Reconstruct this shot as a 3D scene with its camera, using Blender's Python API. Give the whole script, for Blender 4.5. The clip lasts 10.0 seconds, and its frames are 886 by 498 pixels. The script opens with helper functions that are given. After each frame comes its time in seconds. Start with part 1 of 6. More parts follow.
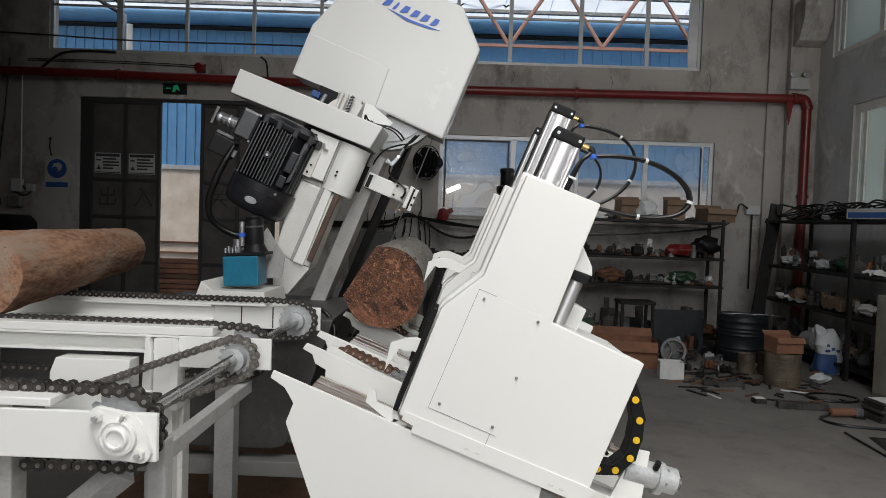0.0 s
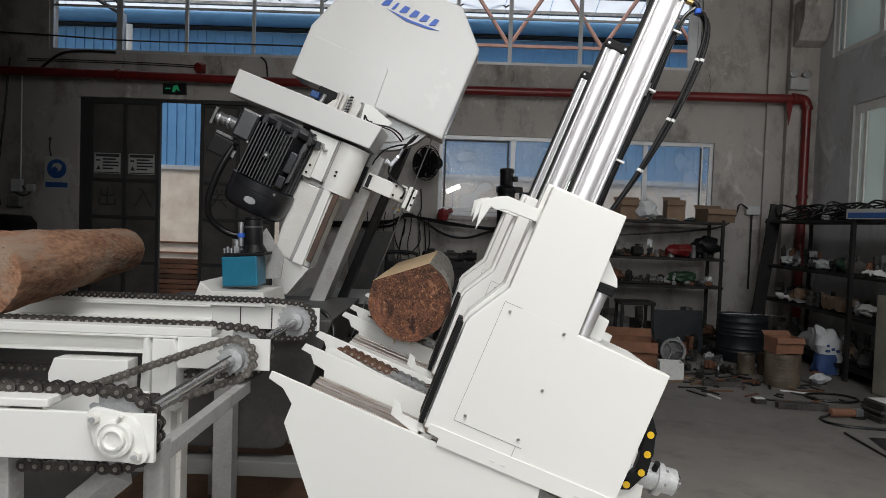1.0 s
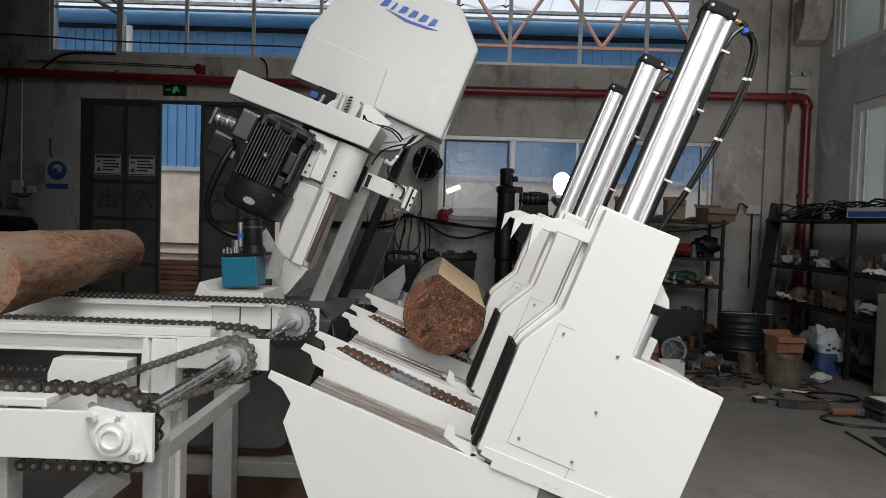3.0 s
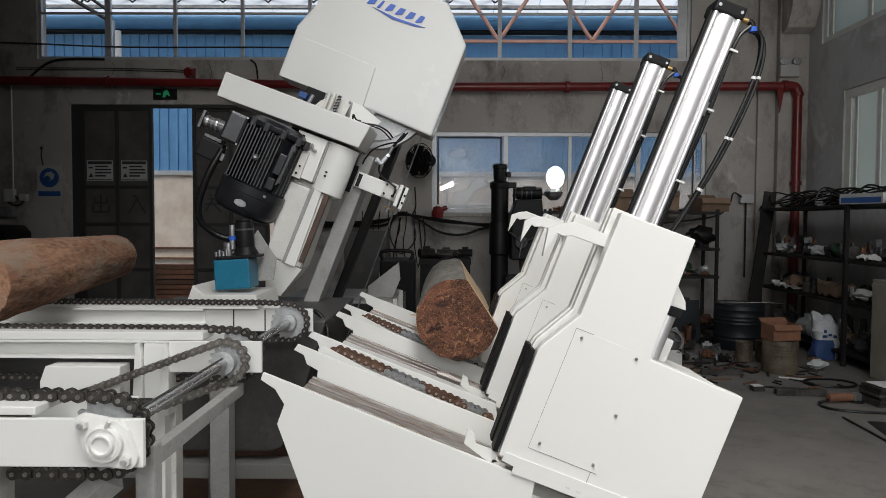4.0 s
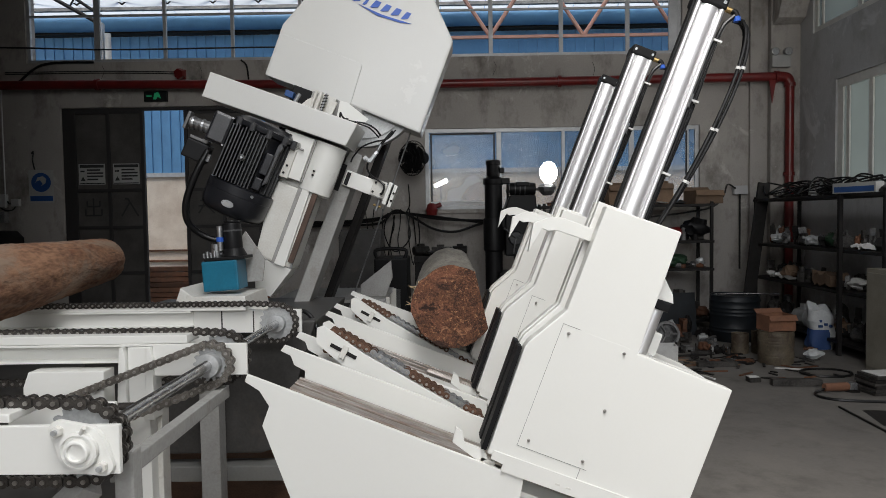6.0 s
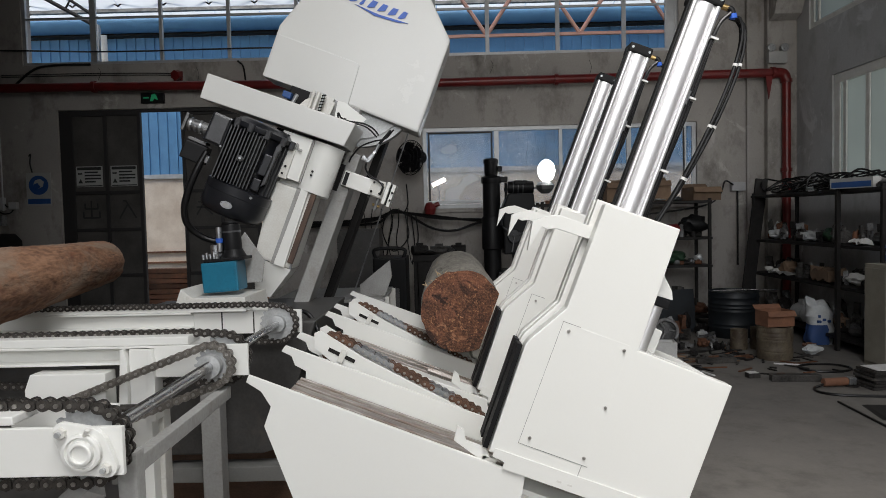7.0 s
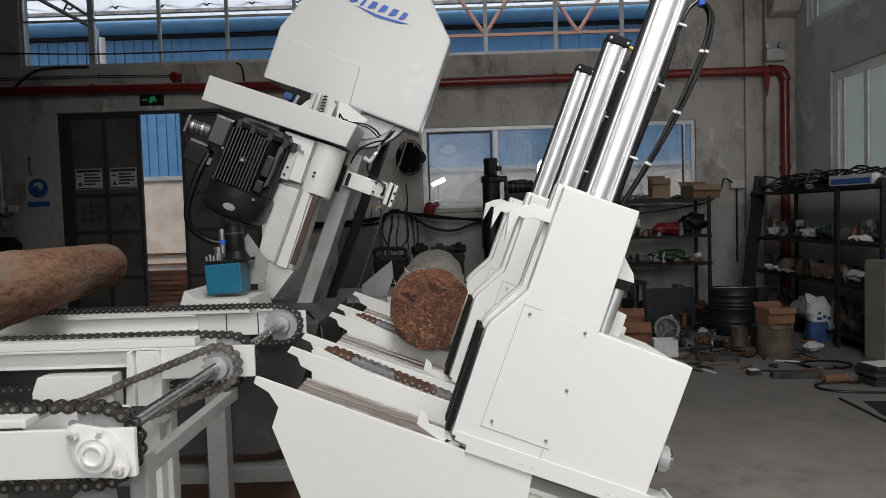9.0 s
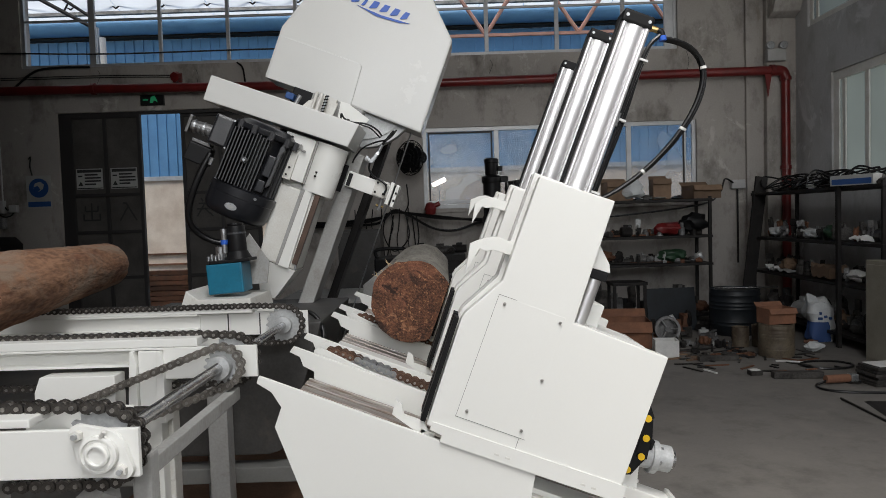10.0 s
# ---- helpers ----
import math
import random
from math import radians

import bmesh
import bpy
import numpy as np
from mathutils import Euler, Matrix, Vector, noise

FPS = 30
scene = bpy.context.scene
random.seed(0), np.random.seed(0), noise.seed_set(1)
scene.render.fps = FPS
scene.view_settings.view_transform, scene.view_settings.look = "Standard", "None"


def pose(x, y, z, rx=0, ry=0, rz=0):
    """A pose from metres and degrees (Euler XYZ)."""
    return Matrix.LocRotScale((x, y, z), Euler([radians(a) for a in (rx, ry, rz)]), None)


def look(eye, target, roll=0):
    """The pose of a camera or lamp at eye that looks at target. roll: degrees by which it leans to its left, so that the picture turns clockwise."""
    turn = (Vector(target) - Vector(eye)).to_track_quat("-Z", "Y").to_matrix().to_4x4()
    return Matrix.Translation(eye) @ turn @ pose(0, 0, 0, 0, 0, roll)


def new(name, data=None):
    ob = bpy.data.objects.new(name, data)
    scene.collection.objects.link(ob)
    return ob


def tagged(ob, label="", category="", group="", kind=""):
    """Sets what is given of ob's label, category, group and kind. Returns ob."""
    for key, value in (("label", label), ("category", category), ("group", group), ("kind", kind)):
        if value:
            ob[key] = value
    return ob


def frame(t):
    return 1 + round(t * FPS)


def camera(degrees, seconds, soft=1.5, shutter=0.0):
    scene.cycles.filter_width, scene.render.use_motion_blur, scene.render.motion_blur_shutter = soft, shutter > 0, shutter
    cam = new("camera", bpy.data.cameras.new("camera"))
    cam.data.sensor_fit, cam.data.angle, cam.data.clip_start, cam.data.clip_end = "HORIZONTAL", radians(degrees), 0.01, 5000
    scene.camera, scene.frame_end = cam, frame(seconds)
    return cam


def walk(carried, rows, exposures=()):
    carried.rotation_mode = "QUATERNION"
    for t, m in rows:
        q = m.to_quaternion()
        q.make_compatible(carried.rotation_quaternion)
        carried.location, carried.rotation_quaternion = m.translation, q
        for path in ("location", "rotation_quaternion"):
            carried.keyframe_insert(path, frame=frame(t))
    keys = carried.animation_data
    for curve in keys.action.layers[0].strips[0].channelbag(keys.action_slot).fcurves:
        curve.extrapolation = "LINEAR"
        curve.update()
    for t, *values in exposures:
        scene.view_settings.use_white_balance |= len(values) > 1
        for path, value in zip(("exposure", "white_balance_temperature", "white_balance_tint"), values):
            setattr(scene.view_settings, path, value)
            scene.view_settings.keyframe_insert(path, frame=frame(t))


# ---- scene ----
cam = camera(66, 10.0, 0.7)
PATH = [
    (0.0, look((0.000, 0.000, 1.550), (-0.133, 9.992, 1.178), 2.00)),
    (0.5, look((0.002, 0.001, 1.550), (-0.132, 9.993, 1.179), 1.98)),
    (1.0, look((0.004, 0.002, 1.551), (-0.130, 9.994, 1.181), 2.00)),
    (1.5, look((0.004, 0.003, 1.550), (-0.134, 9.995, 1.183), 1.99)),
    (2.0, look((0.007, 0.001, 1.549), (-0.132, 9.993, 1.180), 1.99)),
    (2.5, look((0.006, 0.001, 1.548), (-0.138, 9.993, 1.186), 1.99)),
    (4.0, look((0.029, 0.003, 1.547), (-0.067, 9.994, 1.144), 0.28)),
    (4.5, look((0.039, 0.003, 1.545), (-0.020, 9.993, 1.100), -0.72)),
    (5.0, look((0.059, 0.018, 1.543), (0.001, 10.008, 1.096), -0.75)),
    (5.5, look((0.066, 0.021, 1.545), (0.007, 10.011, 1.103), -0.75)),
    (7.0, look((0.062, 0.015, 1.546), (0.028, 10.005, 1.088), -1.37)),
    (7.5, look((0.058, 0.011, 1.548), (0.043, 10.000, 1.080), -1.72)),
    (8.0, look((0.051, 0.008, 1.548), (0.038, 9.997, 1.079), -1.85)),
    (8.5, look((0.046, 0.008, 1.547), (0.030, 9.997, 1.084), -1.81)),
    (9.0, look((0.044, 0.007, 1.548), (0.027, 9.996, 1.085), -1.80)),
    (9.5, look((0.038, 0.006, 1.548), (0.019, 9.996, 1.086), -1.79)),
    (10.0, look((0.036, 0.010, 1.547), (0.017, 9.999, 1.087), -1.79)),
]
walk(cam, PATH, [(0.0, -0.02), (2.5, -0.05), (4.0, -0.09), (7.0, -0.10), (10.0, -0.09)])

# world and light: an overcast day; front and roof lamps stand for daylight from assumed, unseen openings
world = bpy.data.worlds.new("sky")
scene.world = world
world.use_nodes = True
_n = world.node_tree.nodes
_sky = _n.new("ShaderNodeTexSky")
_sky.sky_type, _sky.sun_disc = "NISHITA", False
_sky.sun_elevation, _sky.sun_rotation = radians(50), radians(200)
world.node_tree.links.new(_sky.outputs[0], _n["Background"].inputs[0])
_n["Background"].inputs[1].default_value = 0.15
sun = new("sun", bpy.data.lights.new("sun", "SUN"))
sun.data.energy, sun.data.angle, sun.data.color = 2.2, radians(20), (1, 0.96, 0.9)
sun.matrix_world = look((0, 0, 30), (6, 16, 0))


def area(name, eye, target, w, h, watts, colour=(1.0, 0.985, 0.97)):
    l = bpy.data.lights.new(name, "AREA")
    l.shape, l.size, l.size_y, l.energy, l.color = "RECTANGLE", w, h, watts, colour
    ob = new(name, l)
    ob.matrix_world = look(eye, target)
    return ob


area("high_window_daylight", (0.9, -6.85, 4.2), (0.9, 3, 1.2), 5.6, 2.6, 270)
area("roof_daylight", (0.7, -1.6, 5.72), (0.7, -1.59, 0), 1.8, 5.0, 352)
area("east_window_daylight", (5.22, 7.1, 2.55), (0, 7.6, 2.4), 4.0, 1.5, 24)
area("east_window_daylight", (5.22, 7.3, 4.7), (0, 8.2, 3.6), 4.4, 1.1, 17)

# materials


def mat(name, col, col2=None, scale=6.0, rough=0.5, metal=0.0, bump=0.0, bscale=80.0, fine=0.25, stretch=(1, 1, 1), per=0.0, spec=0.5, coat=0.0, edges=(0.36, 0.64)):
    m = bpy.data.materials.new(name)
    m.use_nodes = True
    nt = m.node_tree
    p = nt.nodes["Principled BSDF"]
    tc = nt.nodes.new("ShaderNodeTexCoord")
    mp = nt.nodes.new("ShaderNodeMapping")
    mp.inputs["Scale"].default_value = stretch
    nt.links.new(tc.outputs["Object"], mp.inputs[0])
    n1 = nt.nodes.new("ShaderNodeTexNoise")
    n1.inputs["Scale"].default_value, n1.inputs["Detail"].default_value = scale, 6
    n1.inputs["Roughness"].default_value = 0.65
    nt.links.new(mp.outputs[0], n1.inputs["Vector"])
    n2 = nt.nodes.new("ShaderNodeTexNoise")
    n2.inputs["Scale"].default_value, n2.inputs["Detail"].default_value = bscale, 3
    nt.links.new(mp.outputs[0], n2.inputs["Vector"])
    mixf = nt.nodes.new("ShaderNodeMix")
    mixf.inputs[0].default_value = fine
    nt.links.new(n1.outputs[0], mixf.inputs[2])
    nt.links.new(n2.outputs[0], mixf.inputs[3])
    ramp = nt.nodes.new("ShaderNodeValToRGB")
    ramp.color_ramp.elements[0].position, ramp.color_ramp.elements[1].position = edges
    c2 = col2 or tuple(c * 0.8 for c in col)
    ramp.color_ramp.elements[0].color, ramp.color_ramp.elements[1].color = (*c2, 1), (*col, 1)
    nt.links.new(mixf.outputs[0], ramp.inputs[0])
    last = ramp.outputs[0]
    if per:
        oi = nt.nodes.new("ShaderNodeObjectInfo")
        hs = nt.nodes.new("ShaderNodeHueSaturation")
        mr = nt.nodes.new("ShaderNodeMapRange")
        mr.inputs[3].default_value, mr.inputs[4].default_value = 1 - per, 1 + per
        nt.links.new(oi.outputs["Random"], mr.inputs[0])
        nt.links.new(mr.outputs[0], hs.inputs["Value"])
        nt.links.new(last, hs.inputs["Color"])
        last = hs.outputs[0]
    nt.links.new(last, p.inputs["Base Color"])
    rr = nt.nodes.new("ShaderNodeMapRange")
    rr.inputs[3].default_value, rr.inputs[4].default_value = max(0.03, rough - 0.1), min(1, rough + 0.1)
    nt.links.new(n1.outputs[0], rr.inputs[0])
    nt.links.new(rr.outputs[0], p.inputs["Roughness"])
    p.inputs["Metallic"].default_value = metal
    p.inputs["Specular IOR Level"].default_value = spec
    p.inputs["Coat Weight"].default_value = coat
    if bump:
        b = nt.nodes.new("ShaderNodeBump")
        b.inputs["Strength"].default_value, b.inputs["Distance"].default_value = bump, 0.01
        nt.links.new(mixf.outputs[0], b.inputs["Height"])
        nt.links.new(b.outputs[0], p.inputs["Normal"])
    return m


def glow(name, col, power):
    m = bpy.data.materials.new(name)
    m.use_nodes = True
    p = m.node_tree.nodes["Principled BSDF"]
    p.inputs["Base Color"].default_value = (*col, 1)
    p.inputs["Emission Color"].default_value = (*col, 1)
    p.inputs["Emission Strength"].default_value = power
    return m


def frosted(name, col, clear=0.0):
    """A dusty or milky window pane that passes daylight; clear is the share seen through."""
    m = bpy.data.materials.new(name)
    m.use_nodes = True
    nt = m.node_tree
    nt.nodes.clear()
    out = nt.nodes.new("ShaderNodeOutputMaterial")
    tr = nt.nodes.new("ShaderNodeBsdfTranslucent")
    gl = nt.nodes.new("ShaderNodeBsdfGlossy")
    mx = nt.nodes.new("ShaderNodeMixShader")
    tc = nt.nodes.new("ShaderNodeTexCoord")
    no = nt.nodes.new("ShaderNodeTexNoise")
    no.inputs["Scale"].default_value = 1.3
    rp = nt.nodes.new("ShaderNodeValToRGB")
    rp.color_ramp.elements[0].color = (*[c * 0.75 for c in col], 1)
    rp.color_ramp.elements[1].color = (*col, 1)
    nt.links.new(tc.outputs["Object"], no.inputs["Vector"])
    nt.links.new(no.outputs[0], rp.inputs[0])
    nt.links.new(rp.outputs[0], tr.inputs[0])
    gl.inputs["Roughness"].default_value = 0.08
    mx.inputs[0].default_value = 0.03
    nt.links.new(tr.outputs[0], mx.inputs[1])
    nt.links.new(gl.outputs[0], mx.inputs[2])
    if clear:
        tp = nt.nodes.new("ShaderNodeBsdfTransparent")
        m2 = nt.nodes.new("ShaderNodeMixShader")
        mr = nt.nodes.new("ShaderNodeMapRange")
        mr.inputs[1].default_value, mr.inputs[2].default_value = 0.3, 0.7
        mr.inputs[3].default_value, mr.inputs[4].default_value = clear + 0.12, clear - 0.12
        nt.links.new(no.outputs[0], mr.inputs[0])
        nt.links.new(mr.outputs[0], m2.inputs[0])
        nt.links.new(mx.outputs[0], m2.inputs[1])
        nt.links.new(tp.outputs[0], m2.inputs[2])
        mx = m2
    nt.links.new(mx.outputs[0], out.inputs[0])
    return m


def plaster(name, col, dirt):
    """Painted plaster with large stains, streaks and fine grain."""
    m = mat(name, col, tuple(c * 0.82 for c in col), 1.1, 0.85, 0, 0.15, 40, 0.3)
    nt = m.node_tree
    p = nt.nodes["Principled BSDF"]
    base = p.inputs["Base Color"].links[0].from_socket
    tc = nt.nodes.new("ShaderNodeTexCoord")
    mp = nt.nodes.new("ShaderNodeMapping")
    mp.inputs["Scale"].default_value = (1.5, 1.5, 0.9)
    nt.links.new(tc.outputs["Object"], mp.inputs[0])
    no = nt.nodes.new("ShaderNodeTexNoise")
    no.inputs["Scale"].default_value, no.inputs["Detail"].default_value, no.inputs["Roughness"].default_value = 1.3, 9, 0.68
    nt.links.new(mp.outputs[0], no.inputs["Vector"])
    rp = nt.nodes.new("ShaderNodeValToRGB")
    rp.color_ramp.elements[0].position, rp.color_ramp.elements[1].position = 0.5, 0.72
    nt.links.new(no.outputs[0], rp.inputs[0])
    mx = nt.nodes.new("ShaderNodeMix")
    mx.data_type = "RGBA"
    nt.links.new(rp.outputs[0], mx.inputs[0])
    nt.links.new(base, mx.inputs[6])
    mx.inputs[7].default_value = (*dirt, 1)
    nt.links.new(mx.outputs[2], p.inputs["Base Color"])
    return m


M = {
    "white": mat("white_paint", (0.79, 0.79, 0.755), (0.775, 0.775, 0.738), 2, 0.30, 0, 0.02, 160, 0.3),
    "hoodpaint": mat("grey_white_hood_paint", (0.69, 0.69, 0.665), (0.665, 0.665, 0.64), 2, 0.24, 0, 0.05, 230, 0.4),
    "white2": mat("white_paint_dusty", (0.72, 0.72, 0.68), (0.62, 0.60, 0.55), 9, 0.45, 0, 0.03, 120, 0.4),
    # Greyed copy of the white paint; shade is put into its colour.
    "whiteshade": mat("shaded_white_paint", (0.37, 0.37, 0.355), (0.28, 0.275, 0.262), 7, 0.55, 0, 0.03, 100, 0.4),
    "strip": mat("black_wear_plastic", (0.006, 0.006, 0.0065), None, 12, 0.6, spec=0.25),
    "steel": mat("bright_steel", (0.55, 0.55, 0.55), (0.4, 0.4, 0.4), 20, 0.25, 1, 0.02, 200),
    "alu": mat("brushed_aluminium", (0.85, 0.85, 0.85), (0.80, 0.80, 0.80), 3, 0.42, 1, 0.02, 120, 0.3, (1, 1, 0.03)),
    "galv": mat("zinc_plate", (0.45, 0.46, 0.47), (0.32, 0.33, 0.34), 30, 0.4, 0.9, 0.05, 150),
    "chain": mat("oily_chain_steel", (0.13, 0.12, 0.11), (0.05, 0.045, 0.042), 40, 0.34, 0.8, 0.1, 200, 0.4, per=0.3),
    "rusty": mat("rusty_chain", (0.19, 0.105, 0.07), (0.08, 0.045, 0.03), 40, 0.6, 0.5, 0.2, 200, 0.4, per=0.3),
    "black": mat("black_plastic", (0.008, 0.008, 0.009), (0.004, 0.004, 0.0045), 12, 0.5, 0, 0.03, 200, spec=0.25),
    "motor": mat("dark_grey_motor_paint", (0.017, 0.018, 0.022), (0.009, 0.0095, 0.012), 10, 0.32, 0, 0.05, 150),
    # Lighter copy of the motor paint; light on the fins put into colour.
    "motorfin": mat("lightened_motor_paint", (0.07, 0.071, 0.075), (0.038, 0.039, 0.042), 14, 0.36, 0, 0.05, 150, 0.35),
    "brownslot": mat("rust_brown_strip", (0.13, 0.075, 0.052), (0.05, 0.03, 0.022), 14, 0.65, 0, 0.1, 90, 0.35, (1, 1, 0.25)),
    "zinc": mat("pale_zinc_casting", (0.52, 0.53, 0.53), (0.36, 0.37, 0.37), 22, 0.45, 0.35, 0.1, 120, 0.4),
    "tankdark": mat("dark_grey_paint", (0.07, 0.068, 0.065), (0.04, 0.038, 0.036), 6, 0.5, 0, 0.03, 90, 0.35),
    "drivechain": mat("worn_chain_steel", (0.32, 0.30, 0.27), (0.15, 0.135, 0.12), 40, 0.36, 0.8, 0.1, 200, 0.4, per=0.25),
    "cabinet": mat("khaki_cabinet_paint", (0.30, 0.28, 0.23), (0.2, 0.185, 0.15), 3, 0.5, 0, 0.03, 80),
    "rubber": mat("black_rubber_hose", (0.006, 0.006, 0.0065), None, 20, 0.34, spec=0.4),
    "blue": mat("blue_box_paint", (0.01, 0.16, 0.26), (0.008, 0.12, 0.2), 8, 0.35),
    "logo": mat("blue_print", (0.03, 0.12, 0.55), None, 8, 0.4),
    "yellow": mat("yellow_plastic", (0.8, 0.5, 0.02), None, 8, 0.4),
    "red": mat("red_pipe_paint", (0.175, 0.014, 0.013), (0.10, 0.012, 0.011), 5, 0.34, 0, 0.05, 60),
    "redp": mat("red_plastic", (0.17, 0.015, 0.015), None, 8, 0.4),
    "wall": plaster("stained_plaster", (0.41, 0.385, 0.358), (0.12, 0.108, 0.096)),
    "wall2": plaster("grey_white_plaster", (0.52, 0.525, 0.53), (0.32, 0.31, 0.30)),
    # Dark colour for walls out of view, chosen to cut bounced light.
    "hiddenwall": plaster("dark_hidden_plaster", (0.14, 0.13, 0.125), (0.08, 0.075, 0.07)),
    "ceil": mat("roof_sheet", (0.1, 0.1, 0.105), None, 2, 0.6),
    "floor": plaster("worn_concrete", (0.165, 0.155, 0.142), (0.085, 0.078, 0.07)),
    "door": mat("dark_grey_steel_door", (0.10, 0.094, 0.088), (0.058, 0.054, 0.051), 3, 0.6, 0, 0.05, 60, spec=0.3),
    "doorbar": mat("black_door_frame", (0.03, 0.028, 0.028), None, 5, 0.6),
    "frame": mat("aluminium_window_frame", (0.55, 0.56, 0.57), (0.42, 0.43, 0.44), 6, 0.45, 0.4),
    "whiteframe": mat("white_window_frame", (0.75, 0.75, 0.72), (0.6, 0.6, 0.56), 6, 0.5),
    "pane": frosted("dusty_pane", (0.70, 0.75, 0.79), 0.72),
    "darkpane": frosted("dull_pane", (0.36, 0.385, 0.37)),
    "bluesheet": mat("blue_sheet_metal", (0.13, 0.32, 0.56), (0.10, 0.25, 0.46), 2, 0.5, 0.1, 0.03, 60),
    "cream": mat("cream_wall", (0.75, 0.66, 0.56), (0.55, 0.45, 0.36), 2, 0.85, 0, 0.05, 40),
    "rust": mat("rusty_steel_bars", (0.20, 0.085, 0.045), (0.10, 0.05, 0.03), 8, 0.7, 0.2, 0.1, 80, per=0.3),
    "truss": mat("pinkish_primer_steel", (0.52, 0.30, 0.24), (0.4, 0.22, 0.17), 5, 0.6),
    "rack": mat("dark_rack_steel", (0.024, 0.022, 0.021), (0.009, 0.008, 0.008), 8, 0.6, 0.2, 0.05, 80, spec=0.3),
    "card": mat("cardboard", (0.21, 0.14, 0.09), (0.14, 0.09, 0.058), 6, 0.85, 0, 0.05, 60, per=0.25),
    "orangecard": mat("reddish_cardboard", (0.25, 0.115, 0.065), (0.15, 0.07, 0.042), 6, 0.85, 0, 0.05, 60),
    "junk": mat("oily_machine_parts", (0.08, 0.075, 0.07), (0.018, 0.017, 0.016), 10, 0.55, 0.4, 0.1, 80, per=0.5),
    "junk2": mat("grey_machine_parts", (0.25, 0.25, 0.25), (0.1, 0.1, 0.1), 10, 0.5, 0.5, 0.1, 80, per=0.5),
    "green": mat("green_plastic", (0.03, 0.075, 0.04), (0.015, 0.04, 0.02), 8, 0.5),
    "drum": mat("dark_blue_drum", (0.016, 0.021, 0.027), (0.008, 0.010, 0.012), 6, 0.5, 0.2, 0.05, 60),
    "tan": mat("tan_drum", (0.17, 0.14, 0.095), (0.07, 0.055, 0.04), 5, 0.6, 0.1, 0.05, 60),
    "bag": mat("white_woven_bag", (0.6, 0.62, 0.62), (0.45, 0.47, 0.48), 7, 0.7, 0, 0.2, 50),
    "bagblue": mat("blue_print_on_bag", (0.03, 0.07, 0.2), None, 7, 0.7),
    "foam": mat("white_foam", (0.7, 0.7, 0.68), None, 8, 0.8),
    "paper": mat("white_sign_board", (0.42, 0.42, 0.41), (0.34, 0.34, 0.33), 5, 0.6),
    "ink": mat("dark_print", (0.03, 0.03, 0.03), None, 8, 0.7),
    "signblue": mat("blue_sign_print", (0.02, 0.08, 0.26), None, 5, 0.5),
    "tankgrey": mat("grey_machine_paint", (0.20, 0.20, 0.19), (0.16, 0.16, 0.15), 5, 0.5, 0, 0.03, 100),
    "sheetglow": frosted("translucent_roof_sheet", (0.85, 0.88, 0.9)),
    "railsteel": mat("worn_rail_steel", (0.55, 0.53, 0.50), (0.24, 0.17, 0.13), 14, 0.42, 0.8, 0.05, 120, 0.4, (0.15, 1, 1)),
    "pin": mat("polished_pin", (0.55, 0.53, 0.5), (0.33, 0.31, 0.29), 40, 0.35, 1),
    "dust": mat("sawdust", (0.22, 0.12, 0.07), (0.13, 0.07, 0.04), 12, 0.95, 0, 0.4, 90, 0.5),
    "brass": mat("brass", (0.6, 0.42, 0.18), None, 10, 0.3, 1),
    "exit": glow("green_exit_light", (0.02, 0.30, 0.13), 0.2),
    "lamp": glow("lamp_and_glare", (1, 0.98, 0.95), 12),
}


def log_end(name):
    """Sawn end grain: brown stains in patches, ragged pale fibres, faint rings."""
    m = mat(name, (0.17, 0.07, 0.036), (0.045, 0.019, 0.011), 17, 0.85, 0, 1.0, 120, 0.5, edges=(0.42, 0.58))
    nt = m.node_tree
    p = nt.nodes["Principled BSDF"]
    base = p.inputs["Base Color"].links[0].from_socket
    tc = nt.nodes.new("ShaderNodeTexCoord")

    def patches(scale, lo, hi, below, colour, vec=None):
        no = nt.nodes.new("ShaderNodeTexNoise")
        no.inputs["Scale"].default_value, no.inputs["Detail"].default_value, no.inputs["Roughness"].default_value = scale, 9, 0.72
        no.inputs["Distortion"].default_value = 0.9
        nt.links.new(tc.outputs["Object"], no.inputs["Vector"])
        rp = nt.nodes.new("ShaderNodeValToRGB")
        rp.color_ramp.elements[0].position, rp.color_ramp.elements[1].position = lo, hi
        nt.links.new(no.outputs[0], rp.inputs[0])
        mx = nt.nodes.new("ShaderNodeMix")
        mx.data_type = "RGBA"
        nt.links.new(rp.outputs[0], mx.inputs[0])
        nt.links.new(below, mx.inputs[6])
        mx.inputs[7].default_value = (*colour, 1)
        return mx.outputs[2]
    c = patches(5.5, 0.50, 0.60, base, (0.21, 0.085, 0.048))
    c = patches(70, 0.56, 0.63, c, (0.42, 0.21, 0.105))
    c = patches(15, 0.59, 0.64, c, (0.34, 0.165, 0.09))
    c = patches(8.5, 0.55, 0.62, c, (0.032, 0.014, 0.009))
    wv = nt.nodes.new("ShaderNodeTexWave")
    wv.wave_type, wv.rings_direction = "RINGS", "Y"
    wv.inputs["Scale"].default_value, wv.inputs["Distortion"].default_value, wv.inputs["Detail"].default_value = 22, 5, 4
    nt.links.new(tc.outputs["Object"], wv.inputs["Vector"])
    mx = nt.nodes.new("ShaderNodeMix")
    mx.data_type, mx.blend_type = "RGBA", "MULTIPLY"
    mx.inputs[0].default_value = 0.18
    nt.links.new(c, mx.inputs[6])
    nt.links.new(wv.outputs["Color"], mx.inputs[7])
    nt.links.new(mx.outputs[2], p.inputs["Base Color"])
    return m


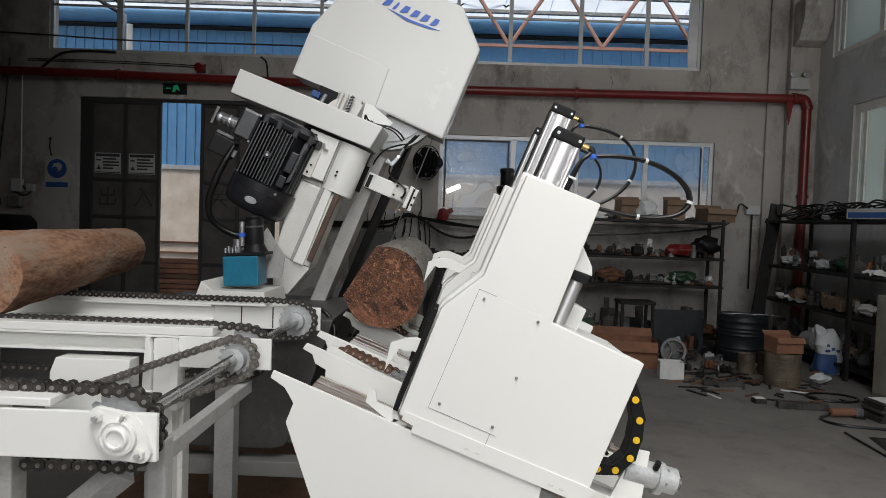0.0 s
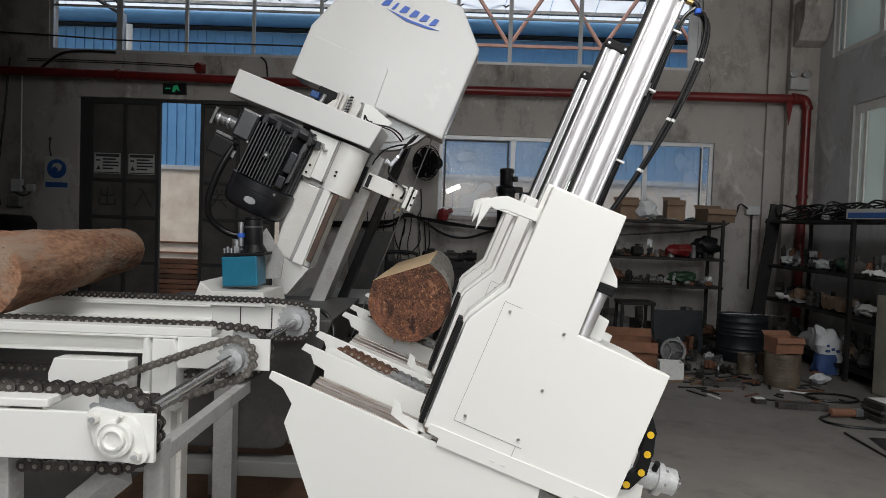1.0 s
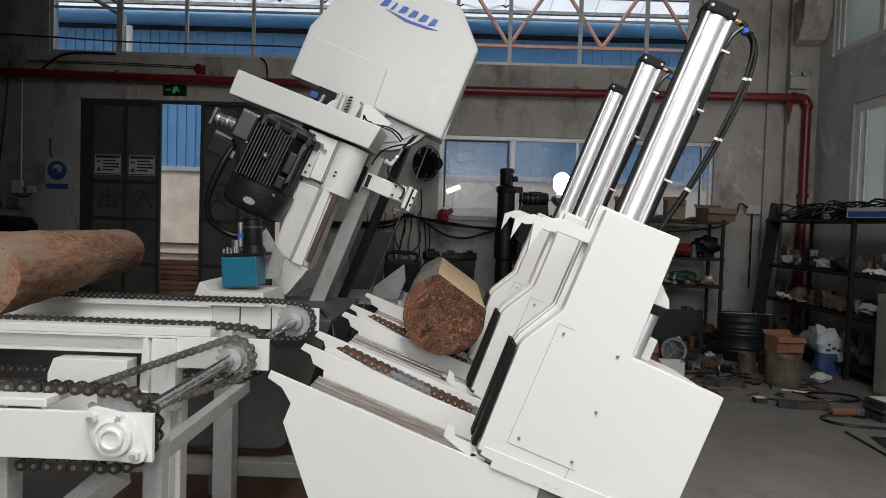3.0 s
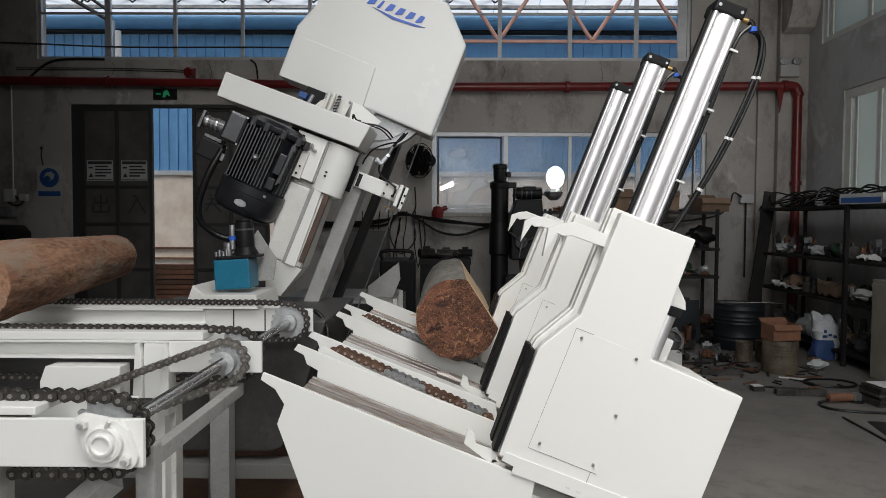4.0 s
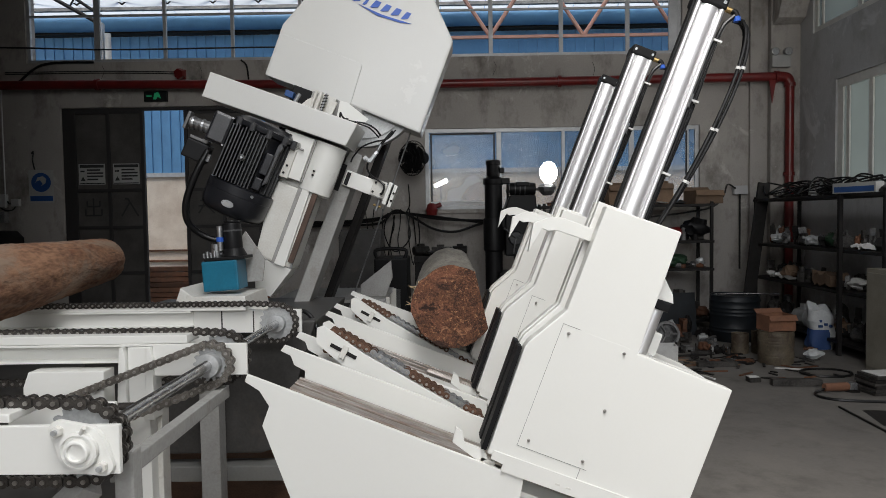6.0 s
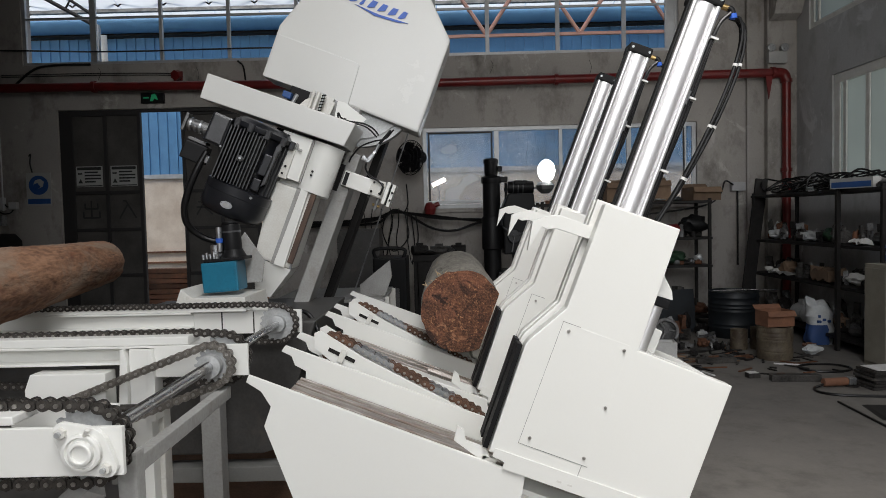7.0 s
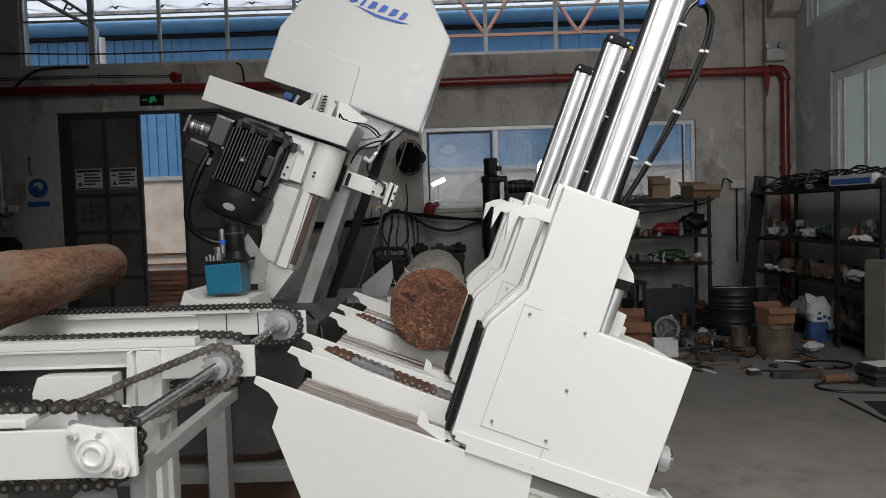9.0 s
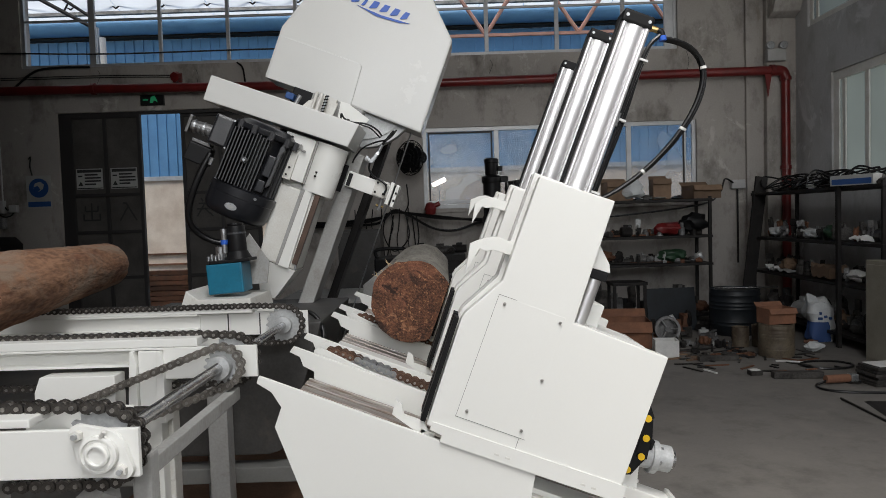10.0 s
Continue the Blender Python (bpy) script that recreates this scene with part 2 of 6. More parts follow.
M["logend"] = log_end("sawn_log_end")
M["bark"] = mat("grey_green_bark", (0.27, 0.255, 0.22), (0.11, 0.10, 0.085), 9, 0.9, 0, 0.5, 60, 0.4, (1, 0.25, 1))
M["barewood"] = mat("fresh_sawn_wood", (0.62, 0.46, 0.28), (0.52, 0.37, 0.21), 10, 0.75, 0, 0.1, 120, 0.4, (1, 0.06, 1))
M["peeled"] = mat("peeled_brown_log", (0.36, 0.195, 0.112), (0.14, 0.064, 0.036), 9, 0.85, 0, 1.0, 70, 0.45, (1, 0.3, 1), edges=(0.38, 0.6))


def weather(m, colour, scale, lo, hi, stretch=(1, 1, 1), twist=0.6):
    """Lay uneven patches of another colour over a material."""
    nt = m.node_tree
    p = nt.nodes["Principled BSDF"]
    base = p.inputs["Base Color"].links[0].from_socket
    tc = nt.nodes.new("ShaderNodeTexCoord")
    mp = nt.nodes.new("ShaderNodeMapping")
    mp.inputs["Scale"].default_value, mp.inputs["Location"].default_value = stretch, (scale, 3.1, 1.7)
    nt.links.new(tc.outputs["Object"], mp.inputs[0])
    no = nt.nodes.new("ShaderNodeTexNoise")
    no.inputs["Scale"].default_value, no.inputs["Detail"].default_value, no.inputs["Roughness"].default_value = scale, 8, 0.66
    no.inputs["Distortion"].default_value = twist
    nt.links.new(mp.outputs[0], no.inputs["Vector"])
    rp = nt.nodes.new("ShaderNodeValToRGB")
    rp.color_ramp.elements[0].position, rp.color_ramp.elements[1].position = lo, hi
    nt.links.new(no.outputs[0], rp.inputs[0])
    mx = nt.nodes.new("ShaderNodeMix")
    mx.data_type = "RGBA"
    nt.links.new(rp.outputs[0], mx.inputs[0])
    nt.links.new(base, mx.inputs[6])
    mx.inputs[7].default_value = (*colour, 1)
    nt.links.new(mx.outputs[2], p.inputs["Base Color"])


weather(M["peeled"], (0.29, 0.205, 0.145), 4.5, 0.50, 0.62, (1, 0.35, 1), 1.2)
weather(M["peeled"], (0.10, 0.05, 0.03), 16, 0.60, 0.68, (1, 0.22, 1), 1.5)
weather(M["peeled"], (0.25, 0.10, 0.05), 6.5, 0.56, 0.70, (1, 0.4, 1), 0.8)
weather(M["bark"], (0.045, 0.04, 0.034), 14, 0.60, 0.66, (1, 0.35, 1), 1.2)
weather(M["bark"], (0.34, 0.27, 0.18), 5, 0.60, 0.68, (1, 0.4, 1), 0.8)
weather(M["white2"], (0.36, 0.33, 0.28), 13, 0.62, 0.80)
weather(M["whiteshade"], (0.20, 0.18, 0.155), 9, 0.56, 0.78)
weather(M["white"], (0.765, 0.762, 0.72), 3, 0.55, 1.0, (1, 1, 1), 0.0)
weather(M["floor"], (0.185, 0.172, 0.155), 3.5, 0.48, 0.75, (1, 1, 1), 0.0)
weather(M["tankdark"], (0.09, 0.08, 0.07), 7, 0.56, 0.72)
weather(M["wall"], (0.10, 0.092, 0.085), 30, 0.69, 0.73, (1, 1, 1), 0.2)
weather(M["wall"], (0.50, 0.48, 0.455), 2.6, 0.60, 0.66, (1, 1, 0.8), 0.5)
weather(M["wall"], (0.20, 0.165, 0.13), 1.6, 0.62, 0.74, (1.6, 1.6, 0.35), 0.3)
weather(M["wall2"], (0.28, 0.27, 0.26), 22, 0.68, 0.73, (1, 1, 1), 0.2)
weather(M["wall2"], (0.60, 0.605, 0.61), 2.2, 0.58, 0.64, (1, 1, 0.8), 0.5)
weather(M["hiddenwall"], (0.05, 0.046, 0.042), 2.0, 0.5, 0.7)
weather(M["tan"], (0.07, 0.05, 0.035), 9, 0.52, 0.62, (1, 1, 0.5))
weather(M["galv"], (0.14, 0.135, 0.13), 40, 0.56, 0.66)

# mesh helpers


def part(name, bm, material, parent=None, label="", smooth=False):
    me = bpy.data.meshes.new(name)
    bmesh.ops.recalc_face_normals(bm, faces=bm.faces)
    bm.to_mesh(me)
    bm.free()
    me.materials.append(M[material] if isinstance(material, str) else material)
    if smooth:
        for p in me.polygons:
            p.use_smooth = True
        me.set_sharp_from_angle(angle=radians(38))
    ob = new(name, me)
    if parent is not None:
        ob.parent = parent
    if label:
        ob["label"] = label
    return ob


def thing(name, label, category, m=None, group="", kind=""):
    ob = new(name)
    if m is not None:
        ob.matrix_world = m
    ob.empty_display_size = 0.05
    return tagged(ob, label, category, group, kind)


def box(x0, x1, y0, y1, z0, z1, bevel=0.0, bm=None):
    b = bmesh.new()
    bmesh.ops.create_cube(b, size=1)
    bmesh.ops.transform(b, matrix=Matrix.LocRotScale(((x0 + x1) / 2, (y0 + y1) / 2, (z0 + z1) / 2), None, (abs(x1 - x0), abs(y1 - y0), abs(z1 - z0))), verts=b.verts)
    if bevel:
        bmesh.ops.bevel(b, geom=b.edges, offset=bevel, segments=2, affect="EDGES", profile=0.6)
    return merge(bm, b)


def merge(bm, b):
    if bm is None:
        return b
    me = bpy.data.meshes.new("tmp")
    b.to_mesh(me)
    b.free()
    bm.from_mesh(me)
    bpy.data.meshes.remove(me)
    return bm


def prism(pts, y0, y1, bevel=0.0, bm=None):
    """A plate with the outline pts in x, z, from y0 to y1."""
    b = bmesh.new()
    f = b.faces.new([b.verts.new((x, y0, z)) for x, z in pts])
    e = bmesh.ops.extrude_face_region(b, geom=[f])
    bmesh.ops.translate(b, vec=(0, y1 - y0, 0), verts=[v for v in e["geom"] if isinstance(v, bmesh.types.BMVert)])
    bmesh.ops.recalc_face_normals(b, faces=b.faces)
    if bevel:
        bmesh.ops.bevel(b, geom=b.edges, offset=bevel, segments=2, affect="EDGES", profile=0.6)
    return merge(bm, b)


def rod(p0, p1, r, seg=20, r1=None, bm=None, bevel=0.0):
    b = bmesh.new()
    p0, p1 = Vector(p0), Vector(p1)
    d = p1 - p0
    m = Matrix.Translation((p0 + p1) / 2) @ d.to_track_quat("Z", "Y").to_matrix().to_4x4()
    bmesh.ops.create_cone(b, cap_ends=True, segments=seg, radius1=r, radius2=r if r1 is None else r1, depth=d.length, matrix=m)
    if bevel:
        es = [e for e in b.edges if any(len(f.verts) > 4 for f in e.link_faces)]
        bmesh.ops.bevel(b, geom=es, offset=bevel, segments=2, affect="EDGES", profile=0.6)
    return merge(bm, b)


def smooth_path(pts, steps=6):
    pts = [Vector(p) for p in pts]
    ext = [2 * pts[0] - pts[1]] + pts + [2 * pts[-1] - pts[-2]]
    out = []
    for i in range(1, len(ext) - 2):
        a, b, c, d = ext[i - 1:i + 3]
        for k in range(steps):
            t = k / steps
            out.append(0.5 * (2 * b + (c - a) * t + (2 * a - 5 * b + 4 * c - d) * t * t + (3 * b - a - 3 * c + d) * t ** 3))
    return out + [pts[-1]]


def tube(pts, r, seg=8, steps=6, bm=None):
    b = bmesh.new()
    path = smooth_path(pts, steps) if steps > 1 else [Vector(p) for p in pts]
    rings, up = [], None
    for i, p in enumerate(path):
        d = (path[min(i + 1, len(path) - 1)] - path[max(i - 1, 0)]).normalized()
        if up is None:
            up = d.orthogonal().normalized()
        up = (up - d * up.dot(d)).normalized()
        side = d.cross(up)
        rings.append([b.verts.new(p + r * (math.cos(a) * up + math.sin(a) * side)) for a in (2 * math.pi * k / seg for k in range(seg))])
    for a, c in zip(rings, rings[1:]):
        for k in range(seg):
            b.faces.new((a[k], a[(k + 1) % seg], c[(k + 1) % seg], c[k]))
    b.faces.new(rings[0]), b.faces.new(rings[-1])
    return merge(bm, b)


def lathe(profile, seg=28, bm=None):
    """Turned round z: profile of (radius, z)."""
    b = bmesh.new()
    rings = [[b.verts.new((r * math.cos(2 * math.pi * k / seg), r * math.sin(2 * math.pi * k / seg), z)) for k in range(seg)] for r, z in profile]
    for a, c in zip(rings, rings[1:]):
        for k in range(seg):
            b.faces.new((a[k], a[(k + 1) % seg], c[(k + 1) % seg], c[k]))
    b.faces.new(rings[0]), b.faces.new(rings[-1])
    return merge(bm, b)


def moved(bm, m):
    bmesh.ops.transform(bm, matrix=m, verts=bm.verts)
    return bm


TILT = 21.3
BED = pose(-0.46, 0, 1.145, 0, TILT, 0)

# the hall
X0, X1, Y0, Y1, H = -9.0, 5.24, -7.0, 10.2, 5.8


def wall_holes(name, a0, a1, z1, holes, make, material, label):
    """A wall between a0 and a1 with openings (a, b, za, zb) through it."""
    cuts = sorted({a0, a1, *[h[0] for h in holes], *[h[1] for h in holes]})
    bm = bmesh.new()
    for a, b in zip(cuts, cuts[1:]):
        spans = sorted((h[2], h[3]) for h in holes if h[0] <= a and h[1] >= b)
        z = 0.0
        for lo, hi in spans:
            if lo > z:
                make(a, b, z, lo, bm)
            z = hi
        if z < z1:
            make(a, b, z, z1, bm)
    bmesh.ops.remove_doubles(bm, verts=bm.verts, dist=0.0005)
    return tagged(part(name, bm, material), label, "wall", kind="structure")


tagged(part("ground", box(-60, 60, -60, 80, -0.3, -0.02), "floor"), "grey concrete yard round the hall", "ground", kind="structure")
tagged(part("floor", box(X0 - 0.3, X1 + 0.3, Y0 - 0.3, Y1 + 0.3, -0.018, 0.0), "floor"), "worn grey concrete workshop floor with dust", "floor", kind="structure")
UW = (-6.12, 3.57, 3.93, 5.35)
LW = (-0.24, 3.83, 1.68, 2.88)
DR = (-5.65, -2.6, 0.0, 3.27)
wall_holes("wall_north", X0, X1, H, [UW, LW, DR], lambda a, b, c, d, bm: box(a, b, Y1, Y1 + 0.24, c, d, 0, bm), "wall", "stained grey plaster wall with windows and a gate")
RW1, RW2 = (5.0, 9.16, 1.80, 3.31), (5.0, 9.74, 4.06, 5.3)
wall_holes("wall_east", Y0, Y1, H, [RW1, RW2], lambda a, b, c, d, bm: box(X1, X1 + 0.24, a, b, c, d, 0, bm), "wall2", "grey-white plaster wall with sliding windows")
wall_holes("wall_west", Y0, Y1, H, [], lambda a, b, c, d, bm: box(X0 - 0.24, X0, a, b, c, d, 0, bm), "hiddenwall", "unseen dark grey plaster wall")
wall_holes("wall_south", X0, X1, H, [(-1.9, 3.7, 2.9, 5.5)], lambda a, b, c, d, bm: box(a, b, Y0 - 0.24, Y0, c, d, 0, bm), "hiddenwall", "unseen dark grey plaster wall with an assumed high opening")
# Added wall out of view; keeps the lamps off the left back wall.
tagged(part("wall_partition", box(-3.4, -3.2, Y0, 4.7, 0, H, 0.01), "hiddenwall"), "unseen dark wall added to shade the left of the hall", "wall", kind="structure")
# Roof out of view; its dark sheet also cuts bounced light.
ceil = bmesh.new()
for a, b in ((X0 - 0.3, -0.25), (1.65, X1 + 0.3)):
    box(a, b, Y0 - 0.3, Y1 + 0.3, H, H + 0.1, 0, ceil)
box(-0.25, 1.65, Y0 - 0.3, -4.2, H, H + 0.1, 0, ceil)
box(-0.25, 1.65, 1.0, Y1 + 0.3, H, H + 0.1, 0, ceil)
tagged(part("ceiling", ceil, "ceil"), "dark metal roof with a daylight strip", "ceiling", kind="structure")
col = box(4.55, 4.81, Y1 - 0.05, Y1, 0, H, 0.01)
box(4.81, X1, Y1 - 0.14, Y1, 0, H, 0.012, col)
corbel = [(-0.30, 0.62), (-0.30, 0.34), (-0.16, 0.06), (0.0, 0.0), (0.0, 0.62)]
merge(col, moved(prism(corbel, 0.0, 0.40, 0.012), pose(4.83, Y1 - 0.145, 4.28, 0, 0, 90) @ Matrix.Translation((0, -0.40, 0))))
tagged(part("wall_column", col, "wall"), "grey plaster column in the corner of the hall", "column", kind="structure")

# upper window band with its posts, the lower window, the east windows


def window(name, a0, a1, z0, z1, posts, at, frame_w, label, material, pane=None, south=None, rails=()):
    """A window in a wall along x (at = y) or, with south, along y (at = x)."""
    w = thing(name, label, "window", kind="structure")

    def bar(p, q, r, s, depth=0.05, nm="window_frame"):
        if south is None:
            part(nm, box(p, q, at + 0.03, at + 0.03 + depth, r, s, 0.004), material, w)
        else:
            part(nm, box(at + 0.03, at + 0.03 + depth, p, q, r, s, 0.004), material, w)
    bar(a0, a1, z0, z0 + frame_w), bar(a0, a1, z1 - frame_w, z1)
    bar(a0, a0 + frame_w, z0 + frame_w, z1 - frame_w), bar(a1 - frame_w, a1, z0 + frame_w, z1 - frame_w)
    for p, wd in posts:
        bar(p - wd / 2, p + wd / 2, z0 + frame_w, z1 - frame_w, 0.046, "post")
    for z, wd in rails:
        bar(a0 + frame_w, a1 - frame_w, z - wd / 2, z + wd / 2, 0.04, "rail")
    if pane:
        cuts = [a0 + frame_w] + [p for p, _ in posts] + [a1 - frame_w]
        for p, q in zip(cuts, cuts[1:]):
            b = box(p, q, at + 0.05, at + 0.056, z0 + frame_w, z1 - frame_w) if south is None else box(at + 0.05, at + 0.056, p, q, z0 + frame_w, z1 - frame_w)
            part("pane", b, pane, w).visible_shadow = False
    return w


window("window_1", *UW, [(-5.075, 0.09), (-4.07, 0.05), (-3.067, 0.05), (-2.06, 0.05), (-1.04, 0.05), (-0.025, 0.05), (0.757, 0.06), (1.796, 0.06), (2.776, 0.06), (3.45, 0.13)], Y1, 0.05, "long high window band with aluminium posts and no glass", "frame", rails=[(4.62, 0.03)])
w2 = window("window_2", *LW, [(0.86, 0.07), (1.815, 0.05), (2.83, 0.07), (3.66, 0.04)], Y1, 0.06, "sliding window with dusty panes, one sash in a dark frame", "frame", "pane")
for b in (box(-0.16, 0.80, Y1 + 0.012, Y1 + 0.028, 2.785, 2.81, 0.002), box(0.775, 0.80, Y1 + 0.012, Y1 + 0.028, 1.80, 2.784, 0.002), box(-0.16, -0.135, Y1 + 0.012, Y1 + 0.028, 1.80, 2.784, 0.002)):
    part("dark_sash", b, "doorbar", w2)
part("sash_bottom", box(-0.16, 0.80, Y1 + 0.012, Y1 + 0.029, 1.75, 1.799, 0.002), "frame", w2)
part("dark_sash", box(3.63, 3.65, Y1 + 0.012, Y1 + 0.028, 1.76, 2.80, 0.002), "doorbar", w2)
part("window_sill", box(-0.34, 3.92, Y1 - 0.035, Y1 - 0.003, 1.62, 1.675, 0.006), "wall", w2, "plaster sill")
window("window_3", *RW1, [(6.0, 0.05), (7.1, 0.08), (7.95, 0.05), (8.45, 0.08), (8.93, 0.07)], X1, 0.12, "white sliding window with dull panes", "whiteframe", "darkpane", True)
window("window_4", *RW2, [(7.9, 0.08), (8.70, 0.09), (9.55, 0.05)], X1, 0.08, "white high window with dull panes", "whiteframe", "darkpane", True)

# outside: neighbour hall with blue sheets, roof, gutter pipe, truss
nb = thing("neighbour_hall", "neighbouring hall of blue corrugated sheets with a pale roof", "building", kind="structure")
for k in range(65):
    x = -16 + k * 0.44
    sheet = box(x, x + 0.18, 15.97, 16.03, 2.7, 5.85)
    box(x + 0.18, x + 0.22, 15.94, 16.03, 2.7, 5.85, 0, sheet)
    box(x + 0.22, x + 0.40, 15.97, 16.03, 2.7, 5.85, 0, sheet)
    box(x + 0.40, x + 0.44, 15.94, 16.03, 2.7, 5.85, 0, sheet)
    part("wall_sheet", sheet, "bluesheet", nb)
part("low_wall", box(-16, 12.6, 15.9, 16.1, -0.02, 2.6), "cream", nb, "cream plastered low wall")
part("sill", box(-16, 12.6, 15.85, 16.1, 2.6, 2.7), "frame", nb)
# Bars stand in for a rust stain line and dark slots.
for z in (0.66, 0.90):
    part("wall_band", box(-16, 12.6, 15.84, 15.899, z - 0.02, z + 0.02, 0.004), "rust", nb, "thin brown bar for a rust line and dark slot in the wall")
part("gutter", rod((-16, 15.7, 6.08), (12.6, 15.7, 6.08), 0.18, 16), "bluesheet", nb, "round blue gutter pipe", True)
part("eave", box(-16, 12.6, 15.75, 16.0, 5.86, 6.3), "rack", nb)
cp = thing("canopy", "translucent pale canopy roof between the two halls with dark purlins", "roof", kind="structure")
CP = Matrix.Translation((0, 15.7, 6.28)) @ Matrix.Rotation(radians(-13), 4, "X")
for k in range(29):
    x = -16 + k
    rs = part("roof_sheet", box(x, x + 0.985, -5.2, 0, 0.0, 0.012), "sheetglow", cp)
    rs.matrix_local, rs.visible_shadow = CP, False
for k in range(8):
    part("purlin", box(-16, 12.6, -0.35 - 0.68 * k, -0.29 - 0.68 * k, -0.09, -0.012), "junk2", cp).matrix_local = CP
tr = thing("roof_truss", "pinkish primed steel truss outside the window band", "truss", kind="structure")
part("lower_chord", box(0.02, 8, 12.0, 12.06, 4.66, 4.71), "truss", tr)
part("upper_chord", box(0.1, 8, 12.0, 12.06, 5.86, 5.92), "truss", tr)
for k in range(8):
    x = 0.06 + 0.81 * k
    a, b = ((x, 12.03, 4.69), (x + 0.81, 12.03, 5.89)) if k % 2 else ((x, 12.03, 5.89), (x + 0.81, 12.03, 4.69))
    part("diagonal", rod(a, b, 0.035, 6), "truss", tr)
ft2 = thing("light_truss", "thin dark lattice truss under the canopy", "truss", kind="structure")
for k in range(22):
    x = -9.5 + 0.5 * k
    a, b = ((x, 15.2, 6.35), (x + 0.5, 15.2, 6.75)) if k % 2 else ((x, 15.2, 6.75), (x + 0.5, 15.2, 6.35))
    part("lattice", rod(a, b, 0.018, 5), "rack", ft2)
pipe2 = tagged(part("downpipe", rod((-6.02, 12.5, 0), (-6.02, 12.5, 4.98), 0.055, 14), "foam", smooth=True), "pale upright pipe outside the window", "pipe")
oc = thing("canopy_post", "pale blue steel post with a dark rafter outside the window", "post", pose(-6.15, 12.5, 0), kind="structure")
part("shaft", box(-0.055, 0.055, -0.05, 0.05, -0.02, 5.17, 0.006), "frame", oc)
part("rafter", rod((0.0, 0.0, 5.15), (-1.1, 0.0, 5.78), 0.035, 8), "rack", oc)
part("rafter", rod((0.02, 0.0, 5.30), (-0.7, 0.0, 5.80), 0.028, 8), "rack", oc)
part("tie", rod((-0.55, 0.0, 5.46), (-0.45, 0.0, 5.63), 0.018, 6), "rack", oc)
sb = thing("steel_bar_stack", "stack of rusty steel bars outside the gate", "steel bars")
for k in range(14):
    part("bar", box(-8, 2, 13.2 + 0.12 * (k % 2), 13.3 + 0.12 * (k % 2), 0.0 + 0.1 * (k // 2) if k < 14 else 0, 0.085 + 0.1 * (k // 2), 0.006), "rust", sb)

# sliding gate leaves with their signs


def gate_leaf(name, x0, x1, y, label):
    d = thing(name, label, "door", kind="structure")
    part("leaf", box(x0, x1, y, y + 0.03, 0.02, 3.24), "door", d)
    mid = (x0 + x1) / 2
    for a, b in ((x0, x0 + 0.05), (x1 - 0.05, x1), (mid - 0.025, mid + 0.025)):
        part("stile", box(a, b, y - 0.03, y, 0.02, 3.24, 0.004), "doorbar", d)
    for z in (0.05, 0.8, 1.485, 2.04, 3.2):
        part("rail", box(x0 + 0.05, x1 - 0.05, y - 0.026, y - 0.001, z - 0.025, z + 0.025, 0.004), "doorbar", d)
    return d


d1 = gate_leaf("door_1", -5.50, -4.43, Y1 + 0.05, "dark grey steel sliding gate leaf, half open")
d2 = gate_leaf("door_2", -3.845, -2.7, Y1 + 0.1, "dark grey steel sliding gate leaf, half open")


part("jamb", box(-5.648, -5.505, Y1 + 0.04, Y1 + 0.2, 0.0, 3.262, 0.004), "doorbar", d1)
part("top_track", box(-5.5, -2.62, Y1 + 0.02, Y1 + 0.045, 3.215, 3.262, 0.003), "doorbar", d1)


def strokes(parent, x, z, size, y, lines, material="ink", w=0.09):
    for x0, z0, x1, z1 in lines:
        a, b = Vector((x + x0 * size, y, z + z0 * size)), Vector((x + x1 * size, y, z + z1 * size))
        d = (b - a).normalized()
        s = d.cross(Vector((0, 1, 0))) * w * size / 2
        bm = bmesh.new()
        f = bm.faces.new([bm.verts.new(v) for v in (a - s, b - s, b + s, a + s)])
        e = bmesh.ops.extrude_face_region(bm, geom=[f])
        bmesh.ops.translate(bm, vec=(0, -0.003, 0), verts=[v for v in e["geom"] if isinstance(v, bmesh.types.BMVert)])
        part("stroke", bm, material, parent)


CHU = [(0.5, 0, 0.5, 1), (0.15, 0.55, 0.85, 0.55), (0.15, 0.55, 0.15, 0.85), (0.85, 0.55, 0.85, 0.85), (0.05, 0.05, 0.95, 0.05), (0.05, 0.05, 0.05, 0.4), (0.95, 0.05, 0.95, 0.4)]
RU = [(0.5, 0.75, 0.05, 0.0), (0.4, 0.95, 0.95, 0.0), (0.25, 0.95, 0.42, 0.93)]
GUAN = [(0.3, 1, 0.42, 0.82), (0.7, 1, 0.58, 0.82), (0.15, 0.72, 0.85, 0.72), (0.05, 0.42, 0.95, 0.42), (0.5, 0.72, 0.05, 0.0), (0.5, 0.42, 0.95, 0.0)]
strokes(d1, -5.36, 1.655, 0.27, Y1 + 0.049, CHU)
strokes(d1, -4.82, 1.65, 0.28, Y1 + 0.049, RU)
strokes(d2, -3.68, 1.68, 0.27, Y1 + 0.099, GUAN)


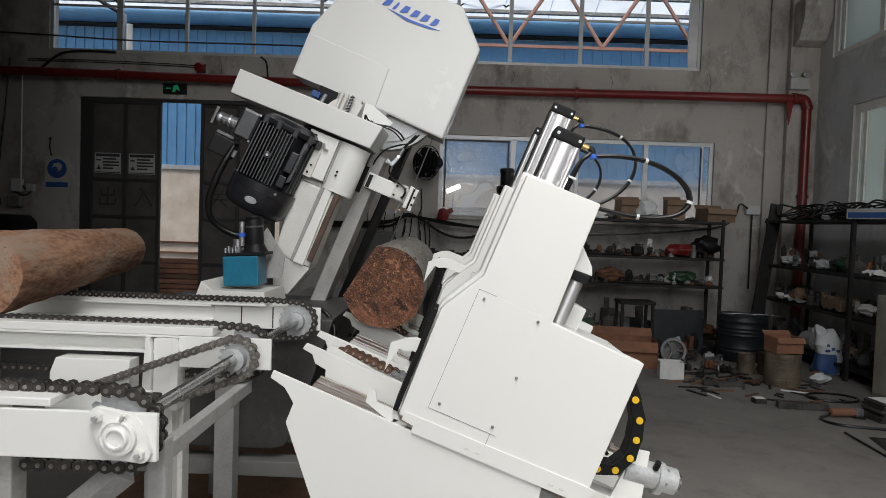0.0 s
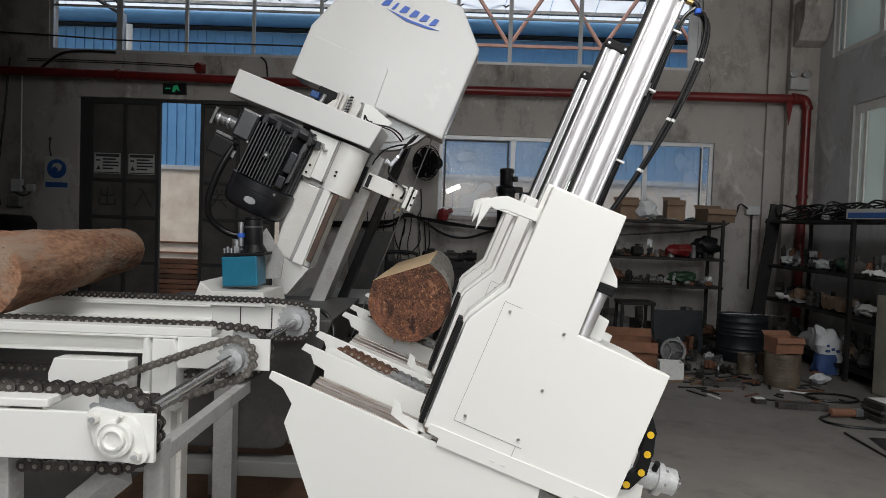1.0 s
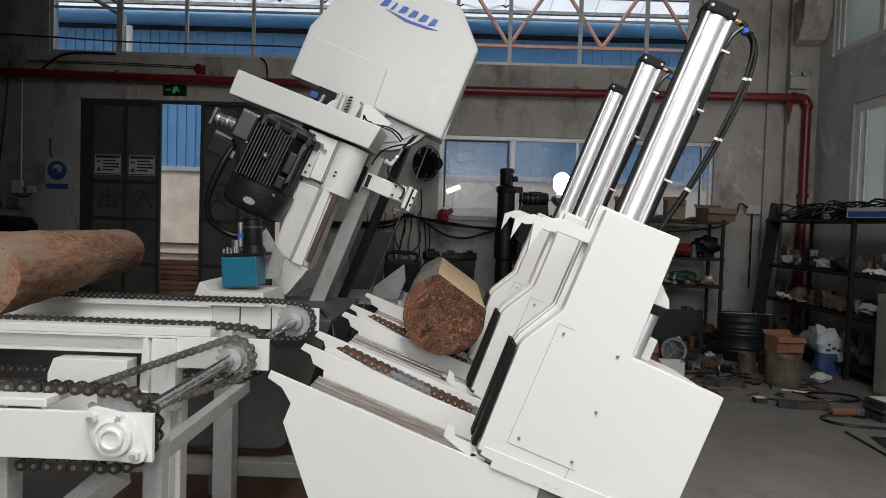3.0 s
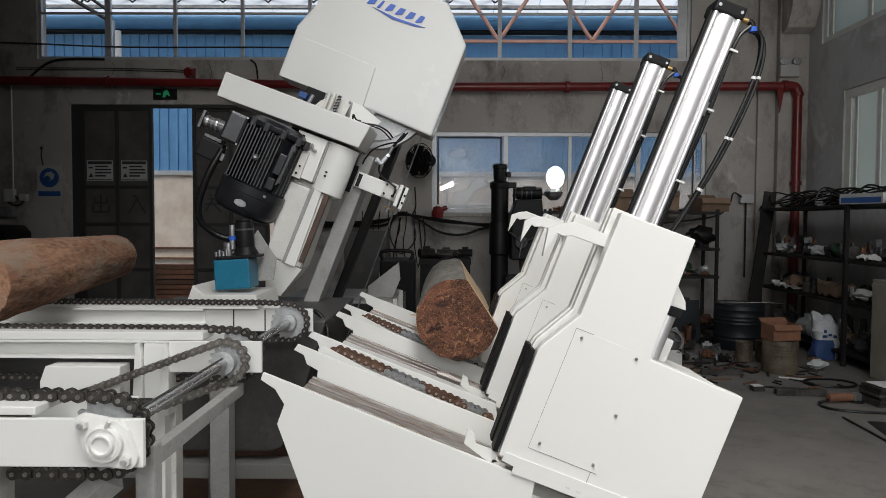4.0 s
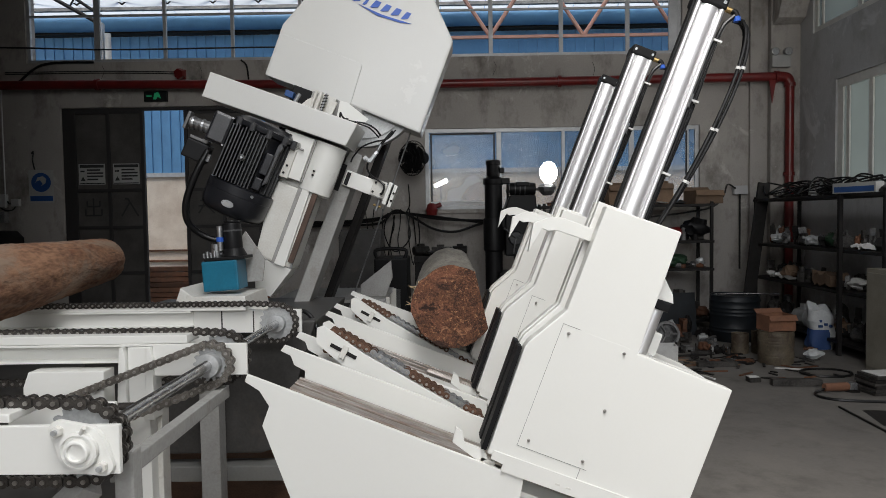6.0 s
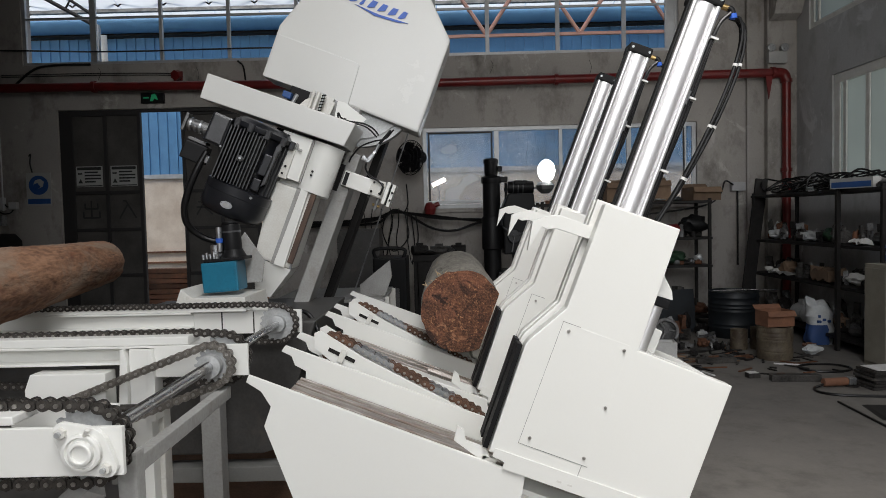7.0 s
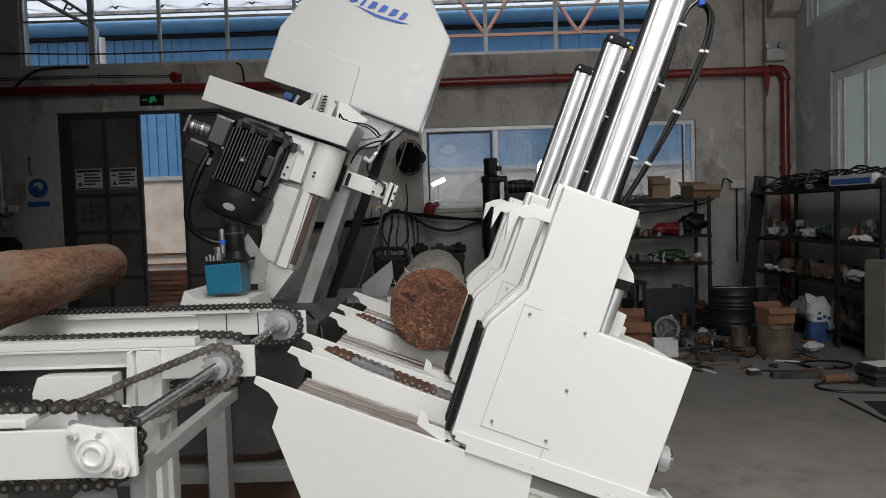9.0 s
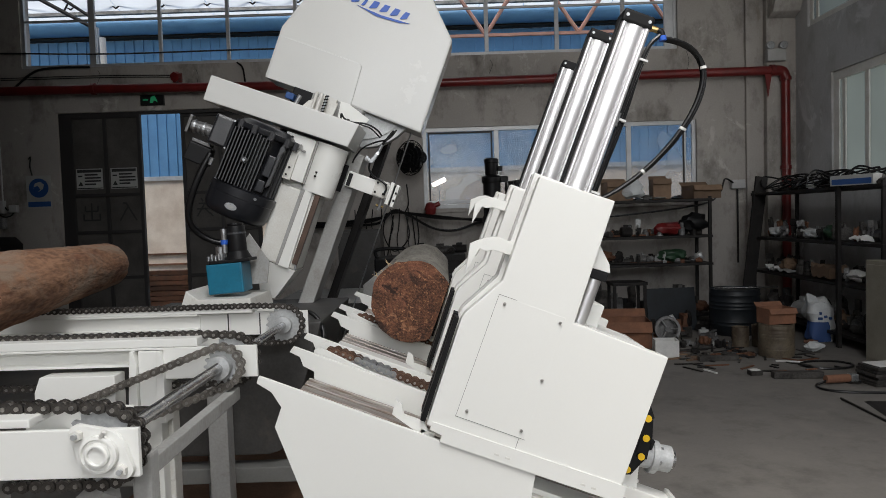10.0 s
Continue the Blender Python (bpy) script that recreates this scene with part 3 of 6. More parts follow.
def notice(x, z):
    s = thing("door_notice", "white printed safety notice with a warning triangle on the gate", "sign", pose(x, Y1 + 0.018, z), "notices on the gate")
    part("board", box(0, 0.44, 0, 0.005, 0, 0.33), "paper", s)
    part("border", box(0.01, 0.43, -0.002, 0, 0.01, 0.025), "ink", s)
    part("header", box(0.02, 0.42, -0.002, 0, 0.27, 0.315), "ink", s)
    bm = prism([(0.03, 0.06), (0.11, 0.06), (0.07, 0.13)], -0.003, -0.0005)
    part("triangle", bm, "ink", s)
    s.scale = (0.895, 1, 0.93)
    for k, (a, b, zz) in enumerate(((0.03, 0.10, 0.2), (0.14, 0.36, 0.22), (0.14, 0.41, 0.17), (0.14, 0.41, 0.12), (0.14, 0.32, 0.07))):
        part("text_bar", box(a, b, -0.002, 0, zz, zz + 0.025), "ink", s)


notice(-5.415, 2.13), notice(-4.90, 2.13)
ms = thing("mask_sign", "blue and white sign: wear a dust mask", "sign", pose(-6.152, Y1 - 0.012, 1.87))
ms.scale = (0.86, 1, 0.84)
part("board", box(0, 0.43, 0, 0.006, 0, 0.58), "paper", ms)
part("disc", rod((0.215, -0.003, 0.36), (0.215, 0.0, 0.36), 0.17, 28), "signblue", ms)
part("face", prism([(0.12, 0.36), (0.16, 0.45), (0.25, 0.47), (0.31, 0.42), (0.29, 0.34), (0.2, 0.29)], -0.006, -0.003), "paper", ms)
part("mask", prism([(0.12, 0.37), (0.2, 0.4), (0.25, 0.33), (0.19, 0.28)], -0.009, -0.006), "signblue", ms)
part("text_bar", box(0.02, 0.41, -0.003, 0, 0.03, 0.12), "signblue", ms)
es = thing("exit_sign", "small lit green running-man exit sign on the wall", "exit sign", pose(-4.375, Y1 - 0.05, 3.335))
es.scale = (1.07, 1, 1)
part("case", box(0, 0.32, 0, 0.05, 0, 0.15, 0.005), "black", es)
part("figure", prism([(0.13, 0.03), (0.17, 0.03), (0.19, 0.07), (0.24, 0.04), (0.22, 0.1), (0.2, 0.14), (0.15, 0.12)], -0.004, -0.001), "exit", es)
part("arrow", box(0.04, 0.11, -0.004, -0.001, 0.07, 0.09), "exit", es)

# fire main: red pipe along the wall and down the corner
fp = thing("fire_pipe", "red painted fire main along the wall and down the corner", "pipe")
part("run", tube([(X0, Y1 - 0.2, 3.585), (-5.0, Y1 - 0.2, 3.565), (0.1, Y1 - 0.2, 3.50), (4.90, Y1 - 0.2, 3.525)], 0.065, 14, 1), "red", fp, smooth=True)
part("elbow", tube([(4.89, Y1 - 0.2, 3.525), (5.01, Y1 - 0.2, 3.505), (5.055, Y1 - 0.2, 3.40)], 0.075, 14, 6), "red", fp, smooth=True)
part("drop", rod((5.055, Y1 - 0.2, 3.41), (5.055, Y1 - 0.2, 0), 0.062, 14), "red", fp, smooth=True)
for x, z in ((-5.0, 3.565), (-1.6, 3.52), (1.7, 3.507), (4.83, 3.525)):
    part("collar", rod((x, Y1 - 0.2, z), (x + 0.05, Y1 - 0.2, z), 0.085, 14), "red", fp)
    part("bracket", box(x + 0.01, x + 0.04, Y1 - 0.2, Y1 - (0.141 if x > 4.6 else 0), z - 0.035, z + 0.035), "rack", fp)
part("strut", prism([(4.74, 3.47), (4.84, 3.47), (4.785, 3.14)], Y1 - 0.24, Y1 - 0.22), "red", fp)
for z in (3.38, 2.1):
    part("collar", rod((5.055, Y1 - 0.2, z), (5.055, Y1 - 0.2, z + 0.05), 0.08, 14), "red", fp)

# emergency lamp, alarm, cables, switch boxes
el = thing("emergency_lamp", "white twin-head emergency lamp on the column", "lamp", pose(4.79, Y1 - 0.245, 3.66))
part("case", box(0, 0.27, 0.02, 0.1, 0, 0.175, 0.01), "paper", el)
for x in (0.04, 0.23):
    part("lamp_head", rod((x, 0.0, 0.22), (x, 0.07, 0.22), 0.058, 18, bevel=0.01), "galv", el)
al = thing("alarm_bell", "small red alarm horn on the wall", "alarm", pose(-3.89, Y1 - 0.08, 3.66))
part("horn", rod((0.06, -0.04, 0.06), (0.08, 0.04, 0.08), 0.075, 6), "red", al)
part("plate", box(0, 0.14, 0.05, 0.08, 0, 0.14, 0.01), "red", al)


def cable(name, pts, r, label, material="rubber"):
    return tagged(part(name, tube(pts, r, 6, 6), material, smooth=True), label, "cable")


cable("wall_cable", [(-9, Y1 - 0.05, 4.22), (-6.4, Y1 - 0.05, 4.155), (-4.8, Y1 - 0.05, 4.10), (-2.6, Y1 - 0.05, 4.10), (0, Y1 - 0.05, 4.07)], 0.012, "black cable strung across the wall under the windows")
cable("wall_cable", [(-6.3, Y1 - 0.04, 3.58), (-6.22, Y1 - 0.04, 3.65), (-5.92, Y1 - 0.04, 3.875), (-5.56, Y1 - 0.04, 3.925), (-5.1, Y1 - 0.04, 3.922)], 0.017, "black cable looping over the gate")
cable("wall_cable", [(-6.68, Y1 - 0.03, 3.8), (-6.75, Y1 - 0.03, 3.0), (-6.85, Y1 - 0.03, 2.0), (-6.8, Y1 - 0.03, 1.6)], 0.014, "black cable hanging down the plaster wall")
cable("wall_cable", [(-6.5, Y1 - 0.03, 3.6), (-6.5, Y1 - 0.03, 1.8)], 0.012, "grey conduit down the plaster wall", "frame")
for dz in (0.0, 0.028):
    cable("wall_cable", [(-6.43, Y1 - 0.02, 3.77 + dz), (-5.3, Y1 - 0.02, 3.77 + dz), (-4.33, Y1 - 0.02, 3.755 + dz), (-3.9, Y1 - 0.02, 3.74 + dz)], 0.006, "thin dark wire running to the alarm horn")
cable("wall_cable", [(-6.09, Y1 - 0.02, 2.60), (-6.06, Y1 - 0.02, 2.63), (-6.075, Y1 - 0.02, 2.5), (-6.05, Y1 - 0.02, 2.36)], 0.010, "short black wire sticking up over the sign")
cable("wall_cable", [(-2.82, Y1 - 0.03, 3.6), (-2.85, Y1 - 0.03, 3.84), (-2.93, Y1 - 0.03, 3.925)], 0.014, "black cable end over the fire main")
sw = thing("switch_box", "grey electric switch boxes on the wall with cables", "switch box", pose(-6.95, Y1 - 0.12, 1.5))
part("box", box(0.3, 0.48, 0, 0.12, 0.08, 0.24, 0.01), "junk2", sw)
part("box", box(0.33, 0.48, 0.04, 0.12, 0.31, 0.50, 0.01), "wall2", sw)
part("box", box(0.55, 0.67, 0.05, 0.12, 0.32, 0.43, 0.01), "wall2", sw)
part("cable", tube([(0.48, 0.09, 0.4), (0.515, 0.08, 0.36), (0.55, 0.09, 0.38)], 0.01, 6), "rubber", sw)
part("cable", tube([(0.60, 0.09, 0.32), (0.56, 0.08, 0.27), (0.46, 0.08, 0.26), (0.36, 0.09, 0.31)], 0.01, 6), "rubber", sw)
sw2 = thing("wall_socket", "grey wall socket with a conduit by the column", "switch box", pose(4.31, Y1 - 0.09, 1.84))
part("box", box(0, 0.2, 0, 0.09, 0, 0.13, 0.01), "wall2", sw2)
part("conduit", rod((0.1, 0.05, 0), (0.1, 0.05, -1.1), 0.014, 8), "rack", sw2)
cable("wall_cable", [(4.32, Y1 - 0.1, 1.93), (4.16, Y1 - 0.2, 1.98), (3.98, 9.75, 1.78), (3.7, 9.72, 1.62), (2.6, 9.72, 1.5), (1.6, 9.72, 1.45)], 0.013, "black cable running behind the shelf rack")
for k in range(7):
    x, z, l = -5.0 + 1.45 * k, 3.88 - 0.03 * (k % 3), 0.2 + 0.08 * (k % 4)
    cable("wall_crack", [(x, Y1 - 0.0015, z), (x + 0.03, Y1 - 0.0015, z - l * 0.4), (x - 0.02, Y1 - 0.0015, z - l)], 0.003, "thin dark crack in the plaster", "ink")

# roller chain pieces
PITCH = 0.0254


def link_mesh(name, gap, material, rollers=True):
    """Two waisted plates with their rollers or pins."""
    bm = bmesh.new()
    R = 0.0117
    pts = []
    for c, a0 in ((PITCH, -125), (0, 55)):
        for k in range(8):
            a = radians(a0 + 250 * k / 7)
            pts.append((c + R * math.cos(a), R * math.sin(a)))
        pts.append((PITCH / 2, 0.0062 if c else -0.0062))
    for s in (-1, 1):
        prism(pts, s * gap - 0.0014, s * gap + 0.0014, 0, bm)
    n = len(bm.faces)
    for x in (0, PITCH):
        if rollers:
            rod((x, -gap, 0), (x, gap, 0), 0.0078, 8, bm=bm)
        else:
            rod((x, -gap - 0.004, 0), (x, gap + 0.004, 0), 0.0046, 8, bm=bm)
    bm.faces.ensure_lookup_table()
    for f in bm.faces[n:]:
        f.material_index = 1
    me = bpy.data.meshes.new(name)
    bmesh.ops.recalc_face_normals(bm, faces=bm.faces)
    bm.to_mesh(me)
    bm.free()
    me.materials.append(M[material]), me.materials.append(M["pin"])
    return me


LINKS = {k: (link_mesh("inner_link", 0.0078, k), link_mesh("outer_link", 0.0120, k, False)) for k in ("chain", "rusty", "galv", "drivechain")}


def chain(parent, pts, y, kind="chain", closed=True, strands=(0.0,), special=()):
    """Links along the polyline pts (x, z), one object a link."""
    pts = [Vector((p[0], 0, p[1])) for p in pts]
    if closed:
        pts = pts + [pts[0]]
    seg = [(b - a).length for a, b in zip(pts, pts[1:])]
    total = sum(seg)
    n = max(2, 2 * round(total / PITCH / 2))
    step = total / n

    def at(d):
        d = d % total if closed else min(d, total)
        for a, b, l in zip(pts, pts[1:], seg):
            if d <= l:
                return a.lerp(b, d / l if l else 0)
            d -= l
        return pts[-1].copy()
    def stance(d, off):
        p, q = at(d), at(d + step)
        return pose(p.x, y + off, p.z, 0, -math.degrees(math.atan2(q.z - p.z, q.x - p.x)), 0)
    links = []
    for k in range(n):
        for off in strands:
            ob = new("chain_link", LINKS["galv" if k in special else kind][k % 2])
            ob.parent = parent
            ob.matrix_local = stance(k * step, off)
            links.append((ob, k * step, off))
    return links, stance


def arc(cx, cz, r, a0, a1, n=14):
    return [(cx + r * math.cos(radians(a0 + (a1 - a0) * k / n)), cz + r * math.sin(radians(a0 + (a1 - a0) * k / n))) for k in range(n + 1)]


def sprocket(parent, cx, cz, y, teeth=18, material="galv", small=0.0):
    R = PITCH / 2 / math.sin(math.pi / teeth) - small
    pts = []
    for k in range(teeth):
        a = 2 * math.pi * k / teeth
        for da, r in ((-0.3, R - 0.010), (-0.10, R - 0.001), (0.10, R - 0.001), (0.3, R - 0.010)):
            b = a + da * 2 * math.pi / teeth * 1.15
            pts.append((cx + r * math.cos(b), cz + r * math.sin(b)))
    part("sprocket", prism(pts, y - 0.005, y + 0.005), "zinc" if material == "galv" else material, parent, "zinc-plated toothed sprocket")
    part("hub", rod((cx, y - 0.035, cz), (cx, y + 0.02, cz), 0.034, 24, bevel=0.003), "zinc" if material == "galv" else material, parent, smooth=True)


# log deck: three chain arms on posts, one through shaft
SX, SZ, SR = -0.615, 1.14, 0.073
deck = thing("log_deck", "white steel log deck with three chain arms and a drive shaft", "conveyor")
part("shaft", rod((SX, 1.24, SZ), (SX, 2.8, SZ), 0.0145, 20), "steel", deck, "bright steel shaft", True)
part("key_strip", box(SX - 0.003, SX + 0.003, 1.32, 1.96, SZ + 0.0138, SZ + 0.016), "chain", deck)


def deck_arm(y, xl, guide_end, plate_from, recess, foot):
    """A chain arm: guide strip on top, flanged web, flat end plate."""
    f = y + (0.035 if y > 2.5 else 0)
    top, guide = (1.186, 1.207) if y < 1.5 else (1.19, 1.216)
    part("end_plate", box(plate_from, -0.525, f, f + 0.012, 1.097, top, 0.002), "white", deck)
    part("end_plate", box(plate_from, -0.60, y + 0.14, y + 0.152, 1.097, 1.19, 0.002), "white", deck)
    part("arm_web", box(xl, plate_from, y + recess, y + recess + 0.008, foot + 0.007, 1.184), "white", deck)
    part("arm_flange", box(xl, plate_from, y, y + 0.12, 1.184, 1.1905, 0.001), "white", deck)
    part("arm_flange", box(xl, plate_from, y, y + 0.12, foot, foot + 0.007, 0.001), "white", deck)
    part("chain_guide", box(xl, guide_end, y + 0.002, y + 0.10, 1.191, guide, 0.003), "white", deck)


deck_arm(1.22, -1.9, -0.722, -0.815, 0.03, 1.097)
deck_arm(2.0, -2.3, -0.70, -0.80, 0.045, 1.136)
deck_arm(2.72, -2.6, -0.74, -0.96, 0.03, 1.125)
for y, xl, rise in ((1.275, -1.9, 0.003), (2.06, -2.3, 0.005)):
    sprocket(deck, SX, SZ, y)
    chain(deck, arc(SX, SZ, SR, 90, -90) + [(xl, SZ - SR), (xl, SZ + SR + rise), (-0.72, SZ + SR + rise)], y)
sprocket(deck, SX, SZ, 2.73)
chain(deck, arc(SX, SZ, SR, 90, -90) + [(-2.4, SZ - SR), (-2.4, SZ + SR + 0.005), (-0.72, SZ + SR + 0.005)], 2.73)
# slanting drive chain on the middle arm
sprocket(deck, SX, SZ, 1.955, 14, small=0.006)
DX, DZ = -1.12, 0.95
part("drive_sprocket", rod((DX, 1.94, DZ), (DX, 1.97, DZ), 0.06, 24), "galv", deck)
chain(deck, arc(SX, SZ, 0.058, 110, -70) + arc(DX, DZ, 0.058, -70, -250), 1.95, "drivechain")
# flange bearing at the shaft's near end
flange = []
for c, r in (((-0.549, 1.116), 0.018), ((-0.587, 1.147), 0.044), ((-0.626, 1.181), 0.018)):
    flange += [(c[0] + r * math.cos(2 * math.pi * k / 24), c[1] + r * math.sin(2 * math.pi * k / 24)) for k in range(24)]
flange.sort()


def hull_side(ps):
    out = []
    for p in ps:
        while len(out) > 1 and (out[-1][0] - out[-2][0]) * (p[1] - out[-2][1]) <= (out[-1][1] - out[-2][1]) * (p[0] - out[-2][0]):
            out.pop()
        out.append(p)
    return out[:-1]


flange = hull_side(flange) + hull_side(flange[::-1])
part("bearing_flange", prism(flange, 1.207, 1.2185, 0.0015), "white", deck, "white painted two-bolt flange bearing")
part("bearing_ring", moved(lathe([(0.031, 0.0), (0.0335, -0.003), (0.0335, -0.012), (0.029, -0.0135), (0.027, -0.009), (0.022, -0.009), (0.021, -0.018), (0.018, -0.0195), (0.0155, -0.0195), (0.0145, -0.014), (0.002, -0.014)], 40), Matrix.Translation((-0.587, 1.2065, 1.147)) @ Matrix.Rotation(radians(-90), 4, "X")), "white", deck)
part("grease_nipple", rod((-0.580, 1.196, 1.178), (-0.572, 1.192, 1.19), 0.004, 8), "white2", deck)
for x, z in ((-0.549, 1.116), (-0.626, 1.181)):
    part("bolt", rod((x, 1.196, z), (x, 1.2065, z), 0.0105, 6, bevel=0.001), "white2", deck)
    part("bolt_end", rod((x, 1.190, z), (x, 1.1955, z), 0.005, 10), "zinc", deck)
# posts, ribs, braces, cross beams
# Post paint carries the shade under the deck in its darker colour.
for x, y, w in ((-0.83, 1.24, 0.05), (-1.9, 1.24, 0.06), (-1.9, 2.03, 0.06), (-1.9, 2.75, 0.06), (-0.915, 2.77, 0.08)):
    part("post", box(x - w / 2, x + w / 2, y, y + w, 0, 1.096, 0.004), "whiteshade", deck)
part("post", box(-0.60, -0.56, 1.345, 1.385, 0, 1.096, 0.006), "whiteshade", deck)
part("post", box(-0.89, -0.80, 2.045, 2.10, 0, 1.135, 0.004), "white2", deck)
part("cross_beam", box(-0.606, -0.578, 1.386, 1.999, 1.032, 1.068, 0.003), "whiteshade", deck)
part("cross_beam", box(-1.95, -1.85, 1.3, 2.75, 1.0, 1.096, 0.004), "whiteshade", deck)
part("brace", rod((-0.62, 1.30, 1.05), (-1.05, 1.30, 0.68), 0.03, 4), "whiteshade", deck)
for x in (-0.89, -0.81):
    part("gusset", prism([(x - 0.016, 0.97), (x + 0.014, 0.97), (x + 0.014, 1.15), (x + 0.006, 1.183), (x - 0.004, 1.183)], 1.985, 2.044, 0.002), "white", deck)
for x in (-0.847, -0.719):
    part("seam", box(x - 0.0025, x + 0.0025, 2.7532, 2.7546, 1.10, 1.186), "tankdark", deck)
part("post_plate", box(-0.874, -0.814, 1.998, 2.043, 0.55, 1.182, 0.003), "white", deck)
part("motor_mount", prism([(-1.165, 0.985), (-1.165, 1.075), (-1.148, 1.12), (-0.93, 1.12), (-0.93, 0.985)], 1.965, 2.03, 0.003), "white", deck)
part("mount_slot", box(-1.137, -1.065, 1.9635, 1.9645, 1.008, 1.022), "black", deck)
part("mount_bolt", rod((-1.098, 1.95, 1.015), (-1.098, 1.9635, 1.015), 0.011, 6), "chain", deck)
part("take_up_bolt", rod((-0.86, 1.88, 1.04), (-0.80, 1.88, 1.04), 0.011, 8), "chain", deck)


def trunk(name, y0, y1, r0, r1, material, end_mat, flat=None, seed=1, seg=56, rings=26, label=""):
    """A log along y about its own axis, uneven, with sawn ends; flat cuts one side off at that share of r0."""
    bm = bmesh.new()
    loops = []
    for j in range(rings + 1):
        f = j / rings
        y, r = y0 + (y1 - y0) * f, r0 + (r1 - r0) * f
        ring = []
        for k in range(seg):
            a = 2 * math.pi * k / seg
            rr = r * (1 + 0.045 * noise.noise(Vector((math.cos(a) * 1.1, math.sin(a) * 1.1, seed * 7 + f * 0.8))) + 0.035 * noise.noise(Vector((math.cos(a) * 4, math.sin(a) * 4, seed + y * 6))) + (0.03 * noise.noise(Vector((math.cos(a) * 9, math.sin(a) * 9, seed + y * 22))) if material == "peeled" else 0))
            if j in (0, rings):
                rr *= 0.985
            x, z = rr * math.cos(a), rr * math.sin(a)
            if flat:
                z = min(z, flat * r0)
            ring.append(bm.verts.new((x, y, z)))
        loops.append(ring)
    for a, b in zip(loops, loops[1:]):
        for k in range(seg):
            bm.faces.new((a[k], a[(k + 1) % seg], b[(k + 1) % seg], b[k]))
    bm.normal_update()
    me = bpy.data.meshes.new(name)
    e0, e1 = bm.faces.new(list(reversed(loops[0]))), bm.faces.new(loops[-1])
    for f in bm.faces:
        f.smooth = len(f.verts) == 4
        if len(f.verts) > 4:
            f.material_index = 1
        elif flat and all(v.co.z > flat * r0 - 1e-4 for v in f.verts):
            f.material_index = 2
    bmesh.ops.recalc_face_normals(bm, faces=bm.faces)
    bm.to_mesh(me)
    bm.free()
    for m in (material, end_mat, "barewood"):
        me.materials.append(M[m])
    me.set_sharp_from_angle(angle=radians(50))
    return new(name, me)


deck_log = tagged(trunk("deck_log", -0.72, 0.70, 0.136, 0.107, "peeled", "peeled", None, 3, 72, 60), "peeled reddish-brown log lying on the deck chains", "log")
deck_log.matrix_world = pose(-1.56, 2.76, 1.352, 0.8, 0, 9)

# saw bed (tilted): side plates, rails, chain turners, screws
bed = thing("saw_bed", "white tilted steel saw bed with side plates and rails", "saw bed", BED)
part("front_plate", prism([(0, 0.004), (0, -0.016), (0.045, -0.026), (0.082, -0.055), (0.083, -0.11), (0.221, -0.269), (0.55, -0.72), (1.3, -0.42), (1.3, -0.085), (0.785, -0.085), (0.77, 0.0)], 1.773, 1.785, 0.002), "white", bed)


def bunk_plate(y, top=0.0):
    part("bunk_plate", prism([(0, top), (-0.006, top - 0.022), (0.03, top - 0.026), (0.05, top - 0.05), (0.09, top - 0.056), (0.10, top - 0.09), (0.16, top - 0.22), (1.2, top - 0.22), (1.2, top - 0.04), (0.72, top - 0.04), (0.70, top)], y, y + 0.012, 0.002), "white", bed)


for y in (2.185, 2.395, 2.99, 3.2, 3.75):
    bunk_plate(y, 0.004 if y in (2.185, 2.99) else 0.012)
for y in (1.80, 2.62, 3.44):
    part("rail_bed", box(0.09, 1.3, y, y + 0.34, -0.12, -0.065, 0.003), "white2", bed)
    for dy, w in ((0.145, 0.004), (0.20, 0.022), (0.262, 0.018), (0.312, 0.006)):
        part("guide_rail", box(0.09, 1.3, y + dy - w, y + dy + w, -0.065, -0.054, 0.002), "railsteel", bed, "worn steel guide rail")
    part("rail_cover", box(0.09, 1.3, y + 0.02, y + 0.12, -0.065, -0.050, 0.003), "white", bed)
for y in (2.56,):
    sc = bmesh.new()
    for k in range(38):
        rod((0.48 + 0.009 * k, y, 0.004), (0.4855 + 0.009 * k, y, 0.004), 0.015, 12, bm=sc)
    rod((0.475, y, 0.004), (1.2, y, 0.004), 0.0115, 12, bm=sc)
    part("lead_screw", sc, "railsteel", bed, "greasy steel lead screw")
part("base_box", box(0.5, 1.1, 1.80, 3.9, -0.75, -0.27, 0.01), "white", bed)

saw_base = thing("steel_pedestal", "grey and white welded steel pedestal under the band saw", "pedestal")
part("tank", prism([(-1.5, 1.12), (-0.50, 1.12), (-0.66, 0.62), (-0.70, 0.56), (-0.75, 0.545), (-1.5, 0.545)], 2.92, 3.8, 0.01), "tankdark", saw_base, "dark grey tank")
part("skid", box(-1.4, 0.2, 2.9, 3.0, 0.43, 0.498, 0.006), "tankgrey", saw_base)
part("skid", box(-1.4, 0.2, 3.7, 3.8, 0.43, 0.53, 0.006), "whiteshade", saw_base)
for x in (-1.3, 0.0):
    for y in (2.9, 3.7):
        part("foot", box(x, x + 0.1, y, y + 0.1, 0, 0.43, 0.005), "whiteshade", saw_base)
tagged(part("oil_hose", tube([(-0.70, 3.04, 1.132), (-0.63, 3.02, 1.142), (-0.565, 3.0, 1.148), (-0.515, 2.98, 1.10), (-0.50, 2.95, 1.03), (-0.525, 2.905, 0.93)], 0.010, 10), "rubber", smooth=True), "black hose bent over the edge of the tank", "hose")
tagged(part("sawdust", box(-1.8, 0.6, 2.2, 4.6, 0.001, 0.012), "dust"), "brown sawdust on the floor under the saw", "sawdust", kind="stuff")

# turner arms: swing up about their lower ends

running = []


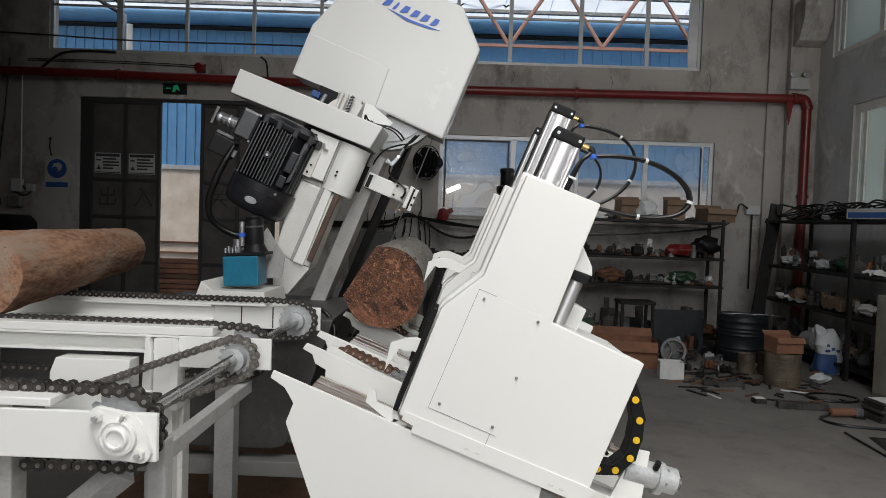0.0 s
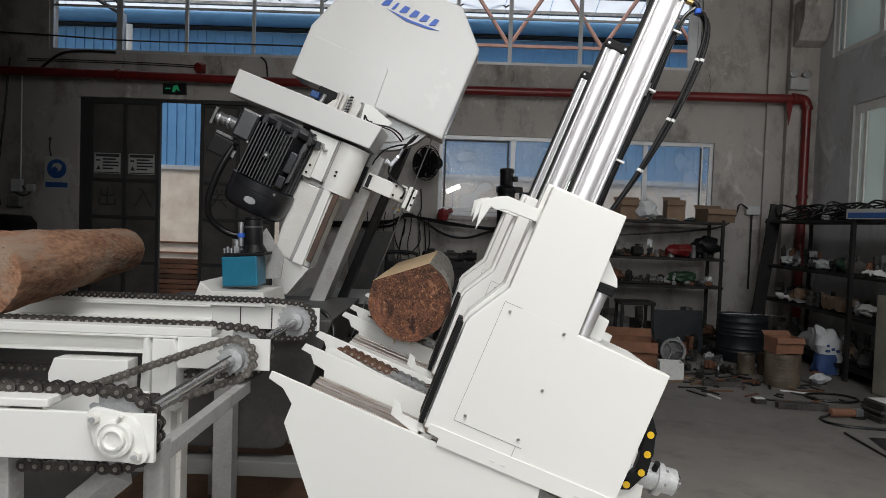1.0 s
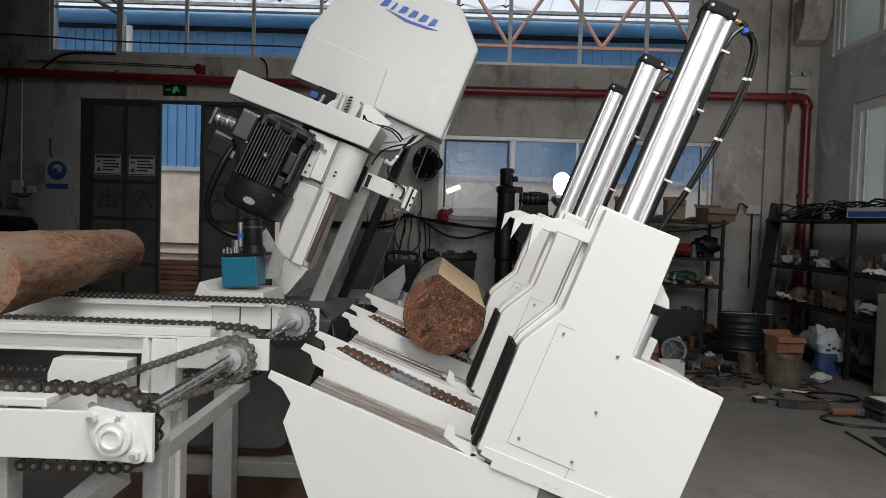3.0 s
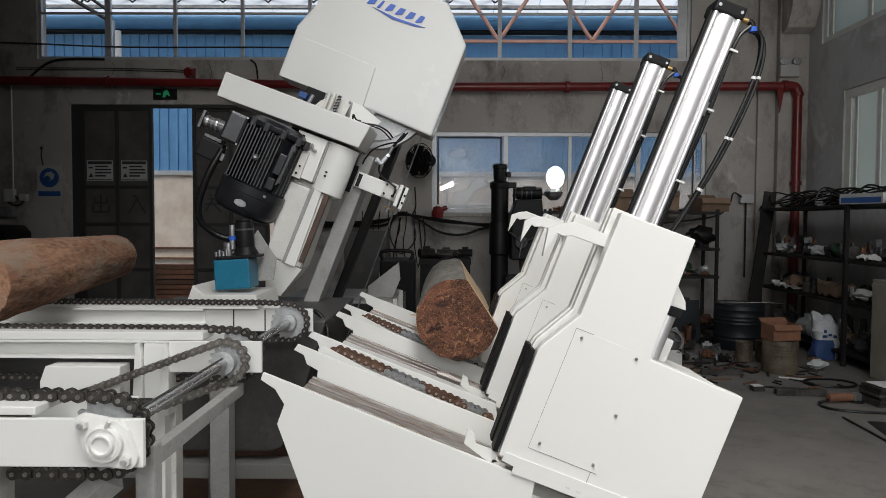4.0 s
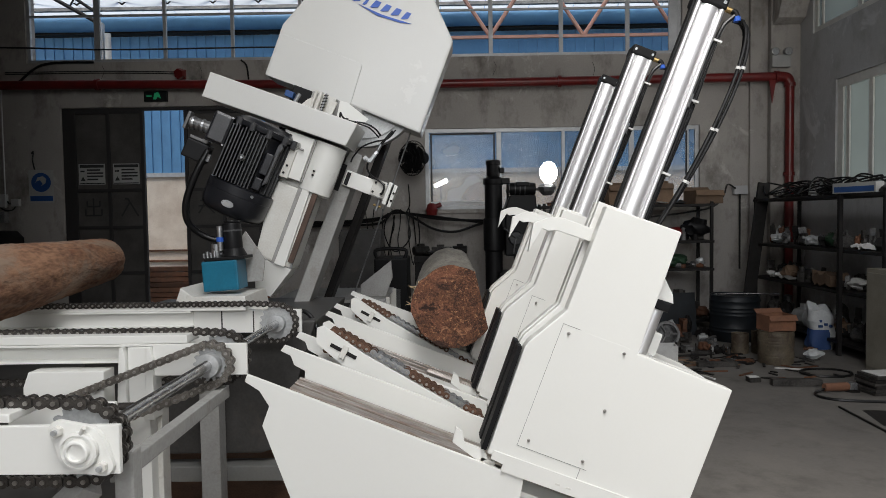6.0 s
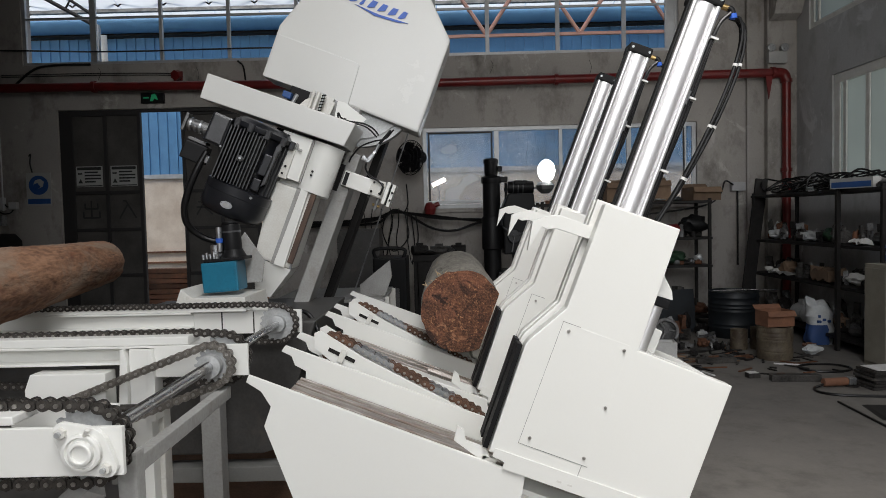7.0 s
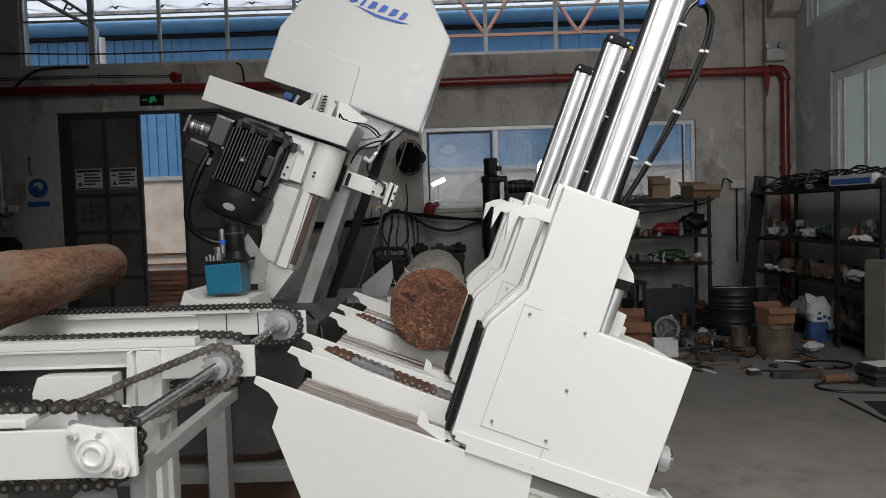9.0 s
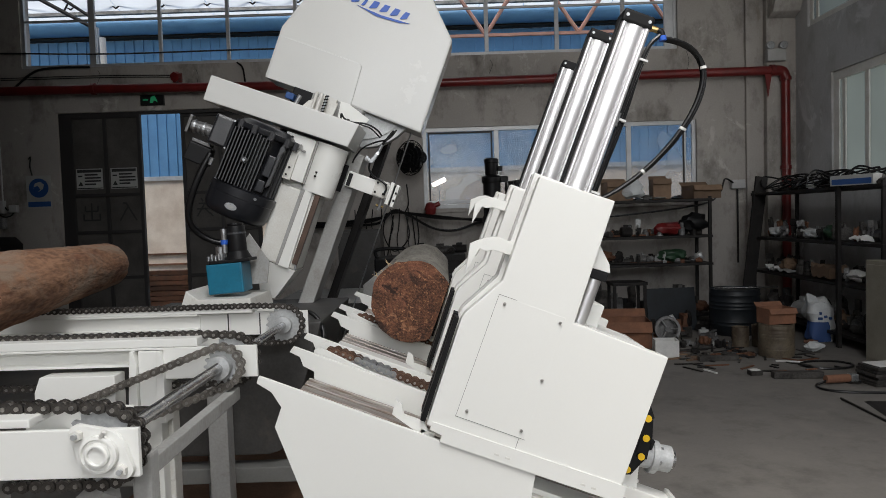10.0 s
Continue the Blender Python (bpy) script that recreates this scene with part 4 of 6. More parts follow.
def turner(y):
    t = thing("chain_turner", "white chain turner arm with a rusty chain between two plates", "turner", BED @ pose(0.66, y, -0.045), "log turners")
    for dy in (0.0, 0.105):
        part("arm_plate", prism([(-0.60, 0.045), (-0.585, 0.062), (-0.42, 0.042), (0.02, 0.03), (0.03, -0.02), (-0.45, -0.03), (-0.58, 0.0)], dy, dy + 0.008, 0.0015), "white", t)
    part("tension_plate", box(-0.535, -0.44, -0.003, 0, 0.012, 0.024), "rack", t, "dark tensioner slot")
    part("tension_nut", box(-0.495, -0.475, -0.012, -0.003, -0.005, 0.04, 0.002), "white2", t)
    sprocket(t, -0.53, 0.022, 0.055, 8, "rusty")
    running.append(chain(t, arc(-0.53, 0.022, 0.036, 270, 90, 8) + arc(0.0, 0.0, 0.036, 90, -90, 8), 0.055, "rusty", True, (-0.014, 0.014), (11, 12, 13, 14, 15, 22, 23, 24)))
    return t


turners = [turner(2.24), turner(3.045)]

# knees: three sliding head blocks with dogs
FACE = 0.34
KNEE_Y = (1.768, 2.41, 3.06)


def knee_body(k):
    """Coordinates: x from the log face, y from the front cover, z from the bed line."""
    prof = [(0.008, 0.03), (0.0, 0.325), (0.005, 0.342), (0.068, 0.452), (0.068, 0.738), (0.272, 0.742), (0.281, 0.411), (0.543, 0.407), (0.545, 0.043)]
    part("front_cover", prism(prof, 0.0, 0.045, 0.004), "white", k)
    inner = [(0.045, 0.03), (0.045, 0.34), (0.10, 0.45), (0.10, 0.735), (0.265, 0.735), (0.265, 0.40), (0.53, 0.40), (0.53, 0.04)]
    part("core", prism(inner, 0.0455, 0.075), "white2", k)
    lip = [(0.008, 0.03), (-0.004, 0.325), (0.0, 0.344), (0.06, 0.454), (0.06, 0.75), (0.15, 0.75), (0.15, 0.03)]
    part("slide_channel", prism(lip, 0.0755, 0.10, 0.003), "white", k)
    part("core", prism([(0.03, 0.03), (0.03, 0.34), (0.085, 0.45), (0.085, 0.74), (0.2, 0.74), (0.2, 0.03)], 0.1005, 0.118), "galv", k, "bare steel slide way")
    part("rear_lip", prism(lip, 0.1185, 0.15, 0.003), "white", k)
    part("rear_body", prism([(0.13, 0.03), (0.13, 0.735), (0.27, 0.738), (0.278, 0.405), (0.53, 0.40), (0.53, 0.043)], 0.1505, 0.36, 0.004), "white", k)
    for y in (0.004, 0.085):
        part("wear_strip", prism([(0.003, 0.035), (-0.005, 0.322), (-0.017, 0.322), (-0.011, 0.035)], y, y + 0.05, 0.001), "strip", k, "black wear strip facing the log")
    part("service_panel", prism([(0.070, 0.078), (0.070, 0.415), (0.255, 0.415), (0.262, 0.078)], -0.0011, -0.0002, 0.0004), "white", k)
    for a, b in (((0.0712, 0.078), (0.0723, 0.417)), ((0.0723, 0.4159), (0.12, 0.417)), ((0.0723, 0.078), (0.2636, 0.0791)), ((0.247, 0.045), (0.2481, 0.0779))):
        part("panel_seam", box(a[0], b[0], -0.0012, -0.0001, a[1], b[1]), "tankgrey", k, "dark seam round the panel")
    for x, z in ((0.093, 0.398), (0.245, 0.399), (0.095, 0.101), (0.252, 0.242), (0.246, 0.099)):
        part("screw", rod((x, -0.006, z), (x, -0.0017, z), 0.0043, 10, bevel=0.001), "pin", k)
    part("skirt", prism([(0.02, 0.045), (0.555, 0.052), (0.56, 0.004), (0.055, 0.0), (0.055, 0.018), (0.02, 0.022)], -0.0035, -0.0005, 0.0008), "white", k)
    for x in (0.20, 0.23, 0.44, 0.47):
        part("slot", box(x, x + 0.013, -0.0045, -0.0036, 0.016, 0.021), "white2", k)
    # shoe with upturned hook at the face's foot
    part("shoe", prism([(-0.09, 0.06), (-0.085, 0.02), (0.0, -0.005), (0.02, 0.01), (0.0, 0.03), (-0.055, 0.03), (-0.07, 0.055)], 0.02, 0.032, 0.001), "white", k)
    part("shoe", box(0.0, 0.04, 0.02, 0.032, -0.05, 0.01, 0.001), "white2", k)
    # clamp cylinder behind the cover
    part("clamp_cylinder", rod((0.31, 0.09, 0.40), (0.31, 0.09, 0.535), 0.021, 22), "alu", k, "small polished cylinder", True)
    part("clamp_cap", box(0.284, 0.337, 0.06, 0.12, 0.535, 0.56, 0.004), "black", k)
    part("clamp_bracket", prism([(0.273, 0.56), (0.34, 0.563), (0.33, 0.585), (0.272, 0.64)], 0.06, 0.12, 0.002), "white", k)
    part("rear_box", box(0.335, 0.395, 0.2, 0.36, 0.40, 0.47, 0.006), "white", k)


def claw_body(d):
    """Bent claw of the lifting dog, at full drop."""
    part("claw", prism([(0.10, 0.226), (0.10, 0.192), (-0.022, 0.188), (-0.042, 0.178), (-0.058, 0.180), (-0.072, 0.108), (-0.086, 0.184), (-0.056, 0.210), (-0.028, 0.224)], 0.052, 0.074, 0.0015), "white", d, "white bent steel claw")
    part("claw_carrier", box(0.085, 0.14, 0.0765, 0.098, 0.16, 0.25, 0.002), "galv", d)


def cylinder_body(d):
    """Lifting cylinder from the knee's foot at full drop."""
    part("tube", rod((0.157, 0.24, 0.06), (0.157, 0.24, 0.885), 0.043, 40), "alu", d, "polished aluminium cylinder tube", True)
    for dx, dy in ((-0.034, -0.034), (0.034, -0.034)):
        part("tie_rib", rod((0.157 + dx, 0.24 + dy, 0.06), (0.157 + dx, 0.24 + dy, 0.885), 0.0085, 12), "alu", d, smooth=True)
    part("side_strip", box(0.107, 0.114, 0.205, 0.23, 0.06, 0.884, 0.002), "strip", d, "dark strip along the tube")
    part("cap", box(0.112, 0.202, 0.195, 0.285, 0.885, 0.922, 0.007), "strip", d, "black cylinder end cap")
    for dx in (-0.033, 0.033):
        part("cap_screw", rod((0.157 + dx, 0.1935, 0.904), (0.157 + dx, 0.1949, 0.904), 0.005, 10), "galv", d)
    part("fitting", rod((0.203, 0.23, 0.902), (0.226, 0.23, 0.902), 0.009, 10), "brass", d)
    part("elbow", tube([(0.224, 0.23, 0.902), (0.236, 0.228, 0.900), (0.246, 0.226, 0.886)], 0.009, 10, 4), "black", d, "black push-in elbow", True)
    part("blue_collar", rod((0.243, 0.226, 0.890), (0.249, 0.225, 0.878), 0.0105, 12), "logo", d, "blue release collar")
    part("air_tube", tube([(0.236, 0.225, 0.89), (0.214, 0.22, 0.84), (0.207, 0.218, 0.7), (0.209, 0.218, 0.5), (0.206, 0.218, 0.2)], 0.006, 8, 5), "rubber", d, "thin black air tube", True)
    part("air_tube", tube([(0.222, 0.24, 0.87), (0.217, 0.235, 0.78), (0.222, 0.235, 0.6), (0.216, 0.235, 0.4), (0.218, 0.235, 0.2)], 0.0055, 8, 5), "rubber", d, "thin black air tube", True)
    for z in (0.40, 0.62, 0.80):
        part("cable_tie", box(0.198, 0.225, 0.207, 0.242, z, z + 0.006), "foam", d, "white cable tie")
    part("magnet_switch", rod((0.198, 0.21, 0.60), (0.198, 0.21, 0.64), 0.008, 8), "galv", d)


HOSE_N = 32
knees, claws, cylinders, hoses = [], [], [], []
for i, y in enumerate(KNEE_Y):
    k = thing("knee_block", "white painted sliding knee with black wear strips on the saw bed", "knee block", BED @ pose(FACE, y, 0), "knees on the saw bed")
    c, d = new("dog"), new("lifting_cylinder")
    for ob, words in ((c, "lifting dog with a white bent claw"), (d, "polished aluminium lifting cylinder with a black cap")):
        ob.empty_display_size, ob.parent, ob["label"] = 0.05, k, words
    knee_body(k), claw_body(c), cylinder_body(d)
    knees.append(k), claws.append(c), cylinders.append(d)
    for h, (dy, slack) in enumerate(((0.0, 0.668), (0.011, 0.682), (0.022, 0.674)) if i == 0 else ((0.0, 0.675), (0.012, 0.685))):
        pieces = []
        for j in range(HOSE_N):
            step = slack / HOSE_N
            p = part("hose_piece", tube([(-step * 0.56, 0, 0), (0, 0, 0), (step * 0.56, 0, 0)], 0.0056, 8, 1), "rubber", k, smooth=True)
            if j in (7, 16, 24) and h < 2:
                part("cable_tie", rod((-0.004, 0, 0), (0.004, 0, 0), 0.0075, 8), "foam", p, "white cable tie")
            pieces.append(p)
        hoses.append((i, dy, slack, pieces))
    if i == 0:
        drag = new("drag_chain")
        drag.parent = k
        drag["label"] = "black plastic cable drag chain with yellow pin caps"
        way = [(0.60, 0.33), (0.644, 0.278), (0.677, 0.23), (0.692, 0.172), (0.697, 0.118), (0.672, 0.066), (0.627, 0.05), (0.57, 0.052), (0.51, 0.055)]
        for (x0, z0), (x1, z1) in zip(way, way[1:]):
            a = math.degrees(math.atan2(z1 - z0, x1 - x0))
            lk = part("drag_link", prism([(-0.036, -0.017), (0.036, -0.02), (0.036, 0.02), (-0.036, 0.017)], 0.235, 0.295, 0.004), "black", drag)
            at = pose((x0 + x1) / 2, 0, (z0 + z1) / 2, 0, -a, 0)
            lk.matrix_local = at
            part("pin_cap", rod((0.03, 0.2315, 0), (0.03, 0.2348, 0), 0.0105, 16), "yellow", drag, "yellow pin cap").matrix_local = at

        part("rear_bracket", box(0.546, 0.60, 0.20, 0.23, 0.205, 0.25, 0.003), "white", k)
        # Block stands for unclear dark parts inside the loop.
        part("black_block", box(0.546, 0.615, 0.25, 0.34, 0.085, 0.175, 0.006), "black", k, "black block inside the drag chain loop")
        for q in range(4):
            part("cable", tube([(0.55, 0.24 + 0.02 * q, 0.20 - 0.02 * q), (0.60 + 0.01 * q, 0.245, 0.19 - 0.03 * q), (0.62, 0.25, 0.13 - 0.01 * q), (0.585, 0.25, 0.085)], 0.006, 6), "rubber" if q % 2 else "junk2", k, "loose cable behind the knee", True)

# working log on the bed
WL_R, WL_Y = 0.177, 2.85
work_log = tagged(trunk("work_log", 0.0, 1.35, WL_R, 0.188, "bark", "logend", 0.68, 5), "barked log with brown sawn end and one fresh flat face", "log")

sp = bmesh.new()
rs = random.Random(4)
for k in range(11):
    a = radians(rs.gauss(238, 14))
    r = WL_R * 0.985
    p = Vector((r * math.cos(a), rs.uniform(-0.004, 0.05), r * math.sin(a)))
    q = p + Vector((math.cos(a) * rs.uniform(0.008, 0.035), rs.uniform(-0.02, 0.01), math.sin(a) * rs.uniform(0.008, 0.035))) + Vector((0.012 * rs.gauss(0, 1), 0, 0.012 * rs.gauss(0, 1)))
    rod(p - (q - p) * 0.4, q, 0.003, 5, 0.0006, sp)
part("splinters", sp, "barewood", work_log, "pale splinters on the cut edge")

# band saw head (tilted like the bed)
head = thing("band_saw", "white tilted band saw head with a dark motor", "band saw", BED)
part("hood", prism([(-0.876, 0.957), (-0.876, 1.25), (-0.80, 1.45), (-0.62, 1.67), (-0.141, 1.67), (0.038, 1.491), (0.041, 0.954), (-0.371, 0.965)], 3.82, 4.08, 0.012), "hoodpaint", head)
part("hood_step", prism([(-0.86, 0.957), (-0.86, 1.2), (-0.40, 1.2), (-0.385, 1.19), (-0.372, 0.962)], 3.808, 3.8197, 0.003), "hoodpaint", head)
for x0, w in ((-0.56, 0.05), (-0.50, 0.03), (-0.455, 0.05), (-0.395, 0.05), (-0.335, 0.05), (-0.275, 0.045)):
    z0 = 1.505
    part("emblem", prism([(x0, z0), (x0 + 0.012, z0), (x0 + w - 0.008, z0 + 0.012), (x0 + w, z0 + 0.045), (x0 + 0.02, z0 + 0.045)], 3.814, 3.8196), "logo", head, "blue printed emblem")
part("emblem", prism([(-0.52, 1.497), (-0.40, 1.474), (-0.27, 1.482), (-0.21, 1.497), (-0.38, 1.488)], 3.814, 3.8196), "logo", head, "blue printed emblem")
part("guard_beam", prism([(-0.972, 0.705), (-0.972, 0.83), (-0.218, 0.844), (-0.237, 0.722)], 3.34, 3.66, 0.006), "hoodpaint", head)
part("neck", box(-0.565, -0.28, 3.70, 3.8, 0.6, 0.955, 0.006), "whiteshade", head)
# Black box stands in for the dark void left of the neck.
part("neck_void", box(-0.68, -0.575, 3.74, 3.8, 0.6, 0.955, 0.004), "black", head)
part("neck_valve", box(-0.68, -0.635, 3.62, 3.67, 0.872, 0.905, 0.004), "signblue", head, "small blue valve")
part("neck_valve_cap", rod((-0.62, 3.64, 0.86), (-0.61, 3.64, 0.91), 0.012, 12), "galv", head)
part("neck_wedge", prism([(-0.60, 0.84), (-0.565, 0.90), (-0.535, 0.925), (-0.50, 0.955), (-0.42, 0.955), (-0.43, 0.84)], 3.655, 3.695, 0.003), "white2", head)
part("neck_shield", prism([(-0.385, 0.842), (-0.40, 0.952), (-0.36, 0.955), (-0.225, 0.912), (-0.25, 0.865), (-0.30, 0.845)], 3.648, 3.654, 0.001), "white", head)
part("neck_tongue", prism([(-0.437, 0.842), (-0.44, 0.935), (-0.405, 0.935), (-0.415, 0.842)], 3.63, 3.642, 0.002), "white2", head)
wheel_at = Matrix.Translation((-0.345, 3.93, 1.075)) @ Matrix.Rotation(radians(90), 4, "X")
part("wheel_disc", moved(lathe([(0.05, -0.035), (0.20, -0.03), (0.262, 0.0), (0.262, 0.03), (0.05, 0.03)], 72), wheel_at), "zinc", head, "grey band wheel web")
part("wheel_rim", moved(lathe([(0.2625, 0.045), (0.2625, -0.02), (0.272, -0.048), (0.302, -0.055), (0.315, -0.045), (0.315, 0.045), (0.2625, 0.045)], 72), wheel_at), "zinc", head, "pale steel band wheel rim")
part("wheel_web", rod((-0.345, 3.872, 1.075), (-0.345, 3.886, 1.075), 0.27, 72), "zinc", head, "pale steel wheel web")
part("tension_spring", tube([(-0.47 + 0.0095 * math.cos(k * 0.9), 3.62 + 0.0095 * math.sin(k * 0.9), 0.835 + 0.0024 * k) for k in range(50)], 0.0028, 5, 1), "black", head)
part("spring_rod", rod((-0.47, 3.62, 0.83), (-0.47, 3.62, 0.957), 0.007, 12), "galv", head, smooth=True)
for x, r in ((-0.528, 0.008), (-0.502, 0.011)):
    part("strut", rod((x, 3.63, 0.83), (x, 3.63, 0.957), r, 16), "white2", head, smooth=True)
# column with chute
part("column", box(-0.52, -0.27, 3.44, 3.62, 0.44, 0.706, 0.01), "white", head)
part("column_tube", rod((-0.325, 3.455, 0.455), (-0.325, 3.455, 0.705), 0.082, 40), "white", head, smooth=True)
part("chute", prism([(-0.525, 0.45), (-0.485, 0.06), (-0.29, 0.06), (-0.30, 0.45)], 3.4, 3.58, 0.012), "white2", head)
part("chute_ridge", prism([(-0.372, 0.456), (-0.333, 0.456), (-0.324, 0.058), (-0.379, 0.058)], 3.382, 3.3995, 0.004), "white", head)
part("chute_fold", prism([(-0.395, 0.452), (-0.374, 0.452), (-0.381, 0.058), (-0.397, 0.058)], 3.393, 3.3996, 0.002), "whiteshade", head)
part("chute_brace", box(-0.303, -0.292, 3.40, 3.42, 0.06, 0.43, 0.002), "galv", head)
cone = bmesh.new()
top = [(-0.485, 3.4), (-0.29, 3.4), (-0.29, 3.58), (-0.485, 3.58)]
bot = [(-0.43, 3.44), (-0.35, 3.44), (-0.35, 3.54), (-0.43, 3.54)]
va, vb = [cone.verts.new((x, y, 0.058)) for x, y in top], [cone.verts.new((x, y, -0.115)) for x, y in bot]
for i in range(4):
    cone.faces.new((va[i], va[(i + 1) % 4], vb[(i + 1) % 4], vb[i]))
cone.faces.new(va), cone.faces.new(vb)
part("funnel", cone, "white", head)
part("brown_strip", box(-0.318, -0.291, 3.381, 3.3985, 0.09, 0.452, 0.002), "brownslot", head, "dark brown rubber strip")
part("mast", box(-0.258, -0.180, 3.60, 3.8, -0.35, 0.72, 0.008), "whiteshade", head)
# Thin dark slab stands in for dark shapes in the background.
part("mast", box(-0.195, -0.15, 4.2, 4.36, -0.4, 0.9, 0.008), "rack", head)
part("mast_slot", box(-0.262, -0.238, 3.592, 3.599, 0.50, 0.645), "black", head)
part("cover_plate", box(-0.545, -0.395, 3.375, 3.387, 0.482, 0.70, 0.002), "white", head)
part("plate_edge", box(-0.394, -0.386, 3.388, 3.42, 0.482, 0.70, 0.001), "whiteshade", head)
part("edge_strip", box(-0.497, -0.455, 3.36, 3.3745, 0.475, 0.62, 0.002), "white2", head)
part("hook", tube([(-0.49, 3.365, 0.63), (-0.465, 3.36, 0.635), (-0.455, 3.355, 0.655), (-0.445, 3.36, 0.635), (-0.425, 3.36, 0.632)], 0.006, 8), "whiteshade", head)
for x, z in ((-0.48, 0.497), (-0.475, 0.535), (-0.51, 0.68), (-0.345, 0.535), (-0.345, 0.555)):
    part("bolt", rod((x, 3.365 if x > -0.4 else 3.353, z), (x, 3.40, z), 0.0055, 10), "rack", head)
# motor
mot = new("motor")
mot.parent = head
mot.matrix_local = pose(-0.668, 3.37, 0.008, 0, 3.2, 9)
mot.scale = (1.07, 1.07, 1)
mot["label"] = "dark grey finned electric motor"
part("casing", rod((0, 0, 0.355), (0, 0, 0.66), 0.112, 40), "motor", mot, smooth=True)
for k in range(12):
    # straight cooling fins on the front
    x = -0.118 + 0.0142 * k
    part("fin", box(x - 0.0027, x + 0.0027, -0.147 + 0.9 * (x + 0.035) ** 2, -0.055, 0.36, 0.628 - 0.010 * (k % 3 == 0), 0.0012), "motorfin", mot)
for k in range(11):
    # deeper ribs round the side
    a = radians(-38 + 11 * k)
    part("fin", moved(box(0.108, 0.138, -0.0035, 0.0035, 0.36, 0.625, 0.0015), Matrix.Rotation(a, 4, "Z")), "motorfin", mot)
for a in (140, 152, 164, 176, 188, 200):
    part("fin", moved(box(0.108, 0.136, -0.0035, 0.0035, 0.36, 0.625, 0.0015), Matrix.Rotation(radians(a), 4, "Z")), "motorfin", mot)
part("fin_bridge", box(-0.045, -0.022, -0.146, -0.12, 0.472, 0.50, 0.004), "motorfin", mot)
part("fan_cowl", lathe([(0.085, 0.20), (0.12, 0.206), (0.138, 0.22), (0.147, 0.245), (0.148, 0.31), (0.150, 0.312), (0.150, 0.352), (0.135, 0.358)], 48), "motor", mot, "black fan cowl", True)
part("end_shield", lathe([(0.12, 0.625), (0.143, 0.632), (0.146, 0.64), (0.146, 0.655), (0.132, 0.66), (0.12, 0.675), (0.10, 0.685)], 48), "motor", mot, smooth=True)
for a in (-135, -105, -75, -45, -20):
    c, s = 0.15 * math.cos(radians(a)), 0.15 * math.sin(radians(a))
    part("shield_lug", rod((c, s, 0.618), (c, s, 0.66), 0.013, 10, bevel=0.002), "motorfin", mot)
part("name_plate", moved(rod((0, -0.151, 0), (0, -0.1475, 0), 0.027, 28), Matrix.Translation((-0.012, 0, 0.262)) @ Matrix.Diagonal((1, 1, 0.6, 1))), "galv", mot)
part("name_plate_ring", moved(rod((0, -0.1525, 0), (0, -0.1511, 0), 0.014, 20), Matrix.Translation((-0.012, 0, 0.262)) @ Matrix.Diagonal((1, 1, 0.6, 1))), "paper", mot)
part("lifting_eye", lathe([(0.001, -0.014), (0.013, -0.006), (0.015, 0.004), (0.006, 0.014)], 14), "galv", mot, smooth=True).matrix_local = pose(-0.032, -0.155, 0.489, 90, 0, 0)
part("cowl_screw", rod((0.072, -0.139, 0.335), (0.07, -0.13, 0.335), 0.007, 10), "galv", mot)
part("side_box", box(0.056, 0.092, -0.138, -0.09, 0.452, 0.556, 0.005), "motor", mot)
part("side_foot", prism([(0.088, 0.40), (0.088, 0.61), (0.10, 0.625), (0.112, 0.60), (0.104, 0.58), (0.104, 0.42)], -0.125, -0.07, 0.003), "motorfin", mot)
part("side_foot", box(0.05, 0.085, -0.128, -0.09, 0.372, 0.43, 0.004), "motor", mot)
part("terminal_box", box(-0.215, -0.128, -0.115, 0.03, 0.50, 0.645, 0.01), "motor", mot, "black terminal box")
part("box_lid", box(-0.205, -0.138, -0.1205, -0.1155, 0.51, 0.635, 0.003), "motorfin", mot)
for z in (0.505, 0.64):
    part("lid_screw", rod((-0.133, -0.119, z), (-0.133, -0.115, z), 0.005, 8), "galv", mot)
part("gland", rod((-0.31, -0.04, 0.545), (-0.22, -0.04, 0.555), 0.028, 18), "junk2", mot)
for k in range(4):
    x = -0.30 + 0.021 * k
    part("gland_ring", rod((x, -0.04, 0.545 + 0.002 * k), (x + 0.009, -0.04, 0.546 + 0.002 * k), 0.033 - 0.005 * (k % 2), 18), "galv", mot)
part("gland_plate", box(-0.325, -0.312, -0.075, -0.005, 0.505, 0.59, 0.002), "junk2", mot)
part("bracket", box(-0.28, -0.20, -0.08, 0.02, 0.478, 0.492, 0.002), "junk2", mot)
part("junction_box", box(-0.285, -0.185, -0.09, 0.03, 0.385, 0.474, 0.006), "black", mot)
part("fitting", rod((-0.165, -0.11, 0.405), (-0.165, -0.11, 0.44), 0.010, 10), "galv", mot)
hose = [(-0.185, -0.08, 0.455), (-0.192, -0.09, 0.36), (-0.192, -0.09, 0.26), (-0.182, -0.08, 0.17), (-0.15, -0.06, 0.10), (-0.09, -0.04, 0.068), (-0.02, -0.03, 0.065), (0.05, -0.02, 0.10)]
part("hose", tube(hose, 0.0155, 10, 8), "rubber", mot, "black corrugated hose", True)
# blade, guide arm, cables
part("blade", rod((-0.02, 3.95, 0.955), (0.0, 3.95, -0.3), 0.004, 4), "galv", head, "thin steel saw blade")
part("guide_arm", box(-0.225, 0.0, 3.56, 3.62, 0.54, 0.622, 0.004), "white", head)
part("guide_slot", box(-0.218, -0.198, 3.553, 3.5595, 0.545, 0.612, 0.001), "black", head)
